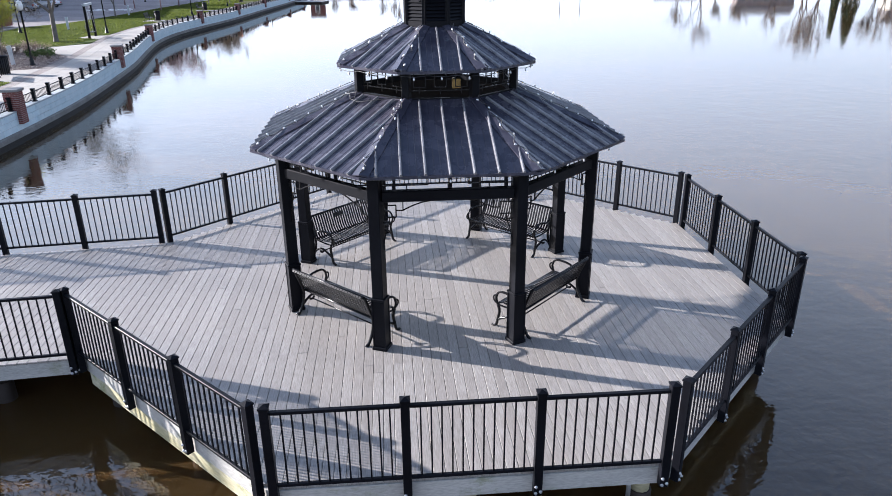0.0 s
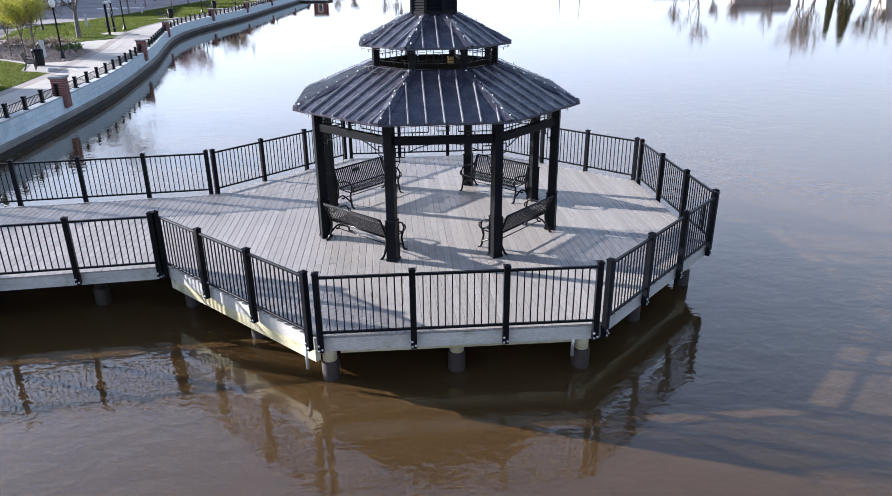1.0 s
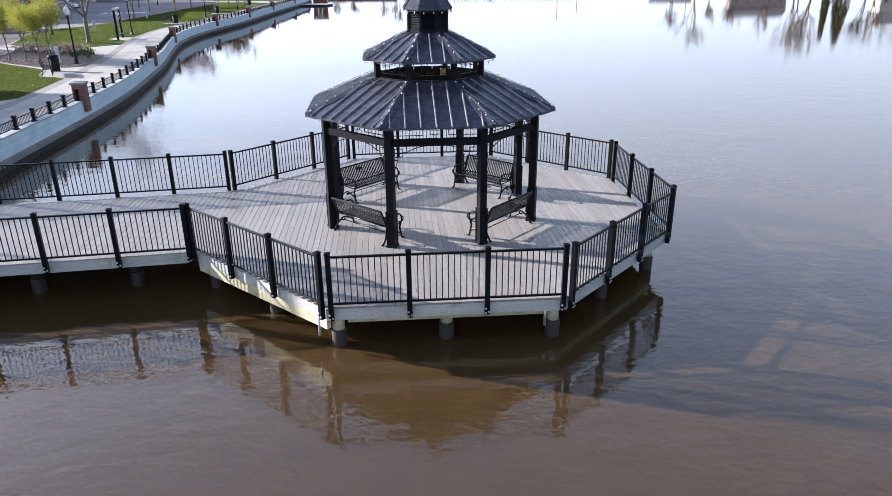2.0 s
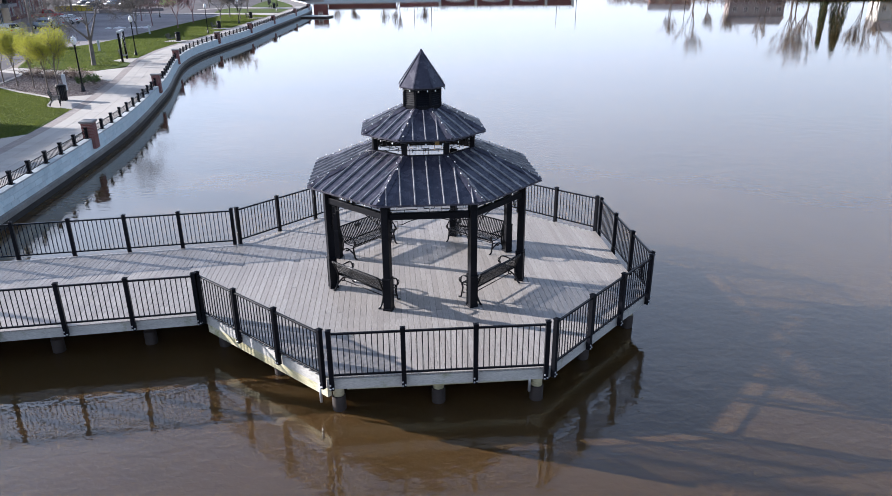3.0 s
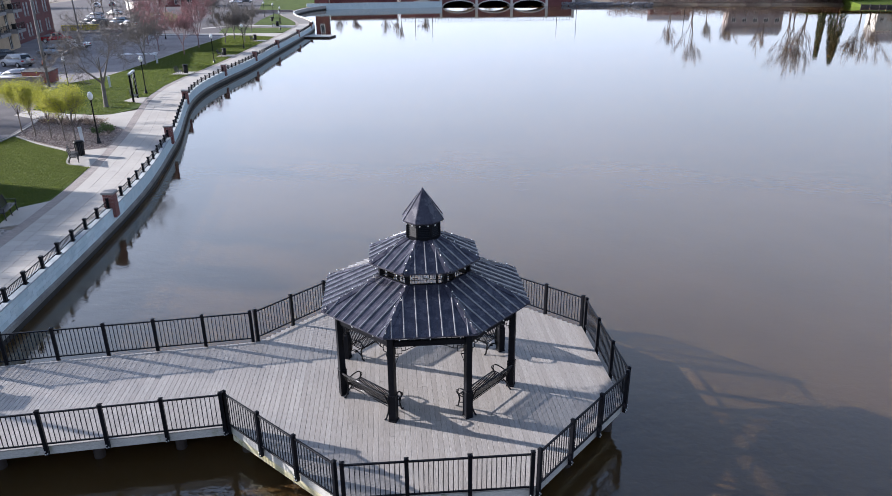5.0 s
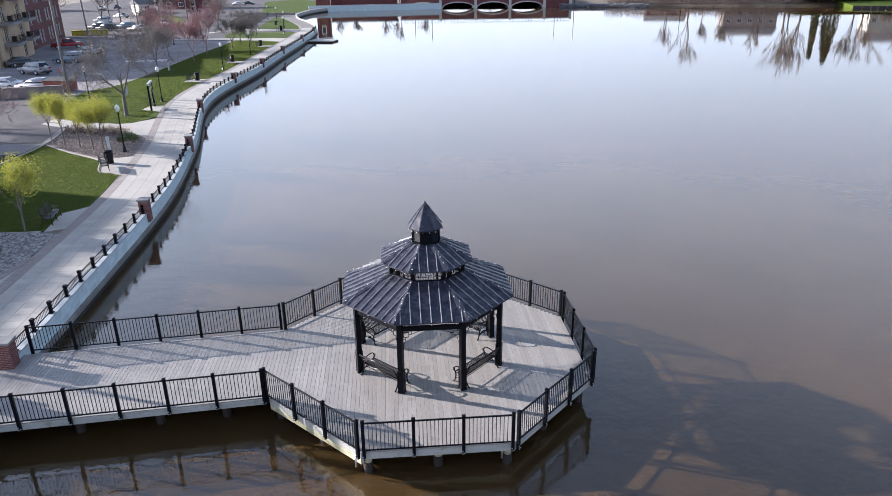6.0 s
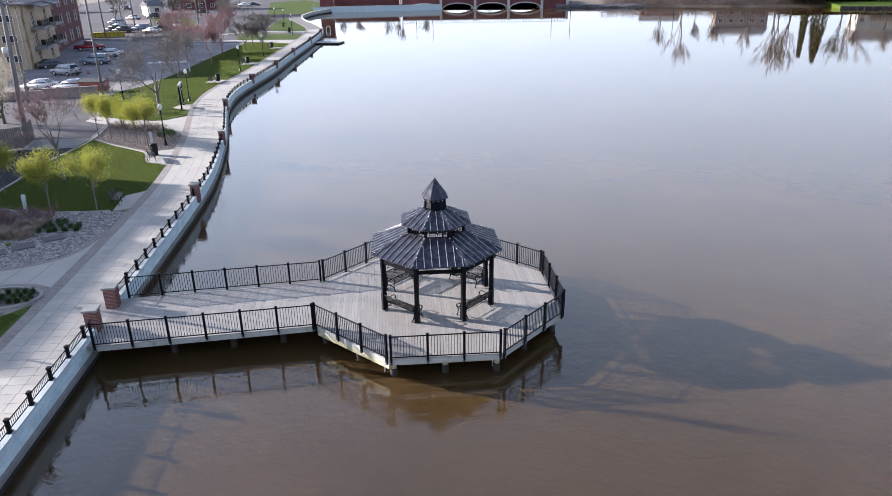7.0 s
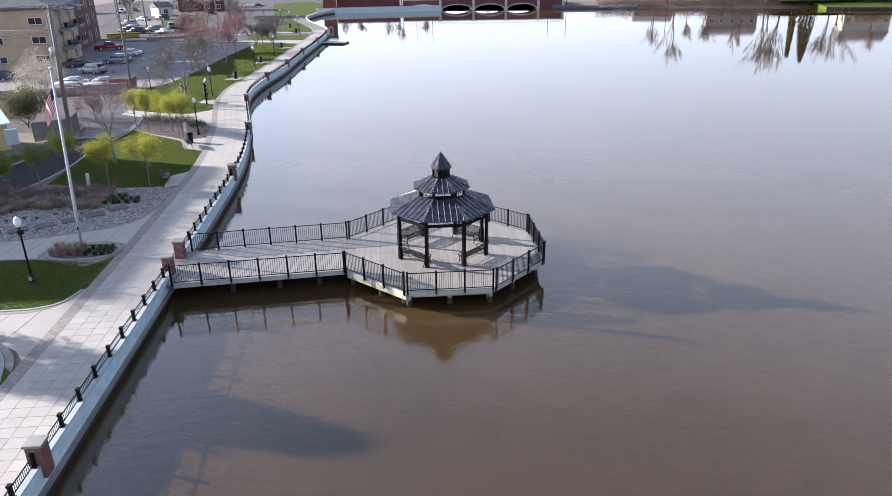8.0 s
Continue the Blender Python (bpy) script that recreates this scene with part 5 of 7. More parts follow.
def leaf_mat(name, a, b, through_leaf=0.35):
    m = mat(name, 0.7)
    n = Nodes(m)
    c = n.mix(n.geo.outputs["Random Per Island"], a, b)
    n.color(n.mix(n.ramp(n.noise(1.2, 3, 0.5), [(0.35, 0.0), (0.7, 0.4)]), c, tuple(v * 0.65 for v in a)))
    n.out.inputs["Subsurface Weight"].default_value = 0.0
    t = n.n.new("ShaderNodeBsdfTranslucent")
    n.l.new(c, t.inputs[0])
    mixer = n.n.new("ShaderNodeMixShader")
    mixer.inputs[0].default_value = through_leaf
    n.l.new(n.out.outputs[0], mixer.inputs[1])
    n.l.new(t.outputs[0], mixer.inputs[2])
    n.l.new(mixer.outputs[0], n.n["Material Output"].inputs[0])
    return m


LEAF = {
    "spring": leaf_mat("spring_leaves", (0.27, 0.285, 0.028), (0.43, 0.42, 0.060)),
    "green": leaf_mat("young_green_leaves", (0.11, 0.16, 0.025), (0.22, 0.26, 0.05)),
    "bud": leaf_mat("red_buds", (0.42, 0.15, 0.17), (0.58, 0.29, 0.30)),
    "blossom": leaf_mat("white_blossom", (0.42, 0.36, 0.27), (0.62, 0.56, 0.45)),
    "conifer": leaf_mat("conifer_needles", (0.025, 0.045, 0.018), (0.06, 0.08, 0.03)),
    "olive": leaf_mat("olive_evergreen", (0.075, 0.08, 0.04), (0.14, 0.14, 0.07)),
    "purple": leaf_mat("purple_brown_twigs", (0.15, 0.085, 0.085), (0.28, 0.18, 0.165)),
    "straw": leaf_mat("dry_straw", (0.30, 0.225, 0.175), (0.48, 0.38, 0.30)),
    "box": leaf_mat("dark_green_tufts", (0.03, 0.065, 0.015), (0.075, 0.12, 0.03)),
    "brush": leaf_mat("winter_brush", (0.11, 0.078, 0.070), (0.20, 0.145, 0.125)),
}


def leaves(points, size, count, spread, gen, flat=1.0):
    """Small four-cornered leaves scattered round the given points, as one mesh."""
    pts = np.repeat(np.array(points), count, axis=0)
    n = len(pts)
    c = pts + gen.normal(0, 1, (n, 3)) * np.array((spread, spread, spread * flat))
    a, b = gen.normal(0, 1, (n, 3)), gen.normal(0, 1, (n, 3))
    a /= np.linalg.norm(a, axis=1)[:, None]
    b -= (a * b).sum(1)[:, None] * a
    b /= np.linalg.norm(b, axis=1)[:, None]
    s = size * gen.uniform(0.6, 1.4, (n, 1))
    v = np.stack([c - a * s, c + b * s * 0.55, c + a * s, c - b * s * 0.55], 1).reshape(-1, 3)
    me = bpy.data.meshes.new("leaves")
    me.from_pydata(v.tolist(), [], np.arange(4 * n).reshape(-1, 4).tolist())
    return me


def grow(bm, r, p, d, length, rad, depth, tips, spread=0.6, kids=3, up=0.25, nodes=None, twig=0.006):
    """A bent, tapered limb with smaller limbs along it."""
    pts, rads = [p], [rad]
    for i in range(3):
        d = (d + Vector((r.gauss(0, 0.12), r.gauss(0, 0.12), r.gauss(0, 0.08) + up * 0.12))).normalized()
        p = p + d * length / 3
        pts.append(p)
        rads.append(max(rad * (1 - 0.22 * (i + 1)), twig))
    tube(bm, pts, rads, 6 if depth > 2 else 3 if depth < 2 else 4, closed=False)
    if nodes is not None and depth <= 2:
        nodes.extend(pts[1:])
    if depth == 0:
        tips.append(p)
        return
    for k in range(kids):
        t = 1.0 if k == 0 else r.uniform(0.35, 0.95)
        i = min(int(t * 3), 2)
        q = pts[i].lerp(pts[i + 1], t * 3 - i)
        a = r.uniform(0, math.tau)
        s = d.orthogonal().normalized()
        w = d.cross(s)
        out = (d + (s * math.cos(a) + w * math.sin(a)) * spread * r.uniform(0.6, 1.3) + Vector((0, 0, up * 0.4))).normalized()
        grow(bm, r, q, out, length * r.uniform(0.58, 0.82), rads[i + 1] * 0.72, depth - 1, tips, spread, kids, up, nodes, twig)


def tree(x, y, h, seed, style, label, trunk=0.3, width=1.0, depth=4, kids=3, leaf=None, size=0.05, count=10, girth=0.03, group="", bark_mat=None, z=0.0, scatter=0.22, spread=0.62, twig=0.006):
    r = random.Random(seed)
    t = thing("tree", label, "tree", group, m=pose(x, y, z))
    bm = bmesh.new()
    tips, nodes = [], []
    base = h * trunk
    rad = h * girth
    lean = Vector((r.gauss(0, 0.02), r.gauss(0, 0.02), 1)).normalized()
    tube(bm, [(0, 0, -0.1), (0, 0, 0.08 * base), lean * base], [rad * 1.5, rad * 1.1, rad * 0.85], 9, closed=False)
    stem = bm
    bm = bmesh.new()
    top = lean * base
    n = kids + 1
    for i in range(n):
        a = math.tau * (i + r.uniform(0, 0.6)) / n
        tilt = 0.25 if i == 0 else r.uniform(0.55, 1.0) * spread
        d = Vector((math.cos(a) * tilt * width, math.sin(a) * tilt * width, 1)).normalized()
        grow(bm, r, top - lean * base * r.uniform(0, 0.12), d, (h - base) * (0.42 if i else 0.5), rad * 0.62, depth - 1, tips, spread * width, kids, 0.3, nodes, twig)
    top_z = max(p.z for p in tips)
    fac = h / top_z
    for name, wood in (("trunk", stem), ("branchwork", bm)):
        part(name, wood, bark_mat or BARK_GREY, t).scale = (fac, fac, fac)
    if leaf:
        gen = np.random.default_rng(seed)
        use = [tuple(p * fac) for p in tips] + ([tuple(p * fac) for p in nodes[::2]] if count > 3 else [])
        me = leaves(use, size, count, scatter, gen)
        me.materials.append(LEAF[leaf])
        part("crown", me, None, t)
    return t


SPRING = "small young tree with yellow-green spring leaves"
for i, (x, y, h) in enumerate(((-21.6, 15.35, 4.25), (-24.9, 16.0, 4.3), (-29.6, 19.8, 3.6))):
    tree(x, y, h, 20 + i, "leafy", SPRING + " beside the bed", 0.30, 0.55, 4, 4, "spring", 0.045, 6, 0.012, "young trees by the lawn", BARK_GREY, scatter=0.20, spread=0.46)
for i, (x, y, h) in enumerate(((-30.1, 16.1, 3.7), (-30.9, 13.4, 3.6), (-33.0, 9.0, 3.6))):
    tree(x, y, h, 40 + i, "leafy", "small young tree with light green spring leaves", 0.38, 0.72, 4, 3, "green", 0.045, 12, 0.012, "young trees by the lawn", BARK_GREY, scatter=0.18, spread=0.5)
for i, (x, y, h) in enumerate(((-29.8, 38.0, 4.0), (-28.0, 36.3, 4.1), (-26.4, 35.3, 4.2), (-24.9, 34.1, 4.5), (-23.6, 32.9, 4.4))):
    tree(x, y, h, 60 + i, "leafy", SPRING + " in the mulch bed", 0.36, 0.68, 4, 4, "spring", 0.042, 7, 0.012, "row of young trees", BARK_BROWN, scatter=0.23, spread=0.56)
tree(-26.8, 22.9, 7.8, 81, "bud", "bare spreading tree with red buds on the lawn", 0.38, 1.15, 6, 3, "bud", 0.030, 3, 0.018, "", BARK_GREY, scatter=0.18, spread=0.66, twig=0.012)
tree(-27.0, 48.2, 10.9, 82, "bare", "large bare tree on the lawn", 0.25, 1.45, 7, 3, None, girth=0.019, bark_mat=BARK_GREY, spread=0.80, twig=0.014)
for i, (x, y, h) in enumerate(((-30.9, 90.4, 7.4), (-31.3, 100.8, 8.6), (-36.5, 97.0, 7.4), (-41.5, 108, 8.4))):
    tree(x, y, h, 90 + i, "bud", "tree with reddish buds on the lawn", 0.24, 0.85, 5, 4, "bud", 0.045, 2, 0.013, "budding trees on the lawn", BARK_RED, scatter=0.16, twig=0.018)
for i, (x, y, h) in enumerate(((-33.0, 79.0, 6.8), (-28.4, 114.8, 7.4), (-25.4, 108.4, 6.8), (-28.6, 108.0, 6.6), (-28, 130, 6), (-40, 150, 8))):
    tree(x, y, h, 110 + i, "bare", "bare spreading tree on the lawn", 0.24, 1.25, 5, 4, None, girth=0.016, bark_mat=BARK_GREY, group="bare trees on the lawn", twig=0.02)
tree(-41.9, 45.2, 7.4, 131, "blossom", "tree covered with white blossom beside a fence", 0.14, 1.3, 4, 4, "blossom", 0.045, 12, 0.024, "", BARK_BROWN, scatter=0.20, spread=0.85)
tree(-60, 206, 11, 132, "blossom", "tree with pale blossom beside the far car park", 0.22, 1.0, 4, 4, "blossom", 0.09, 8, 0.02, "", BARK_BROWN, scatter=0.3)


def shrub(x, y, h, w, seed, leaf, label, count=260, size=0.05, group="", upright=False):
    t = thing("shrub", label, "shrub", group, m=pose(x, y, 0))
    r = random.Random(seed)
    gen = np.random.default_rng(seed)
    bm = bmesh.new()
    tips = []
    for i in range(9):
        a = r.uniform(0, math.tau)
        d = Vector((math.cos(a) * 0.6 * w, math.sin(a) * 0.6 * w, h * r.uniform(0.5, 0.95)))
        tube(bm, [(0, 0, 0), d * 0.5 + Vector((0, 0, h * 0.08)), d], [0.02, 0.014, 0.006], 4, closed=False)
        tips += [tuple(d), tuple(d * 0.72 + Vector((0, 0, 0.06 * h)))]
    part("stem", bm, BARK_BROWN, t)
    me = leaves(tips, size, max(count // len(tips), 1), w * 0.20, gen, 0.8)
    me.materials.append(LEAF[leaf])
    part("foliage", me, None, t)
    return t


def tuft(x, y, h, w, seed, leaf, label, blades=110, group=""):
    """A clump of arching blades."""
    gen = np.random.default_rng(seed)
    n = blades
    a, lean, hh = gen.uniform(0, math.tau, n), gen.uniform(0.05, 1, n) * w, h * gen.uniform(0.6, 1.1, n)
    base = gen.normal(0, w * 0.12, (n, 2))
    out = np.stack([np.cos(a), np.sin(a)], 1)
    side = np.stack([-out[:, 1], out[:, 0]], 1) * 0.012
    v = np.zeros((n, 5, 3))
    for k, (f, g, s) in enumerate(((0, 0, 1), (0, 0, -1), (0.35, 0.75, -0.8), (0.35, 0.75, 0.8), (1, 1, 0))):
        v[:, k, :2] = base + out * (lean * f)[:, None] + side * s
        v[:, k, 2] = hh * (g if k < 4 else 0.95)
    faces = []
    for i in range(n):
        faces += [(5 * i, 5 * i + 1, 5 * i + 2, 5 * i + 3), (5 * i + 3, 5 * i + 2, 5 * i + 4)]
    me = bpy.data.meshes.new("tuft")
    me.from_pydata(v.reshape(-1, 3).tolist(), [], faces)
    me.materials.append(LEAF[leaf])
    ob = new("grass_clump", me)
    ob.matrix_basis = pose(x, y, 0)
    return tagged(ob, label, "ornamental grass", group)


r5 = random.Random(5)
tree(-41.3, 39.0, 4.4, 140, "leafy", "dense dark olive evergreen bush beside the fence", 0.06, 1.3, 4, 4, "olive", 0.08, 11, 0.02, "", BARK_BROWN, scatter=0.42)
for i in range(40):
    x = -32.8 + i * 0.23
    shrub(x + r5.uniform(-0.3, 0.3), 12.9 + r5.uniform(-0.8, 1.1) - (0.02 * i) + (0.8 if i > 17 else 0), r5.uniform(0.7, 1.1), 0.75, 200 + i, "purple", "leafless purple-brown shrub in the stone bed", 330, 0.035, "purple shrubs in the bed")
for i in range(84):
    tuft(-33.2 + i * 0.115 + r5.uniform(-0.2, 0.2), 10.6 + r5.uniform(-1.3, 1.3) + 0.012 * i, r5.uniform(0.35, 0.7), 0.85, 900 + i, "straw", "dry straw-coloured grass clump in the bed", 170, "dry grasses in the bed")
for i in range(13):
    tuft(-23.6 + (i % 5) * 0.55 + r5.uniform(-0.15, 0.15), 11.3 + (i // 5) * 0.75 + r5.uniform(-0.15, 0.15), 0.36, 0.52, 260 + i, "box", "low dark green grass tuft in the stone bed", 130, "green tufts in the bed")
for i in range(7):
    tuft(-29.8 + i * 0.9, 8.2 + r5.uniform(-0.4, 0.4) + 0.2 * i, 0.2, 0.35, 280 + i, "green", "low yellow-green tuft among the stones", 60, "small tufts in the bed")
for i in range(10):
    tuft(-23.1 + (i % 5) * 0.42 + r5.uniform(-0.1, 0.1), 1.5 + (i // 5) * 0.6 + r5.uniform(-0.15, 0.2), 0.7, 0.5, 300 + i, "straw", "dry straw-coloured grass clump at the flagpole", 160, "dry grasses at the flagpole")
for i in range(12):
    tuft(-21.1 + (i % 4) * 0.42 + r5.uniform(-0.1, 0.1), 1.4 + (i // 4) * 0.5, 0.35, 0.35, 320 + i, "box", "low dark green grass tuft at the flagpole", 130, "green tufts at the flagpole")
for i in range(12):
    tuft(-22.2 - (i % 4) * 0.6, -10.2 - (i // 4) * 0.8 + r5.uniform(-0.2, 0.2), 0.35, 0.4, 340 + i, "box", "low dark green grass tuft beside the path", 120, "green tufts beside the path")
for i in range(11):
    shrub(-29.6 + i * 0.55, 40.9 - 0.28 * i + r5.uniform(-0.5, 0.5) + 0.6, r5.uniform(0.6, 0.9), 0.7, 360 + i, "straw" if i % 3 else "brush", "dry brownish shrub in the mulch bed", 260, 0.05, "dry shrubs in the mulch bed")
for i, (x, y) in enumerate(((-23.2, 35.9), (-22.5, 36.2), (-23.0, 37.2))):
    shrub(x, y, 0.65, 0.55, 380 + i, "box", "rounded dark green shrub at the lamp", 420, 0.05, "green shrubs at the lamp")


def utility_bollard(x, y, lean, label):
    b = thing("bollard", label, "bollard", "utility bollards", m=pose(x, y, 0, 0, lean, 20))
    bm = bmesh.new()
    soft_box(bm, (-0.11, -0.09, -0.05), (0.11, 0.09, 0.78), 0.02)
    part("pedestal", bm, PALE_METAL, b)
    bm = bmesh.new()
    soft_box(bm, (-0.125, -0.105, 0.74), (0.125, 0.105, 1.15), 0.03)
    part("cover", bm, PALE_METAL, b)
    return b


utility_bollard(-26.3, 15.6, 3, "pale grey utility bollard on the lawn edge")
utility_bollard(-23.5, 33.7, -2, "pale grey utility bollard in the mulch bed")
utility_bollard(-30.9, 60.2, 0, "pale grey utility bollard on the lawn")
utility_bollard(-32.0, 80.8, 0, "pale grey utility bollard on the lawn")

# off to the west, out of view: a building and trees added to shade the promenade and the lawns
pointed = thing("tree", "young tree with a dense pointed crown", "tree", m=pose(-34.0, -5.2, 0))
bm = bmesh.new()
tube(bm, [(0, 0, -0.1), (0, 0, 3.0), (0.05, 0, 7.9)], [0.16, 0.12, 0.02], 9)
part("trunk", bm, BARK_BROWN, pointed)
gen = np.random.default_rng(500)
u, a = gen.uniform(0, 1, 1300) ** 0.8, gen.uniform(0, math.tau, 1300)
rr = 2.5 * (1 - u) ** 0.42 * (0.55 + 0.45 * np.minimum(u * 3, 1)) * gen.uniform(0.25, 1.0, 1300) ** 0.5
me = leaves(np.stack([rr * np.cos(a), rr * np.sin(a), 2.6 + u * 5.6], 1).tolist(), 0.10, 9, 0.22, gen)
me.materials.append(LEAF["green"])
part("crown", me, None, pointed)
# sparse unseen trees, added to break up the shade past the building's edge
for i, (x, y, h) in enumerate(((-55.0, 11.5, 16.4), (-56.5, 16.5, 17.0), (-55.0, 21.5, 17.2), (-56.5, 26.5, 17.0), (-55.5, 31.0, 16.2))):
    tree(x, y, h, 505 + i, "leafy", "broad unseen tree with young leaves, added to dapple the shade", 0.4, 0.9, 4, 4, "green", 0.10, 2, 0.016, "trees beside the west building", BARK_BROWN, scatter=0.42, spread=0.7, twig=0.012)
# unseen block, sized so its shadow edge falls across the promenade
west = thing("west_building", "tall plain brick building, unseen, added to shade the lawns", "building", m=pose(-66.0, 22.4, 0))
bm = bmesh.new()
box(bm, (-7.0, -10.4, -0.1), (6.0, 14.6, 13.4))
part("wall", bm, BRICK, west)
bm = bmesh.new()
for lo, hi in (((5.7, -10.5), (6.1, 14.7)), ((-7.1, -10.5), (-6.7, 14.7)), ((-6.7, -10.5), (5.7, -10.1)), ((-6.7, 14.3), (5.7, 14.7))):
    box(bm, (*lo, 13.4), (*hi, 13.7))
part("parapet", bm, PILLARCAP, west)
for i in range(4):
    for j in range(6):
        bm = bmesh.new()
        box(bm, (5.99, -8.9 + j * 4.2, 1.2 + i * 2.8), (6.04, -7.3 + j * 4.2, 2.7 + i * 2.8))
        part("window", bm, BLACK_GLOSS, west)

# ---------------------------------------------------------------- grass blades on the lawns
def blades(poly, per_m2, h, seed, limit=150000):
    """Grass tufts scattered over a plan polygon, as one mesh."""
    g = np.random.default_rng(seed)
    p = np.array(poly)
    lo, hi = p.min(0), p.max(0)
    n = min(int((hi - lo).prod() * per_m2), limit)
    q = g.uniform(lo, hi, (n, 2))
    keep = inside(q, poly)
    for pad in PADS:
        keep &= ~inside(q, pad)
    q = q[keep]
    n = len(q)
    a = g.uniform(0, math.tau, n)
    d = np.stack([np.cos(a), np.sin(a)], 1)
    s = g.uniform(0.6, 1.5, n)[:, None]
    lean = g.normal(0, 1.0, (n, 2)) * h
    v = np.zeros((n, 3, 3))
    v[:, 0, :2], v[:, 1, :2] = q - d * h * 0.55 * s, q + d * h * 0.55 * s
    v[:, 2, :2] = q + lean
    v[:, :2, 2] = 0.008
    v[:, 2, 2] = 0.012 + h * s[:, 0]
    me = bpy.data.meshes.new("grass")
    nz = np.cross(v[:, 1] - v[:, 0], v[:, 2] - v[:, 0])[:, 2]
    v[nz < 0] = v[nz < 0][:, [1, 0, 2]]
    me.from_pydata(v.reshape(-1, 3).tolist(), [], np.arange(3 * n).reshape(-1, 3).tolist(), shade_flat=False)
    up = np.repeat(g.normal(0, 0.6, (n, 3)) + (0, 0, 1), 3, axis=0)
    me.normals_split_custom_set_from_vertices((up / np.linalg.norm(up, axis=1)[:, None]).tolist())
    me.materials.append(TURF)
    return tagged(new("grass", me), "short green grass blades of the lawn", "grass", kind="stuff")


TURF = leaf_mat("turf_blades", (0.098, 0.135, 0.018), (0.165, 0.195, 0.034), 0.55)
for i, (poly, per, h) in enumerate(((
    [(-19.5, -3.2), (-19.5, 0.1), (-23.6, 1.0), (-26.1, 1.1), (-34, -0.9), (-34, -5.6), (-23, -5.5), (-21, -5.3), (-20, -4.7)], 420, 0.038), (
    [(-19.4, -13.0), (-20.3, -10.7), (-21.2, -9.5), (-22.5, -9.1), (-28, -9.2), (-28, -20), (-19.3, -20)], 420, 0.042), (
    [(-20.9, 18.3), (-19.8, 19.5), (-20.0, 22), (-20.2, 26.4), (-22.0, 27.3), (-23.35, 30.6), (-26.7, 33.35), (-29.9, 36.4), (-30.4, 28.2), (-30.2, 21.9), (-29.9, 17.0), (-24.4, 15.5), (-20.6, 15.3)], 560, 0.036), (
    [(-24.75, 47.5), (-24.85, 50.5), (-25.0, 54), (-25.4, 62), (-24.4, 72), (-23.6, 84), (-22.7, 100), (-21.8, 117), (-25.7, 120.8), (-30.9, 122.4), (-31.5, 112), (-32.5, 100), (-33.4, 80), (-34.4, 68.5), (-36.6, 62.9), (-35.8, 56), (-33.3, 48.1), (-29.1, 45.6), (-26.4, 44.7), (-25.4, 44.9)], 125, 0.055))):
    blades(poly, per, h, 600 + i)

# ---------------------------------------------------------------- utility poles and wires
POLE = surface("weathered_utility_pole", (0.15, 0.14, 0.135), (0.25, 0.235, 0.225), 1.2, 0.9, 0, 14, 0.35, 0.3, 0.006, 0, (1, 1, 0.2))


def utility_pole(x, y, h, lean=0.0, arm=None, r=0.16):
    p = thing("utility_pole", "weathered wooden utility pole", "utility pole", "utility poles", m=pose(x, y, 0, 0, lean, 0))
    bm = bmesh.new()
    tube(bm, [(0, 0, -0.3), (0, 0, h * 0.5), (0, 0, h)], [r, r * 0.9, r * 0.7], 10)
    part("pole", bm, POLE, p)
    if arm is not None:
        bm = bmesh.new()
        bar(bm, (-1.2 * math.cos(arm), -1.2 * math.sin(arm), h - 0.5), (1.2 * math.cos(arm), 1.2 * math.sin(arm), h - 0.5), 0.1, 0.12)
        part("crossarm", bm, POLE, p)
        for k in (-1, -0.5, 0.5, 1):
            bm = bmesh.new()
            lathe(bm, [(0.03, 0), (0.05, 0.06), (0.03, 0.1), (0.05, 0.14), (0.02, 0.2)], 8, (1.1 * k * math.cos(arm), 1.1 * k * math.sin(arm), h - 0.44))
            part("insulator", bm, STEEL, p)
    return p


POLES = [(-38.9, 43.0, 12.3, 2.8, 0.5), (-37.9, 61.7, 12.5, 0.3, None), (-69.0, 171.0, 13.0, -1.0, 0.5), (-64.5, 137.5, 13.0, -1.5, 0.5), (-62.5, 164.0, 12.5, -2.0, None), (-54.0, 178.0, 13.0, -2.0, 0.4), (-47.0, 160.0, 12.0, -1.5, None), (-45.0, 57.5, 11.9, 0.5, 0.5)]
for x, y, h, lean, arm in POLES:
    utility_pole(x, y, h, lean, arm, 0.24 if y < 50 else 0.16)
bm = bmesh.new()
transformer = thing("transformer", "pale round transformer can on a pole", "transformer", m=pose(-38.75, 42.75, -2.2))
lathe(bm, [(0.18, 9.2), (0.24, 9.25), (0.24, 10.0), (0.18, 10.08)], 12, (0.05, -0.35, 0))
part("can", bm, STEEL, transformer)
bm = bmesh.new()
box(bm, (-0.02, -0.2, 9.5), (0.12, 0.16, 9.6))
part("bracket", bm, STEEL, transformer)


def wire(a, b, sag, r=0.014):
    a, b = Vector(a), Vector(b)
    bm = bmesh.new()
    tube(bm, [a.lerp(b, t) - Vector((0, 0, sag * 4 * t * (1 - t))) for t in [i / 10 for i in range(11)]], r, 4)
    return solid("cable", bm, BLACK, "black overhead cable between poles", "cable", "overhead cables")


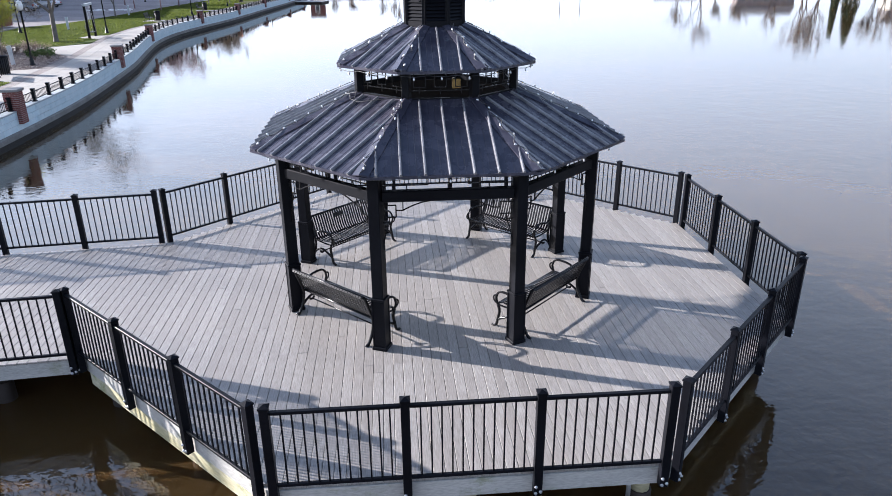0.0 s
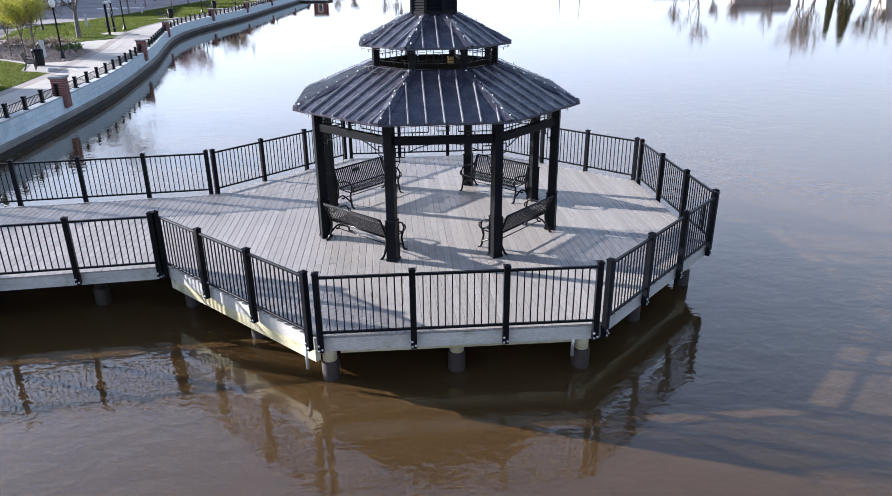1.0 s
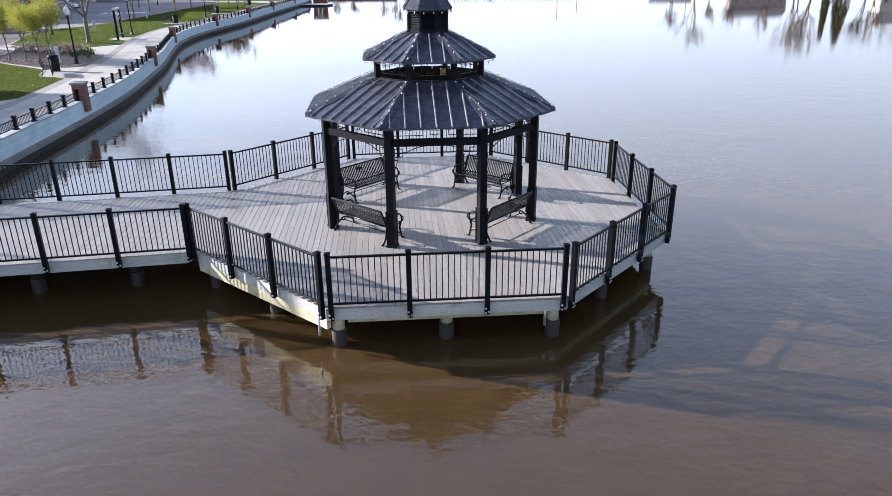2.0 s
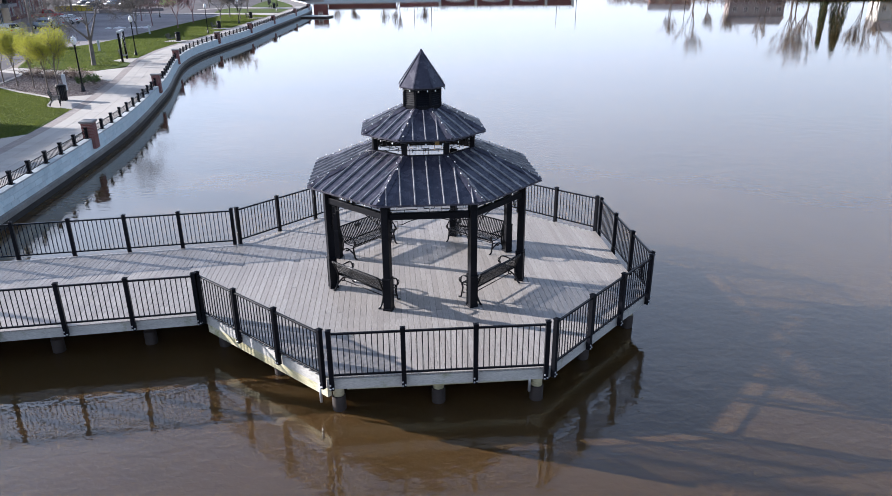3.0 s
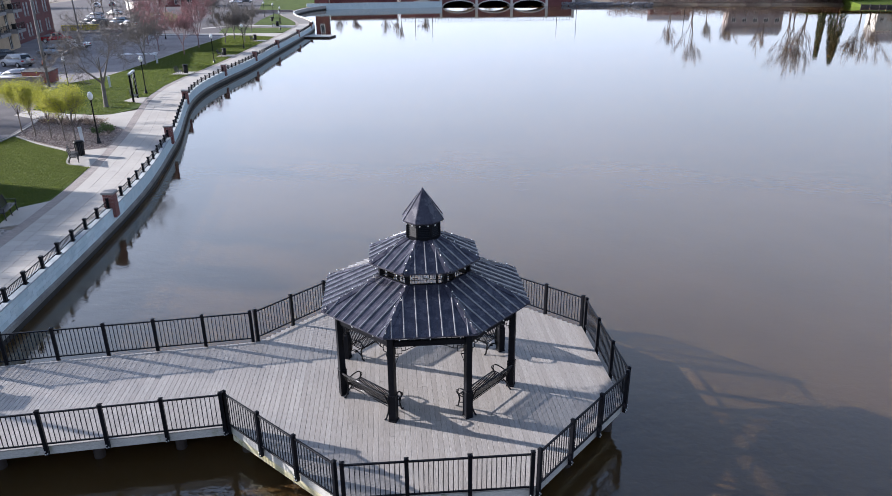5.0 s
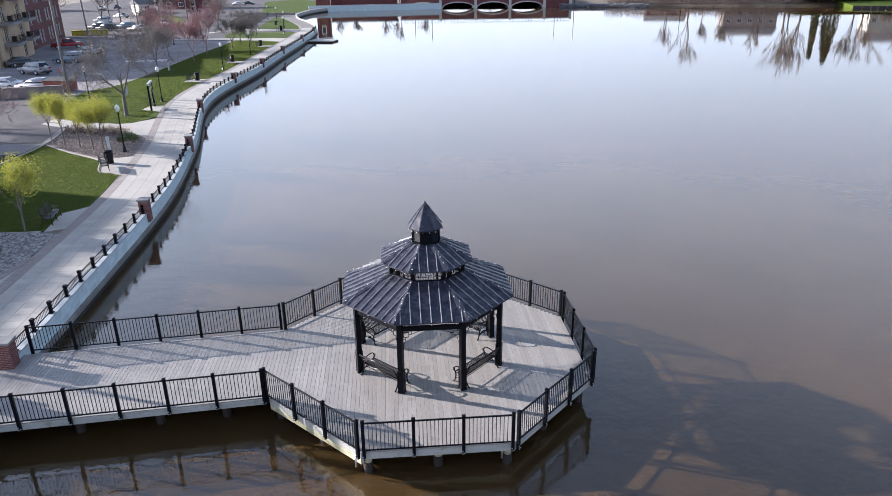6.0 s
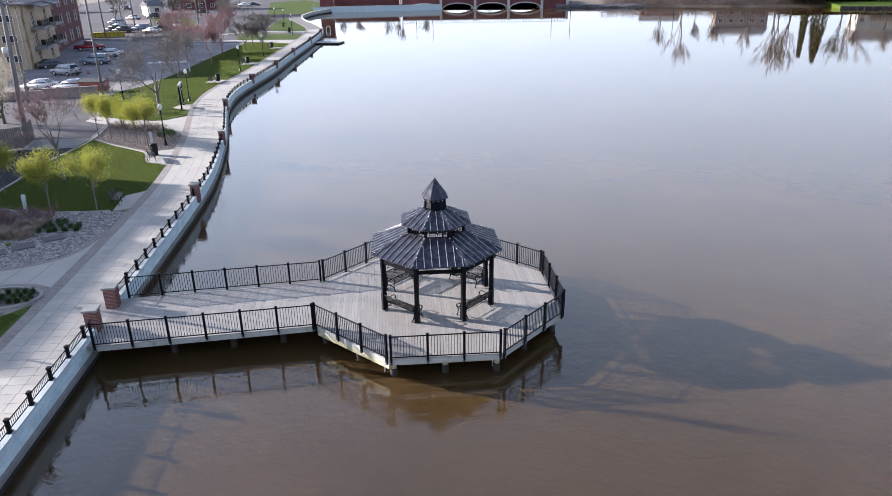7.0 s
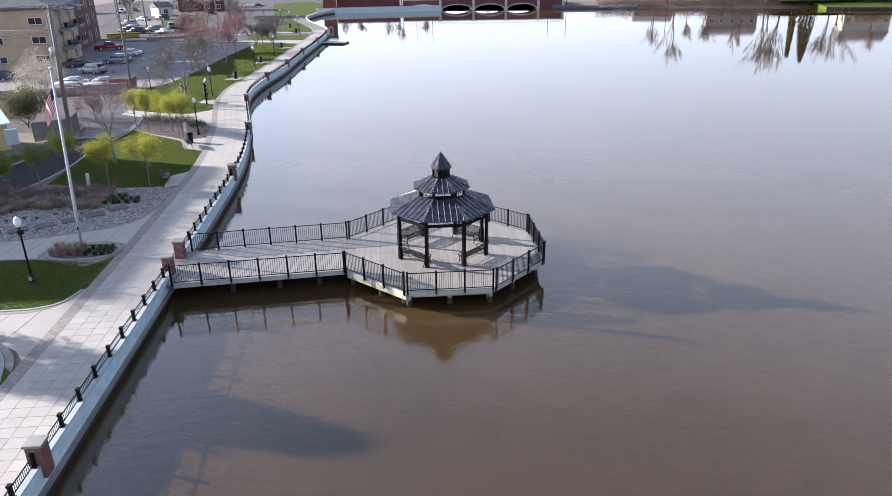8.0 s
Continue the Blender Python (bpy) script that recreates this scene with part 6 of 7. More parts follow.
for dx in (-0.9, 0.9):
    wire((-38.3 + dx, 43.0 + dx * 0.5, 11.9), (-44.9 + dx, 57.5 + dx * 0.5, 11.5), 0.15)
    wire((-44.9 + dx, 57.5 + dx * 0.5, 11.5), (-120, 30 + dx, 11.0), 0.8)
    wire((-38.3 + dx, 43.0 + dx * 0.5, 11.9), (-120, -20 + dx, 12.0), 0.8)
wire((-38.4, 43.0, 10.4), (-57.2, 87.2, 9.3), 0.8)
wire((-44.9, 57.5, 9.6), (-56.6, 87.2, 9.0), 0.4)
wire((-44.9, 57.5, 8.2), (-110, 45, 8.0), 0.9)
wire((-44.9, 57.5, 7.9), (-110, 41, 7.2), 0.8)
wire((-38.5, 43.0, 8.0), (-37.9, 61.7, 9.8), 0.4)
wire((-38.4, 43.0, 9.6), (-75, 83.0, 8.2), 0.5)
wire((-38.4, 43.0, 11.0), (-44.5, 30.0, 0.2), 0.0)

# ---------------------------------------------------------------- cars
GLASS = mat("dark_car_glass", 0.06)
Nodes(GLASS).color((0.012, 0.015, 0.018))
TYRE = surface("tyre_rubber", (0.012, 0.012, 0.012), (0.022, 0.022, 0.022), 5, 0.85)
RIM = surface("alloy_rim", (0.40, 0.40, 0.41), (0.52, 0.52, 0.52), 5, 0.35, 0.7)
TAIL = surface("red_lamp_lens", (0.30, 0.01, 0.01), (0.40, 0.02, 0.02), 5, 0.2)
HEAD = surface("clear_lamp_lens", (0.62, 0.63, 0.64), (0.72, 0.72, 0.72), 5, 0.15)
paints = {}


def paint(name, c):
    if name not in paints:
        m = surface(name + "_car_paint", c, tuple(v * 0.9 for v in c), 1.5, 0.28, 0.0, 8, 0.1, 0)
        m.node_tree.nodes["Principled BSDF"].inputs["Coat Weight"].default_value = 0.6
        paints[name] = m
    return paints[name]


BUMPER = surface("dark_plastic", (0.02, 0.02, 0.021), (0.03, 0.03, 0.031), 4, 0.7)
# side profiles: (x, z) of the body below the glass, and of the cabin; front at +x
SHAPES = {
    "sedan": (4.6, 1.78, [(2.25, 0.32), (2.28, 0.55), (2.2, 0.68), (1.2, 0.86), (-1.55, 0.92), (-2.2, 0.9), (-2.28, 0.6), (-2.25, 0.32)], [(1.25, 0.86), (0.45, 1.36), (-0.75, 1.42), (-1.65, 0.92)], 0.31, 1.38),
    "suv": (4.5, 1.85, [(2.2, 0.38), (2.25, 0.7), (2.15, 0.86), (1.15, 1.02), (-2.1, 1.06), (-2.2, 0.75), (-2.15, 0.38)], [(1.2, 1.02), (0.55, 1.62), (-1.75, 1.68), (-2.12, 1.06)], 0.35, 1.35),
    "pickup": (5.3, 1.9, [(2.6, 0.45), (2.65, 0.8), (2.55, 0.95), (1.3, 1.08), (-2.6, 1.08), (-2.65, 0.8), (-2.6, 0.45)], [(1.35, 1.08), (0.75, 1.72), (-0.55, 1.74), (-0.75, 1.08)], 0.38, 1.7),
}


def car(kind, name, x, y, heading, label, spare=False):
    length, width, body, cabin, wr, axle = SHAPES[kind]
    colour = paints[name]
    c = thing("car", label, "car", "parked cars", m=pose(x, y, -0.03, 0, 0, heading))
    w = width / 2
    def shell(prof, w0, w1, inset=0.0):
        bm = bmesh.new()
        zs = [p[1] for p in prof]
        lo, hi = min(zs), max(zs)
        wid = lambda z: w0 + (w1 - w0) * (z - lo) / (hi - lo)
        n = len(prof)
        add(bm, [(px, -wid(pz), pz) for px, pz in prof] + [(px, wid(pz), pz) for px, pz in prof],
            [tuple(range(n)), tuple(range(2 * n - 1, n - 1, -1))] + [(i, n + i, n + (i + 1) % n, (i + 1) % n) for i in range(n)])
        bmesh.ops.bevel(bm, geom=bm.edges[:] , offset=0.05, segments=2, affect="EDGES", clamp_overlap=True)
        for f in bm.faces:
            f.smooth = True
        return bm
    b = part("body", shell(body, w, w * 0.97), colour, c)
    part("cabin", shell(cabin, w * 0.95, w * 0.72), colour, b)
    (ax, az), (bx, bz), (cx, cz), (dx, dz) = cabin
    top, low = bz - 0.10, az + 0.06
    at = lambda z, k: (w * 0.95 + (w * 0.72 - w * 0.95) * (z - az) / (bz - az) + 0.008) * k
    for k in (-1, 1):
        mid = (bx + cx) / 2
        for x0t, x1t, x0l, x1l in ((bx - 0.06, mid + 0.05, ax - 0.22, mid + 0.05), (mid - 0.05, cx + 0.08, mid - 0.05, dx + 0.30)):
            bm = bmesh.new()
            vs = [(x0l, at(low, k), low), (x1l, at(low, k), low), (x1t, at(top, k), top), (x0t, at(top, k), top)]
            add(bm, vs + [(p[0], p[1] - 0.03 * k, p[2]) for p in vs], BOX_FACES)
            part("side_window", bm, GLASS, b, "dark glass")
    for name2, (px, pz), (qx, qz), s in (("windscreen", (ax, az), (bx, bz), 1), ("rear_window", (dx, dz), (cx, cz), -1)):
        bm = bmesh.new()
        p0, p1 = Vector((px, 0, pz)).lerp(Vector((qx, 0, qz)), 0.12), Vector((px, 0, pz)).lerp(Vector((qx, 0, qz)), 0.86)
        out = Vector((s * 0.012, 0, 0.01))
        wl0, wl1 = at(p0.z, 1) - 0.10, at(p1.z, 1) - 0.10
        vs = [p0 + out + Vector((0, -wl0, 0)), p0 + out + Vector((0, wl0, 0)), p1 + out + Vector((0, wl1, 0)), p1 + out + Vector((0, -wl1, 0))]
        add(bm, vs + [v - out * 3 for v in vs], BOX_FACES)
        part(name2, bm, GLASS, b, "dark glass")
    half = length / 2
    for s, m2, nm in ((1, HEAD, "headlight"), (-1, TAIL, "tail_light")):
        for k in (-1, 1):
            bm = bmesh.new()
            z = body[1][1] + 0.02 if s > 0 else body[-2][1] + 0.12
            xx = s * (half - 0.06)
            soft_box(bm, (xx - 0.06, k * (w - 0.2) - 0.17, z - 0.08), (xx + 0.06, k * (w - 0.2) + 0.17, z + 0.08), 0.02)
            part(nm, bm, m2, c)
        bm = bmesh.new()
        soft_box(bm, (s * half - 0.09, -w + 0.05, 0.32), (s * half + 0.05, w - 0.05, 0.52), 0.03)
        part("bumper", bm, BUMPER, c)
    for s in (-1, 1):
        for k in (-1, 1):
            bm = bmesh.new()
            lathe(bm, [(wr * 0.6, -0.11), (wr * 0.94, -0.11), (wr, -0.07), (wr, 0.07), (wr * 0.94, 0.11), (wr * 0.6, 0.11)], 18)
            wheel = part("tyre", bm, TYRE, c, m=pose(s * axle, k * (w - 0.06), wr, 90))
            bm = bmesh.new()
            lathe(bm, [(wr * 0.6, -0.112), (wr * 0.55, -0.118), (wr * 0.15, -0.125), (wr * 0.15, 0.125), (wr * 0.55, 0.118), (wr * 0.6, 0.112)], 12)
            part("rim", bm, RIM, wheel)
    if spare:
        bm = bmesh.new()
        lathe(bm, [(0.2, -0.1), (0.33, -0.09), (0.34, 0.05), (0.28, 0.09), (0.1, 0.1)], 16)
        part("spare_wheel", bm, RIM, c, "silver spare wheel cover", pose(-half - 0.08, 0, 0.95, 0, -90, 0))
    if kind == "pickup":
        bm = bmesh.new()
        box(bm, (-2.5, -w + 0.12, 1.06), (-0.85, w - 0.12, 1.095))
        part("bed_liner", bm, BUMPER, c)
    return c


for nm, col in (("silver", (0.42, 0.43, 0.45)), ("white", (0.70, 0.71, 0.72)), ("red", (0.36, 0.015, 0.02)), ("charcoal", (0.05, 0.052, 0.056)), ("blue", (0.03, 0.05, 0.09)), ("black", (0.012, 0.012, 0.014)), ("bluegrey", (0.22, 0.27, 0.33))):
    paint(nm, col)
car("suv", "silver", -49.9, 80.2, 152, "silver sport utility vehicle with a spare wheel cover", True)
car("suv", "bluegrey", -50.2, 92.6, 178, "silver-blue sport utility vehicle parked in the car park")
car("sedan", "white", -51.6, 103.2, 168, "white sedan parked in the car park")
car("pickup", "red", -59.2, 114.0, 28, "red pickup truck parked by the apartments")
car("sedan", "white", -47.9, 67.3, 175, "white sedan parked behind the concrete wall")
car("sedan", "silver", -43.4, 66.2, 175, "silver sedan parked behind the concrete wall")
car("sedan", "blue", -61.5, 75.6, 80, "dark blue sedan parked by the apartments")
car("sedan", "charcoal", -55.9, 89.4, 50, "dark sedan under the apartment balconies")
car("pickup", "white", -55.8, 163.0, -70, "white pickup truck in the far car park")
car("suv", "charcoal", -60.4, 164.5, -70, "dark grey sport utility vehicle in the far car park")
car("suv", "charcoal", -68.6, 154.5, 170, "dark sport utility vehicle behind the yellow barrier")
car("suv", "silver", -69.6, 160.5, 170, "silver sport utility vehicle behind the yellow barrier")
car("suv", "bluegrey", -62.8, 156.5, 170, "grey-blue sport utility vehicle behind the yellow barrier")
car("sedan", "white", -58.0, 149.5, 160, "white sedan behind the yellow barrier")
car("sedan", "white", -77.5, 196.0, 150, "white sedan in the far car park")
car("suv", "black", -73.0, 200.0, 150, "black sport utility vehicle in the far car park")
car("sedan", "black", -62.0, 217.0, 10, "black sedan in the far car park")
car("sedan", "white", -56.0, 258.0, 5, "white sedan in the far car park")
car("sedan", "charcoal", -53.0, 262.0, 5, "dark sedan in the far car park")

car("suv", "silver", -76.1, 178.0, 170, "silver sport utility vehicle in the far car park")
car("suv", "white", -97.5, 237.0, 100, "white sport utility vehicle in the far car park")
car("sedan", "blue", -96.0, 247.0, 100, "blue sedan in the far car park")
car("suv", "charcoal", -65.6, 151.5, 170, "dark grey sport utility vehicle behind the yellow barrier")
dumpster = thing("dumpster", "rusty red and grey steel dumpster in the car park", "dumpster", m=pose(-39.9, 64.6, -0.03, 0, 0, -8))
RUST = surface("rusty_red_paint", (0.14, 0.035, 0.03), (0.22, 0.07, 0.055), 1.5, 0.7, 0, 12, 0.35, 0.15, 0.004, 0, None, (0.10, 0.10, 0.10))
bm = bmesh.new()
add(bm, [(-1.5, -0.8, 0.15), (1.5, -0.8, 0.15), (1.5, 0.8, 0.15), (-1.5, 0.8, 0.15), (-1.6, -0.95, 1.3), (1.6, -0.95, 1.3), (1.6, 0.9, 1.5), (-1.6, 0.9, 1.5)], BOX_FACES)
part("bin", bm, RUST, dumpster)
for k in (0, 1):
    bm = bmesh.new()
    add(bm, [(-1.6 + 1.62 * k, -0.97, 1.31), (-0.02 + 1.62 * k, -0.97, 1.31), (-0.02 + 1.62 * k, 0.92, 1.51), (-1.6 + 1.62 * k, 0.92, 1.51), (-1.6 + 1.62 * k, -0.97, 1.36), (-0.02 + 1.62 * k, -0.97, 1.36), (-0.02 + 1.62 * k, 0.92, 1.56), (-1.6 + 1.62 * k, 0.92, 1.56)], BOX_FACES)
    part("lid", bm, BUMPER, dumpster)
for i in range(5):
    bm = bmesh.new()
    box(bm, (-1.4 + i * 0.68, -0.93, 0.2), (-1.32 + i * 0.68, -0.86, 1.28))
    part("rib", bm, RUST, dumpster)
CONE = surface("orange_plastic", (0.55, 0.10, 0.02), (0.62, 0.13, 0.03), 4, 0.6)
cone = thing("traffic_cone", "orange traffic cone on the asphalt", "traffic cone", m=pose(-47.0, 81.0, -0.03))
bm = bmesh.new()
lathe(bm, [(0.15, 0.02), (0.03, 0.7)], 12)
part("cone", bm, CONE, cone)
bm = bmesh.new()
box(bm, (-0.2, -0.2, 0), (0.2, 0.2, 0.03))
part("base", bm, BUMPER, cone)
SNOW = surface("pale_rubble", (0.55, 0.55, 0.55), (0.75, 0.75, 0.75), 1.5, 0.9, 0, 10, 0.4, 0.5, 0.05)
bm = bmesh.new()
for i in range(24):
    bmesh.ops.create_icosphere(bm, subdivisions=1, radius=rng.uniform(0.2, 0.5), matrix=Matrix.Translation((rng.uniform(-3.2, 3.2), rng.uniform(-0.9, 0.9), 0.02)) @ Matrix.Diagonal((1, 1, 0.35, 1)))
tagged(solid("rubble", bm, SNOW, "low heap of pale rubble on the car park", "rubble", kind="stuff", m=pose(-38.5, 92.5, 0)))

# ---------------------------------------------------------------- walls, fence, trailer by the driveway
CWALL = surface("old_concrete_wall", (0.20, 0.17, 0.165), (0.30, 0.26, 0.25), 0.5, 0.9, 0, 18, 0.35, 0.25, 0.006, 0, None, (0.24, 0.13, 0.12))
for a, b, h in (((-66, 56.5), (-44.5, 60.2), 0.9), ((-44.4, 60.2), (-38.4, 61.6), 1.1), ((-57.5, 133.0), (-47, 139.5), 0.5), ((-44, 199), (-28, 197.4), 0.6)):
    bm = bmesh.new()
    bar(bm, (*a, h / 2 - 0.05), (*b, h / 2 - 0.05), 0.3, h)
    bar(bm, (*a, h), (*b, h), 0.36, 0.08)
    solid("retaining_wall", bm, CWALL, "old stained concrete retaining wall of the car park", "wall", kind="structure")
WOODF = surface("grey_fence_wood", (0.10, 0.095, 0.10), (0.17, 0.155, 0.155), 0.8, 0.9, 0, 14, 0.35, 0.25, 0.004, 0.2, (1, 1, 0.2))


def fence(a, b, h, n):
    f = thing("board_fence", "weathered grey board fence beside the driveway", "fence", "board fences")
    a, b = Vector((*a, 0)), Vector((*b, 0))
    d = (b - a) / n
    ang = math.degrees(math.atan2(d.y, d.x))
    bm = bmesh.new()
    box(bm, (0.01, -0.012, 0.03), (d.length - 0.01, 0.012, h))
    me = mesh_of(bm, WOODF, "board")
    for i in range(n):
        p = a + d * i
        part("board", me, WOODF, f, m=pose(p.x, p.y, rng.uniform(-0.03, 0.03), 0, 0, ang))
    for z in (0.4, h - 0.35):
        bm = bmesh.new()
        bar(bm, a + Vector((0, 0.04, z)), b + Vector((0, 0.04, z)), 0.05, 0.09)
        part("rail", bm, WOODF, f)
    return f


fence((-37.6, 32.0), (-34.7, 33.9), 1.9, 20)
fence((-34.7, 34.0), (-35.4, 37.4), 1.9, 20)
bm = bmesh.new()
bar(bm, (-45, 24.0, 0.5), (-39.9, 31.0, 0.5), 0.25, 1.1)
solid("retaining_wall", bm, CWALL, "old stained concrete wall beside the driveway", "wall", kind="structure")
cab = thing("utility_cabinet", "pale grey electric cabinet on a post", "utility cabinet", m=pose(-37.3, 27.5, 0, 0, 0, 20))
bm = bmesh.new()
soft_box(bm, (-0.5, -0.25, 0.9), (0.5, 0.25, 2.3), 0.02)
part("housing", bm, PALE_METAL, cab)
bm = bmesh.new()
soft_box(bm, (-0.09, -0.09, 0), (0.09, 0.09, 0.9), 0.01)
part("post", bm, POLE, cab)
YELLOWW = surface("yellow_wall_paint", (0.52, 0.40, 0.16), (0.60, 0.48, 0.22), 0.6, 0.8, 0, 20, 0.2, 0.1)
shed = thing("shed", "pale yellow shed with a light blue-white roof", "shed", m=pose(-42.3, 29.6, 0, 0, 0, 35))
bm = bmesh.new()
box(bm, (-3, -2.4, 0), (3, 2.4, 2.5))
part("wall", bm, YELLOWW, shed)
bm = bmesh.new()
add(bm, [(-3.3, -2.8, 2.4), (3.3, -2.8, 2.4), (3.3, 2.8, 3.3), (-3.3, 2.8, 3.3), (-3.3, -2.8, 2.55), (3.3, -2.8, 2.55), (3.3, 2.8, 3.45), (-3.3, 2.8, 3.45)], BOX_FACES)
part("roof", bm, WALLBLOCK, shed, "pale blue-white roof")

# ---------------------------------------------------------------- buildings by the car park
TANBRICK = surface("tan_brick", (0.42, 0.315, 0.205), (0.52, 0.405, 0.28), 0.4, 0.9, 0, 60, 0.3, 0.15, 0.004)
MAROON = surface("maroon_brick", (0.095, 0.030, 0.032), (0.155, 0.050, 0.048), 0.4, 0.9, 0, 50, 0.35, 0.15, 0.004)
SHINGLE = surface("grey_shingles", (0.10, 0.095, 0.10), (0.16, 0.15, 0.155), 0.8, 0.9, 0, 30, 0.4, 0.3, 0.01)
TRIM = surface("white_trim", (0.62, 0.62, 0.60), (0.72, 0.71, 0.68), 1.0, 0.6, 0, 20, 0.15, 0.05)
PANE = mat("window_glass", 0.05)
Nodes(PANE).color((0.03, 0.035, 0.04))
BALC = surface("grey_balcony_slab", (0.20, 0.19, 0.185), (0.28, 0.265, 0.255), 0.8, 0.8, 0, 20, 0.3, 0.1)


def window(parent, x, z, w, h, bars=1, frame_mat=None):
    """A window on a wall that lies in the plane y = 0 and faces -y."""
    bm = bmesh.new()
    fm = frame_mat or TRIM
    for lo, hi in (((-w / 2, -h / 2), (-w / 2 + 0.09, h / 2)), ((w / 2 - 0.09, -h / 2), (w / 2, h / 2)), ((-w / 2 + 0.09, -h / 2), (w / 2 - 0.09, -h / 2 + 0.09)), ((-w / 2 + 0.09, h / 2 - 0.09), (w / 2 - 0.09, h / 2))):
        box(bm, (x + lo[0], -0.06, z + lo[1]), (x + hi[0], 0.03, z + hi[1]))
    for i in range(bars):
        xx = x - w / 2 + w * (i + 1) / (bars + 1)
        box(bm, (xx - 0.03, -0.055, z - h / 2 + 0.09), (xx + 0.03, 0.03, z + h / 2 - 0.09))
    f = part("window", bm, fm, parent, "white-framed window" if fm is TRIM else "window")
    bm = bmesh.new()
    box(bm, (x - w / 2 + 0.05, -0.02, z - h / 2 + 0.05), (x + w / 2 - 0.05, 0.01, z + h / 2 - 0.05))
    part("pane", bm, PANE, f, "dark glass")
    bm = bmesh.new()
    box(bm, (x - w / 2 - 0.08, -0.12, z - h / 2 - 0.10), (x + w / 2 + 0.08, 0.0, z - h / 2))
    part("sill", bm, BALC, f)
    return f


def wall_with_holes(parent, length, height, holes, material, thick=0.3, label=""):
    """A wall in the plane y = 0 from x = 0, with rectangular openings (x, z, w, h) that go through it."""
    xs = sorted({0.0, length, *[h[0] - h[2] / 2 for h in holes], *[h[0] + h[2] / 2 for h in holes]})
    zs = sorted({0.0, height, *[h[1] - h[3] / 2 for h in holes], *[h[1] + h[3] / 2 for h in holes]})
    bm = bmesh.new()
    for x0, x1 in zip(xs, xs[1:]):
        for z0, z1 in zip(zs, zs[1:]):
            cx, cz = (x0 + x1) / 2, (z0 + z1) / 2
            if not any(abs(cx - h[0]) < h[2] / 2 and abs(cz - h[1]) < h[3] / 2 for h in holes):
                box(bm, (x0, 0, z0), (x1, thick, z1))
    bmesh.ops.remove_doubles(bm, verts=bm.verts, dist=0.001)
    return part("wall", bm, material, parent, label)


apt = thing("apartment_building", "three-storey tan brick apartment building with balconies", "apartment building", m=pose(-57.6, 87.5, -0.03, 0, 0, 12))
LEN1, LEN2, HT = 26.0, 19.5, 9.6
south = new("front")
south.parent, south.matrix_basis = apt, pose(-LEN1, 0, 0)

holes = [(LEN1 - x, z, 2.2, 1.15) for x in (2.6, 9.0, 15.5, 22.0) for z in (1.7, 4.7, 7.7)]
wall_with_holes(south, LEN1, HT, holes, TANBRICK)
east = new("side")
east.parent, east.matrix_basis = apt, pose(0, 0, 0, 0, 0, 90)
holes2 = [(x, z, 1.7, 2.1) for x in (5.4, 14.4) for z in (1.25, 4.25, 7.25)]
wall_with_holes(east, LEN2, HT, holes2, TANBRICK)
for h in holes:
    window(apt, h[0] - LEN1, h[1], h[2], h[3])


def east_m(x, y, z):
    return pose(0, 0, 0, 0, 0, 90) @ Vector((x, y, z))


for x, z, w, h in holes2:
    bm = bmesh.new()
    m = pose(0, 0, 0, 0, 0, 90)
    box(bm, (x - w / 2, 0.1, z - h / 2), (x + w / 2, 0.16, z + h / 2), m)
    d = part("door", bm, PANE, apt, "dark glass balcony door")
    bm = bmesh.new()
    for xx in (x - w / 2, x, x + w / 2):
        box(bm, (xx - 0.05, 0.04, z - h / 2), (xx + 0.05, 0.10, z + h / 2), m)
    part("frame", bm, TRIM, d)
    if z > 2:
        base = z - h / 2 - 0.05
        bm = bmesh.new()
        box(bm, (x - 2.6, -1.9, base - 0.45), (x + 2.6, 0.0, base), m)
        b = part("balcony", bm, BALC, apt, "grey balcony with a black railing")
        bm = bmesh.new()
        for i in range(15):
            xx = x - 2.55 + 5.1 * i / 14
            box(bm, (xx - 0.016, -1.86, base), (xx + 0.016, -1.83, base + 1.0), m)
        for i in range(6):
            yy = -1.8 + 1.75 * i / 5
            for xx in (x - 2.56, x + 2.56):
                box(bm, (xx - 0.012, yy - 0.012, base), (xx + 0.012, yy + 0.012, base + 1.0), m)
        box(bm, (x - 2.6, -1.88, base + 1.0), (x + 2.6, -1.80, base + 1.06), m)
        tagged(part("balustrade", bm, BLACK, b), kind="stuff")
        bm = bmesh.new()
        soft_box(bm, (x + 0.6, -1.0, base), (x + 1.2, -0.4, base + 0.8), 0.03, m)
        part("chair", bm, DARK_METAL, b, "dark balcony chair")
bm = bmesh.new()
box(bm, (-LEN1, 0.3, 0), (-0.3, LEN2 - 0.3, HT - 0.1))
part("core", bm, CWALL, apt, "inner walls")
bm = bmesh.new()
o = 0.7
add(bm, [(-LEN1 - o, -o, HT), (o, -o, HT), (o, LEN2 + o, HT), (-LEN1 - o, LEN2 + o, HT), (-LEN1 - o, -o, HT + 0.25), (o, -o, HT + 0.25), (o, LEN2 + o, HT + 0.25), (-LEN1 - o, LEN2 + o, HT + 0.25), (-LEN1 / 2 - 4, LEN2 / 2, HT + 3.6), (-LEN1 / 2 + 4, LEN2 / 2, HT + 3.6)],
    [(3, 2, 1, 0), (0, 1, 5, 4), (1, 2, 6, 5), (2, 3, 7, 6), (3, 0, 4, 7), (4, 5, 9, 8), (5, 6, 9), (6, 7, 8, 9), (7, 4, 8)])
part("roof", bm, SHINGLE, apt, "grey shingled hip roof")
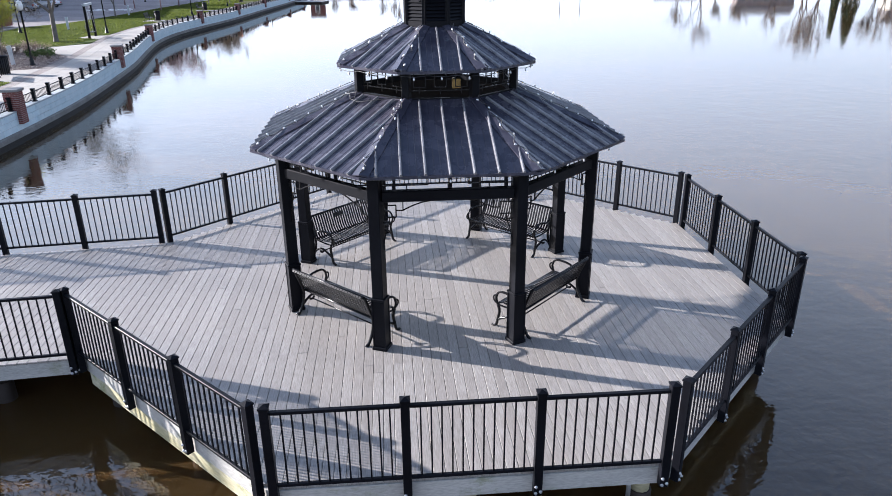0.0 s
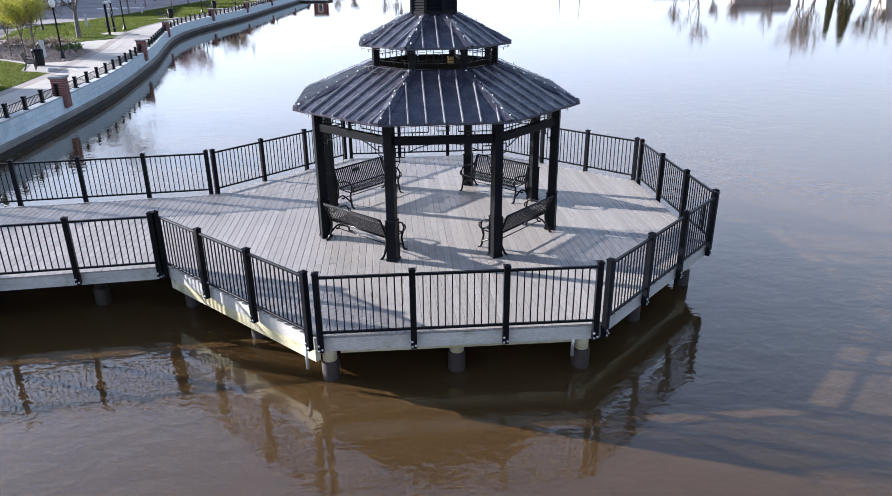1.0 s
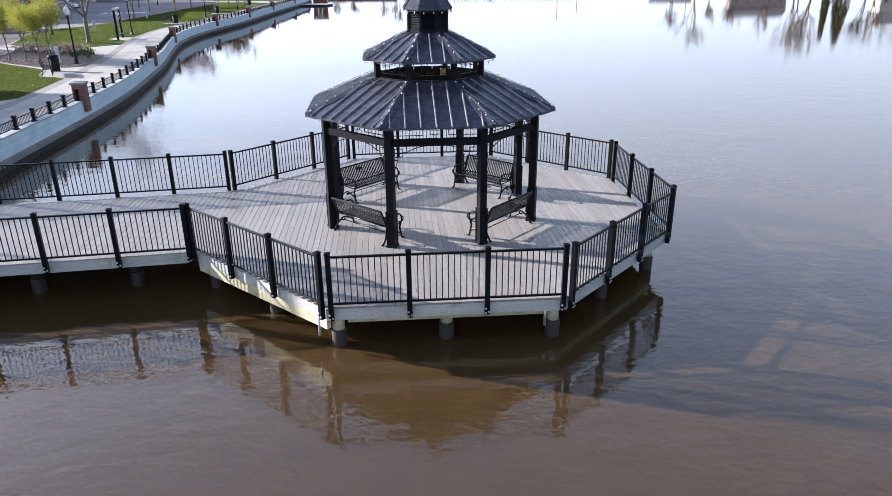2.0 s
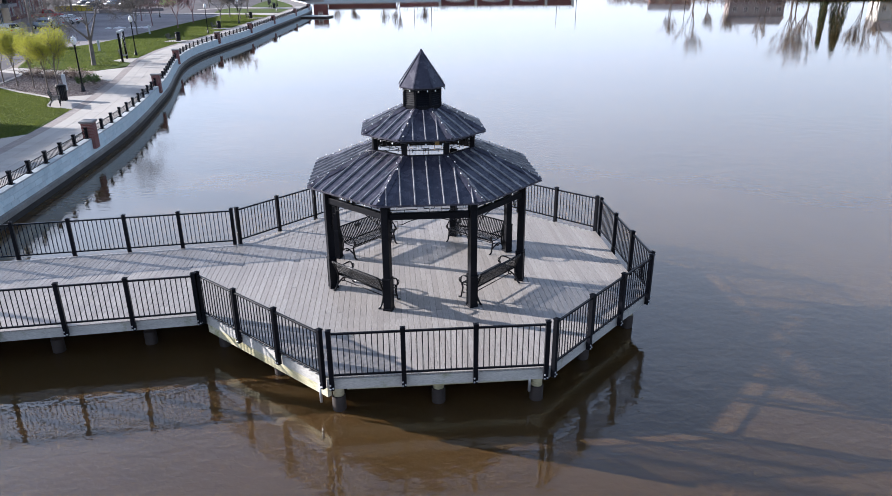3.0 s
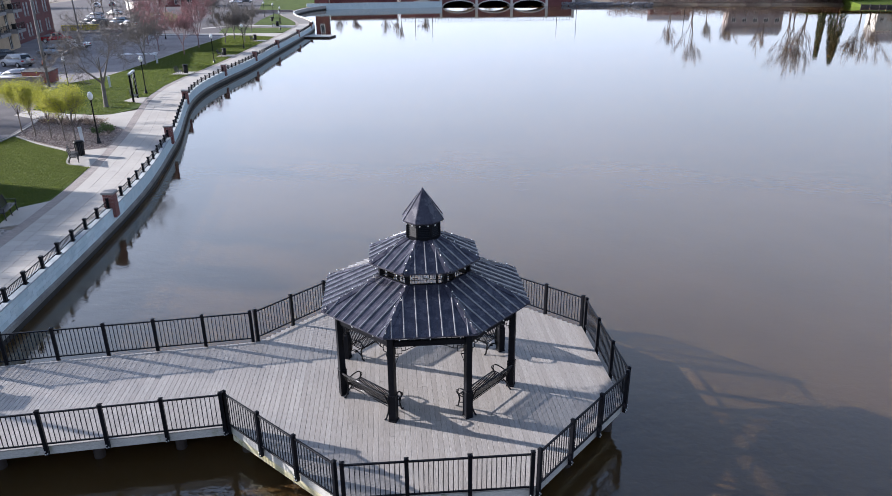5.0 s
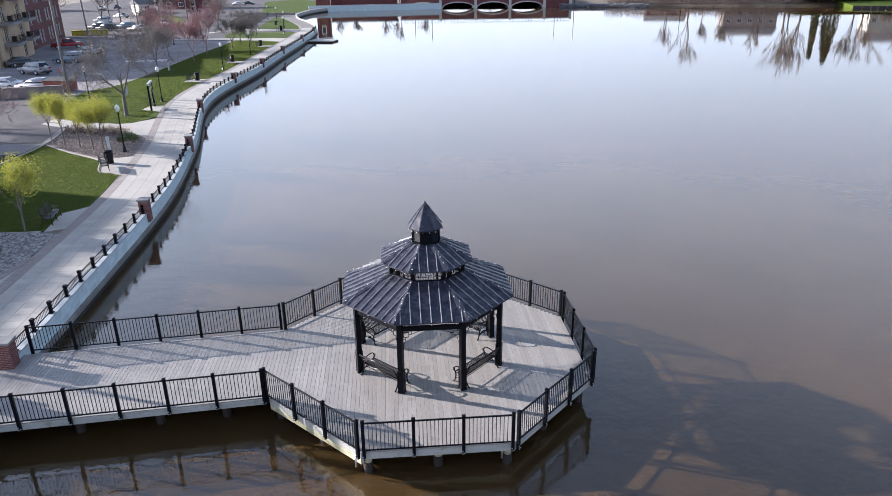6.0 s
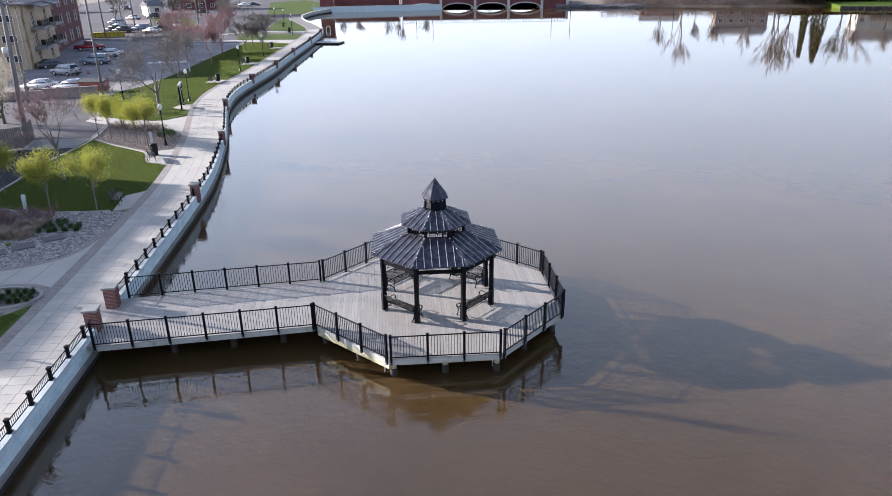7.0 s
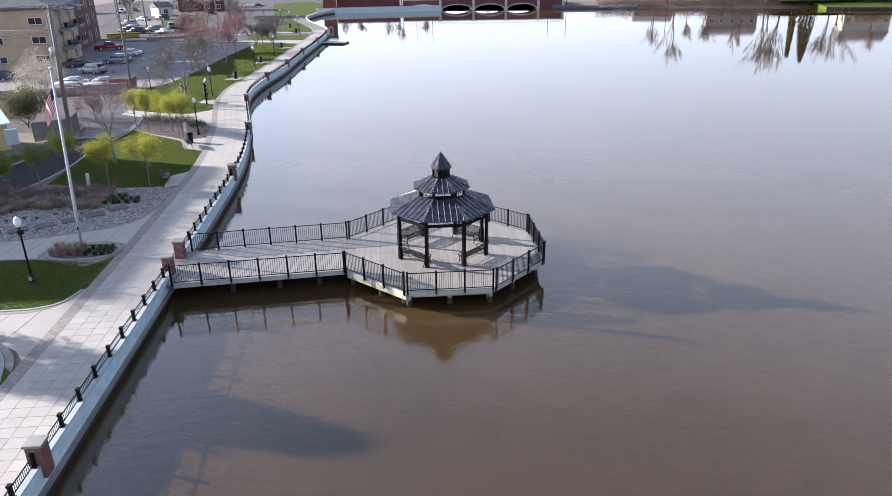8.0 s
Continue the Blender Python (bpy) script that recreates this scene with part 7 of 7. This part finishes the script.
for x in (5.4, 14.4):
    bm = bmesh.new()
    m = pose(0, 0, 0, 0, 0, 90)
    add(bm, [m @ Vector(v) for v in ((x - 3.0, -2.3, HT - 0.5), (x + 3.0, -2.3, HT - 0.5), (x + 3.0, 0.5, HT + 0.2), (x - 3.0, 0.5, HT + 0.2), (x - 3.0, -2.3, HT - 0.3), (x + 3.0, -2.3, HT - 0.3), (x + 3.0, 0.5, HT + 0.45), (x - 3.0, 0.5, HT + 0.45))], BOX_FACES)
    part("canopy", bm, SHINGLE, apt, "shingled canopy over the balconies")
bm = bmesh.new()
tube(bm, [(-0.9, -0.1, 0.1), (-0.9, -0.1, HT)], 0.06, 6)
part("downpipe", bm, TRIM, apt, "white downpipe")

mill = thing("brick_building", "maroon brick building with tall windows", "building", m=pose(-63.4, 108.6, -0.03, 0, 0, 12))
holes3 = [(x, z, 1.3, 2.2) for x in (3.0, 5.2, 10.4, 12.6, 17.8, 20.0, 25.2, 27.4) for z in (1.9, 5.4, 8.9)]
side = new("side")
side.parent, side.matrix_basis = mill, pose(0, 0, 0, 0, 0, 90)
wall_with_holes(side, 31, 11.5, holes3, MAROON)
for x, z, w, h in holes3:
    bm = bmesh.new()
    m = pose(0, 0, 0, 0, 0, 90)
    box(bm, (x - w / 2, 0.12, z - h / 2), (x + w / 2, 0.18, z + h / 2), m)
    d = part("window", bm, PANE, mill, "tall dark window")
    bm = bmesh.new()
    for xx in (x - w / 2 + 0.04, x, x + w / 2 - 0.04):
        box(bm, (xx - 0.04, 0.05, z - h / 2), (xx + 0.04, 0.12, z + h / 2), m)
    part("frame", bm, TRIM, d)
    bm = bmesh.new()
    box(bm, (x - w / 2 - 0.1, -0.08, z - h / 2 - 0.15), (x + w / 2 + 0.1, 0.1, z - h / 2), m)
    part("sill", bm, BALC, d)
bm = bmesh.new()
box(bm, (-16, 0.0, 0), (-0.3, 31, 11.4))
part("core", bm, MAROON, mill)
bm = bmesh.new()
box(bm, (-16.2, -0.2, 11.5), (0.2, 31.2, 11.9))
part("parapet", bm, BALC, mill)

YEL = surface("yellow_barrier_paint", (0.55, 0.42, 0.04), (0.62, 0.48, 0.06), 1.0, 0.6, 0, 20, 0.2, 0.05)
barrier = thing("barrier", "long yellow wall with a black rail beside the car park", "barrier", m=pose(-65.2, 140.5, 0, 0, 0, 14))
bm = bmesh.new()
soft_box(bm, (-3.6, -0.3, 0), (3.6, 0.3, 1.1), 0.04)
part("wall", bm, YEL, barrier)
for i in range(8):
    bm = bmesh.new()
    box(bm, (-3.5 + i * 0.97, -0.42, 0), (-3.44 + i * 0.97, -0.36, 0.9))
    part("post", bm, BLACK, barrier)
bm = bmesh.new()
box(bm, (-3.6, -0.42, 0.86), (3.6, -0.36, 0.92))
part("rail", bm, BLACK, barrier)
GARAGE_W = surface("cream_siding", (0.55, 0.52, 0.46), (0.63, 0.60, 0.54), 1.0, 0.8, 0, 20, 0.2, 0.1)


def house(x, y, a, w, d, h, rise, label, wall_mat, win=3):
    b = thing("house", label, "house", "houses by the lake", m=pose(x, y, -0.03, 0, 0, a))
    rows = [(-w / 2 + w * (i + 0.5) / win, z) for i in range(win) for z in ([1.5] if h < 4 else [1.5, 4.3])]
    bm = bmesh.new()
    box(bm, (-w / 2, 0, 0), (w / 2, d, h))
    part("wall", bm, wall_mat, b)
    for xx, z in rows:
        window(b, xx, z, 1.5, 1.4)
    bm = bmesh.new()
    e = 0.4
    add(bm, [(-w / 2 - e, -e, h), (w / 2 + e, -e, h), (w / 2 + e, d + e, h), (-w / 2 - e, d + e, h), (-w / 2 - e, d / 2, h + rise), (w / 2 + e, d / 2, h + rise)],
        [(3, 2, 1, 0), (0, 1, 5, 4), (1, 2, 5), (2, 3, 4, 5), (3, 0, 4)])
    part("roof", bm, SHINGLE, b)
    return b


house(-76.5, 217, 40, 5, 6, 2.8, 1.6, "small cream garage with a grey gabled roof", GARAGE_W, 1)
house(-128, 236, 20, 14, 10, 6, 3, "brown two-storey house behind the car park", CWALL, 4)
for i, (x, y, h) in enumerate(((-82, 150, 10), (-74, 172, 11), (-90, 180, 12), (-58, 172, 8), (-52, 200, 10), (-66, 205, 11), (-84, 205, 11), (-46, 178, 8))):
    tree(x, y, h, 700 + i, "bare", "bare tree behind the car park", 0.2, 1.0, 5, 3, None, girth=0.016, bark_mat=BARK_BROWN, group="bare trees behind the car park", twig=0.045)
house(-70, 240, 10, 16, 10, 6, 3, "brick two-storey house behind the car park", MAROON, 4)

# ---------------------------------------------------------------- far shore: wall, bridge, houses, trees
STONE = surface("pale_bridge_stone", (0.40, 0.38, 0.35), (0.52, 0.50, 0.46), 0.3, 0.85, 0, 20, 0.3, 0.2)
VAULT = surface("pale_vault_concrete", (0.55, 0.53, 0.50), (0.68, 0.66, 0.62), 0.4, 0.8, 0, 20, 0.2, 0.1)
lodge = thing("brick_lodge", "long maroon brick building behind the far seawall", "building", m=pose(0, 240, 0))
bm = bmesh.new()
box(bm, (-21, 6, -0.5), (3, 16, 3.4))
part("wall", bm, MAROON, lodge)
bm = bmesh.new()
box(bm, (-25.6, -1, -0.5), (-21, 4, 8.6))
part("tower", bm, MAROON, lodge, "taller brick end")
bm = bmesh.new()
box(bm, (-24.1, -1.08, 4.4), (-22.5, -0.95, 7.4))
tall = part("window", bm, TRIM, lodge, "pale-framed tall window")
bm = bmesh.new()
box(bm, (-23.85, -1.1, 4.7), (-22.75, -1.05, 7.1))
part("pane", bm, PANE, tall)
bm = bmesh.new()
box(bm, (-26.0, -1.4, 8.6), (-20.6, 4.4, 9.0))
box(bm, (-21.3, 5.7, 3.4), (3.3, 16.3, 3.8))
part("roof", bm, SHINGLE, lodge)
bm = bmesh.new()
bar(bm, (-27, 226.5, -0.1), (18, 233.5, -0.1), 0.4, 1.9)
far_wall = solid("seawall_far", bm, WALLBLOCK, "pale far seawall below the brick building", "seawall", kind="structure")
bm = bmesh.new()
bar(bm, (-27, 226.5, 0.92), (18, 233.5, 0.92), 0.6, 0.15)
part("cap", bm, CAPSTONE, far_wall)

bridge = thing("bridge", "low arched stone and brick bridge across the water", "bridge", m=pose(18, 236.0, WATER_Z, 0, 0, -2))
spans_b = [(-12.0, -0.5), (0.5, 11.9), (12.7, 24.1), (24.9, 36.3)]
RISE = 2.05
bm = bmesh.new()
top_z = 3.6
prev = -14.0
for a, b in spans_b:
    box(bm, (prev, 0, -1), (a, 9, top_z))
    n = 14
    c, rr = (a + b) / 2, (b - a) / 2
    for i in range(n):
        x0, x1 = a + (b - a) * i / n, a + (b - a) * (i + 1) / n
        z0 = RISE * math.sqrt(max(0, 1 - ((x0 - c) / rr) ** 2))
        z1 = RISE * math.sqrt(max(0, 1 - ((x1 - c) / rr) ** 2))
        add(bm, [(x0, 0, z0), (x1, 0, z1), (x1, 9, z1), (x0, 9, z0), (x0, 0, top_z), (x1, 0, top_z), (x1, 9, top_z), (x0, 9, top_z)], BOX_FACES)
    prev = b
box(bm, (prev, 0, -1), (46, 9, top_z))
part("span", bm, MAROON, bridge, "brick spandrels")
for a, b in spans_b:
    bm = bmesh.new()
    c, rr = (a + b) / 2, (b - a) / 2
    pts = [(c + rr * math.cos(math.pi * i / 16), RISE * math.sin(math.pi * i / 16)) for i in range(17)]
    for (x0, z0), (x1, z1) in zip(pts, pts[1:]):
        bar(bm, (x0, 0.0, z0), (x1, 0.0, z1), 0.3, 0.35)
    part("arch_ring", bm, STONE, bridge, "pale stone arch ring")
    bm = bmesh.new()
    for (x0, z0), (x1, z1) in zip(pts, pts[1:]):
        add(bm, [(x0, 0.02, z0), (x1, 0.02, z1), (x1, 8.98, z1), (x0, 8.98, z0), (c + (x0 - c) * 0.975, 0.02, z0 * 0.94), (c + (x1 - c) * 0.975, 0.02, z1 * 0.94), (c + (x1 - c) * 0.975, 8.98, z1 * 0.94), (c + (x0 - c) * 0.975, 8.98, z0 * 0.94)], BOX_FACES)
    bmesh.ops.recalc_face_normals(bm, faces=bm.faces)
    part("vault", bm, VAULT, bridge, "pale concrete vault")
for a, b in ((-14, 46),):
    bm = bmesh.new()
    box(bm, (a, -0.15, top_z), (b, 0.3, top_z + 0.25))
    part("coping", bm, STONE, bridge)
bm = bmesh.new()
for i in range(51):
    box(bm, (-12.5 + i * 1.15, 0, top_z + 0.25), (-12.4 + i * 1.15, 0.1, top_z + 1.1))
box(bm, (-13.5, 0, top_z + 1.1), (46, 0.1, top_z + 1.2))
part("balustrade", bm, BLACK, bridge)
for x in (-0.1, 12.3, 24.5, 36.7, 46.0):
    bm = bmesh.new()
    soft_box(bm, (x - 0.45, -0.28, -1), (x + 0.45, 0.1, top_z + 0.55), 0.04)
    part("pilaster", bm, STONE, bridge, "pale stone pilaster")
for x, h in ((-3.0, 9.5), (-9.0, 9.0), (48.0, 10.0), (41.0, 9.5), (85, 10)):
    l = thing("street_lamp", "tall thin lamp post on the far shore", "street lamp", "far lamp posts", m=pose(18 + x, 237.0 if x < 60 else 231, 0))
    bm = bmesh.new()
    tube(bm, [(0, 0, -0.5), (0, 0, h)], [0.12, 0.07], 6)
    part("post", bm, BLACK, l)
    bm = bmesh.new()
    lathe(bm, [(0.1, h), (0.25, h + 0.15), (0.2, h + 0.45), (0.05, h + 0.6)], 8)
    part("globe", bm, GLASS_WHITE, l)

RIP = surface("riprap_stone", (0.12, 0.12, 0.135), (0.21, 0.21, 0.23), 0.6, 0.9, 0, 10, 0.4, 0.3, 0.02)
bm = bmesh.new()
for i in range(420):
    t = rng.uniform(0, 1)
    x = 60 + 30 * t
    bmesh.ops.create_icosphere(bm, subdivisions=1, radius=rng.uniform(0.2, 0.5), matrix=Matrix.Translation((x, 236 - 8 * t - rng.uniform(0.0, 2.5), -0.9 + rng.uniform(-0.1, 1.0))) @ Matrix.Diagonal((1, 1, 0.7, 1)))
solid("riprap", bm, RIP, "bank of grey riprap stones beside the bridge", "stones", kind="stuff")
gen = np.random.default_rng(11)
rim_far = [(60, 238), (95, 233), (130, 222), (165, 212), (230, 200), (420, 190)]


def bank(u):
    """A point of the far shore at parameter u from 0 to 1."""
    s = u * 4.999
    i = int(s)
    (a, b), (c, d) = rim_far[i], rim_far[i + 1]
    return a + (c - a) * (s - i), b + (d - b) * (s - i)


bm = bmesh.new()
path = [Vector(bank(i / 60)) for i in range(61)]
sweep(bm, path, [(-2.5, -1.3), (0.5, -0.1), (6, 1.0), (30, 1.5), (30, -1.3)])
solid("bank", bm, EARTH, "sloping earth bank of the far shore", "bank", kind="structure")
pts = []
for i in range(1500):
    x, y = bank(gen.uniform(0.10, 0.98))
    o = gen.uniform(-2.0, 6.0)
    if 151 < x < 222:
        continue
    pts.append((x + o * 0.3, y + o, -0.6 + max(o, 0) * 0.25 + gen.uniform(0.0, 1.6)))
me = leaves(pts, 0.16, 36, 0.8, gen)
me.materials.append(LEAF["brush"])
tagged(new("brush", me), "tangled leafless brush along the far shore", "brush", kind="stuff")
pts = [(bank(0.62)[0] + gen.normal(0, 4), bank(0.62)[1] + 2 + gen.normal(0, 1.2), 0.8 + abs(gen.normal(0, 1.6))) for _ in range(160)]
me = leaves(pts, 0.2, 40, 0.8, gen)
me.materials.append(LEAF["straw"])
tagged(new("willow_brush", me), "pale straw-coloured willow brush on the far shore", "brush", kind="stuff")
# a garden lawn behind a low timber wall at the water
front = [Vector(p) for p in ((148.5, 203.0), (155, 200.1), (162, 198.1), (175, 194.6), (215, 186))]
back = [Vector(p) for p in ((152, 224), (160, 221.5), (168, 219), (182, 216), (222, 208.5))]
bm = bmesh.new()
low = [bm.verts.new((p.x, p.y, -1.3)) for p in front]
mid = [bm.verts.new((p.x, p.y, -0.15)) for p in front]
top = [bm.verts.new((p.x, p.y, 1.5)) for p in back]
foot = bm.verts.new((152, 224, -1.3))
for k in range(4):
    bm.faces.new((low[k], low[k + 1], mid[k + 1], mid[k]))
    bm.faces.new((mid[k], mid[k + 1], top[k + 1], top[k]))
bm.faces.new((foot, low[0], mid[0], top[0]))
solid("lawn_garden", bm, GRASS, "green garden lawn sloping down to a timber wall", "lawn", kind="structure")
DOCKWOOD = surface("dark_wet_timber", (0.020, 0.018, 0.018), (0.045, 0.040, 0.038), 0.8, 0.8, 0, 14, 0.3, 0.2)
dock = thing("timber_wall", "low dark timber wall holding the garden lawn at the water", "retaining wall", m=pose(0, 0, 0))
for k in range(4):
    a, b = front[k], front[k + 1]
    d = (b - a).normalized()
    n = Vector((d.y, -d.x)) * 0.16
    for row in range(3):
        bm = bmesh.new()
        bar(bm, (*(a + n), -1.05 + row * 0.36), (*(b + n), -1.05 + row * 0.36), 0.22, 0.33)
        part("board", bm, DOCKWOOD, dock)
    for i in range(int((b - a).length / 2.6) + 1):
        p = a + d * 2.6 * i + n * 2.2
        bm = bmesh.new()
        tube(bm, [(p.x, p.y, -1.4), (p.x, p.y, 0.05)], [0.14, 0.13], 7)
        part("pile", bm, DOCKWOOD, dock)
sheet("lawn_far", [(138, 213), (230, 203), (420, 194), (420, 300), (140, 300)], 1.56, GRASS, "green lawn of the far shore", "lawn")
for i, (x, y, h, leaf) in enumerate(((106, 231, 21, None), (100, 236, 14, None), (112, 233, 12, None), (118, 230, 13, None), (130, 228, 17, None), (136, 221, 23, None), (139, 223, 22, None), (142, 221, 24, None), (145, 226, 18, None), (158, 216, 19, None), (162, 217, 20, None), (166, 220, 17, None), (4, 262, 13, None), (-1, 266, 11, None), (-13, 262, 9, None), (-19, 263, 10, None), (14, 264, 10, None), (22, 424, 13, None), (34, 426, 15, None), (48, 424, 12, None), (62, 426, 14, None), (178, 220, 16, None), (193, 215, 18, None), (213, 214, 17, None))):
    tree(x, y, h, 400 + i, "bare", "tall bare tree on the far shore", 0.24, 0.55, 5, 3, "brush", 0.10, 1, 0.017, "bare trees on the far shore", BARK_BROWN, scatter=0.6, spread=0.42, twig=0.04)


def conifer(x, y, h, w, seed):
    t = thing("conifer", "dark green pointed conifer on the far shore", "tree", "conifers on the far shore", m=pose(x, y, 0.5))
    bm = bmesh.new()
    tube(bm, [(0, 0, -0.5), (0, 0, h * 0.95)], [0.3, 0.03], 7)
    part("trunk", bm, BARK_BROWN, t)
    g2 = np.random.default_rng(seed)
    u = g2.uniform(0, 1, 1500) ** 0.7
    a = g2.uniform(0, math.tau, 1500)
    rr = w * (1 - u) ** 0.75 * g2.uniform(0.5, 1.0, 1500)
    me = leaves(np.stack([rr * np.cos(a), rr * np.sin(a), 0.6 + u * (h - 0.6)], 1).tolist(), 0.3, 4, 0.22, g2)
    me.materials.append(LEAF["conifer"])
    part("crown", me, None, t)


conifer(149.8, 216, 17.5, 3.3, 1)
conifer(145.0, 217, 15.6, 1.25, 2)
house(127.5, 228, -15, 18, 10, 6.6, 3.2, "grey house with a low roof on the far shore", CWALL, 5)
house(176.5, 221, -15, 16, 10, 8.2, 4.2, "large grey house with a veranda on the far shore", STONE, 5)
house(102, 242, -15, 14, 9, 3, 2.4, "brown house behind the far trees", MAROON, 3)

for i in range(16):
    shrub(-57.6 + i * 0.66 + rng.uniform(-0.2, 0.2), 137.0 + i * 0.82 + rng.uniform(-0.5, 0.5), rng.uniform(1.0, 1.6), 0.9, 1100 + i, "brush", "leafless brown shrub behind the car park", 130, 0.10, "brown shrubs behind the car park")
# floating dock and post at the promenade's end
dock = thing("dock", "small grey floating dock beside the seawall", "dock", m=pose(-14.3, 127.5, WATER_Z, 0, 0, -14))
for i in range(14):
    bm = bmesh.new()
    box(bm, (-2.6 + i * 0.38, -2.2, 0.25), (-2.26 + i * 0.38, 2.2, 0.31))
    part("plank", bm, FASCIA, dock)
bm = bmesh.new()
box(bm, (-2.5, -2.1, -0.2), (2.6, 2.1, 0.24))
part("float", bm, PILE, dock, "dark float")

# ---------------------------------------------------------------- seawall blocks and promenade slabs
def slab_piece(s0, s1, o0, o1):
    """The plan corners of a piece between two arc lengths and two offsets."""
    (p, n, _), (q, r, _) = along(shore, s0), along(shore, s1)
    return [p + n * o0, q + r * o0, q + r * o1, p + n * o1]


near0, near1 = arc_at_y(-19.8), arc_at_y(17.4)
far1 = arc_at_y(150)
cols = (0.605, 1.48, 2.22, 2.96, 3.715)
rest = bmesh.new()
s = arc_at_y(-64)
g = 0.009
while s < far1:
    for a, b in zip(cols, cols[1:]):
        c = slab_piece(s + g, s + 0.64 - g, a + g, b - g)
        bm = bmesh.new() if near0 < s < near1 else rest
        lift = 0.0
        vs = [(v.x, v.y, z) for z in (-0.03, lift) for v in c]
        add(bm, vs, ((4, 7, 6, 5), (0, 1, 5, 4), (1, 2, 6, 5), (2, 3, 7, 6), (3, 0, 4, 7)))
        if bm is not rest:
            part("slab", bm, CONCRETE, promenade)
    s += 0.64
tagged(part("slab", rest, CONCRETE, promenade, "concrete slabs"), kind="stuff")

rest = bmesh.new()
s = arc_at_y(-64)
open0, open1 = arc_at_y(-1.5), arc_at_y(0.35)
row = 0
while s < far1:
    for r in range(3):
        z0, z1 = -0.511 + r * 0.236 + 0.005, -0.511 + (r + 1) * 0.236 - 0.005
        a, b = s + (0.3 if r % 2 else 0) + 0.004, s + (0.3 if r % 2 else 0) + 0.596
        if b > open0 and a < open1:
            continue
        c = slab_piece(a, b, 0.206 + rng.uniform(-0.004, 0.004), 0.27)
        bm = bmesh.new() if near0 < s < near1 else rest
        vs = [(v.x, v.y, z) for z in (z0, z1) for v in c]
        add(bm, vs, ((4, 7, 6, 5), (0, 3, 2, 1), (0, 1, 5, 4), (1, 2, 6, 5), (3, 0, 4, 7)))
        if bm is not rest:
            part("block", bm, WALLBLOCK, seawall)
    s += 0.6
tagged(part("block", rest, WALLBLOCK, seawall, "pale wall blocks"), kind="stuff")

# ---------------------------------------------------------------- deck boards
PITCH = 0.1445
board_meshes = {}


def board(x, y0, y1):
    """A plank of the deck from y0 to y1; the mesh is shared between planks of one length."""
    n = round(y1 - y0, 2)
    if n not in board_meshes:
        bm = bmesh.new()
        w = PITCH / 2 - 0.003
        add(bm, [(-w, 0, -0.03), (w, 0, -0.03), (w, n, -0.03), (-w, n, -0.03), (-w, 0, -0.004), (w, 0, -0.004), (w, n, -0.004), (-w, n, -0.004),
                 (-w + 0.004, 0.003, 0), (w - 0.004, 0.003, 0), (w - 0.004, n - 0.003, 0), (-w + 0.004, n - 0.003, 0)],
            [(3, 2, 1, 0), (0, 1, 5, 4), (1, 2, 6, 5), (2, 3, 7, 6), (3, 0, 4, 7), (4, 5, 9, 8), (5, 6, 10, 9), (6, 7, 11, 10), (7, 4, 8, 11), (8, 9, 10, 11)])
        board_meshes[n] = mesh_of(bm, PLANK, "plank")
    part("plank", board_meshes[n], PLANK, deck, m=pose(x, y0, random.uniform(-0.001, 0.001)))


rng = random.Random(4)
x = 5.55
while x > -15.35:
    if x > -EDGE:
        lim = min(EDGE, EDGE * math.sqrt(2) - abs(x))
        lo, hi = CY - lim, CY + lim
    else:
        t = (x + 5.7) / (-14.88 + 5.7)
        lo, hi = -2.45 - 0.85 * t + 0.06, 2.42 - 0.95 * t - 0.06
    cuts = [lo]
    if hi - lo > 5.2:
        step = rng.choice((4.88, 6.10, 6.10)) 
        y = lo + rng.uniform(2.2, step)
        while y < hi - 0.8:
            cuts.append(y)
            y += step
    cuts.append(hi)
    for a, b in zip(cuts, cuts[1:]):
        board(x, a + 0.0008, b - 0.0008)
    x -= PITCH
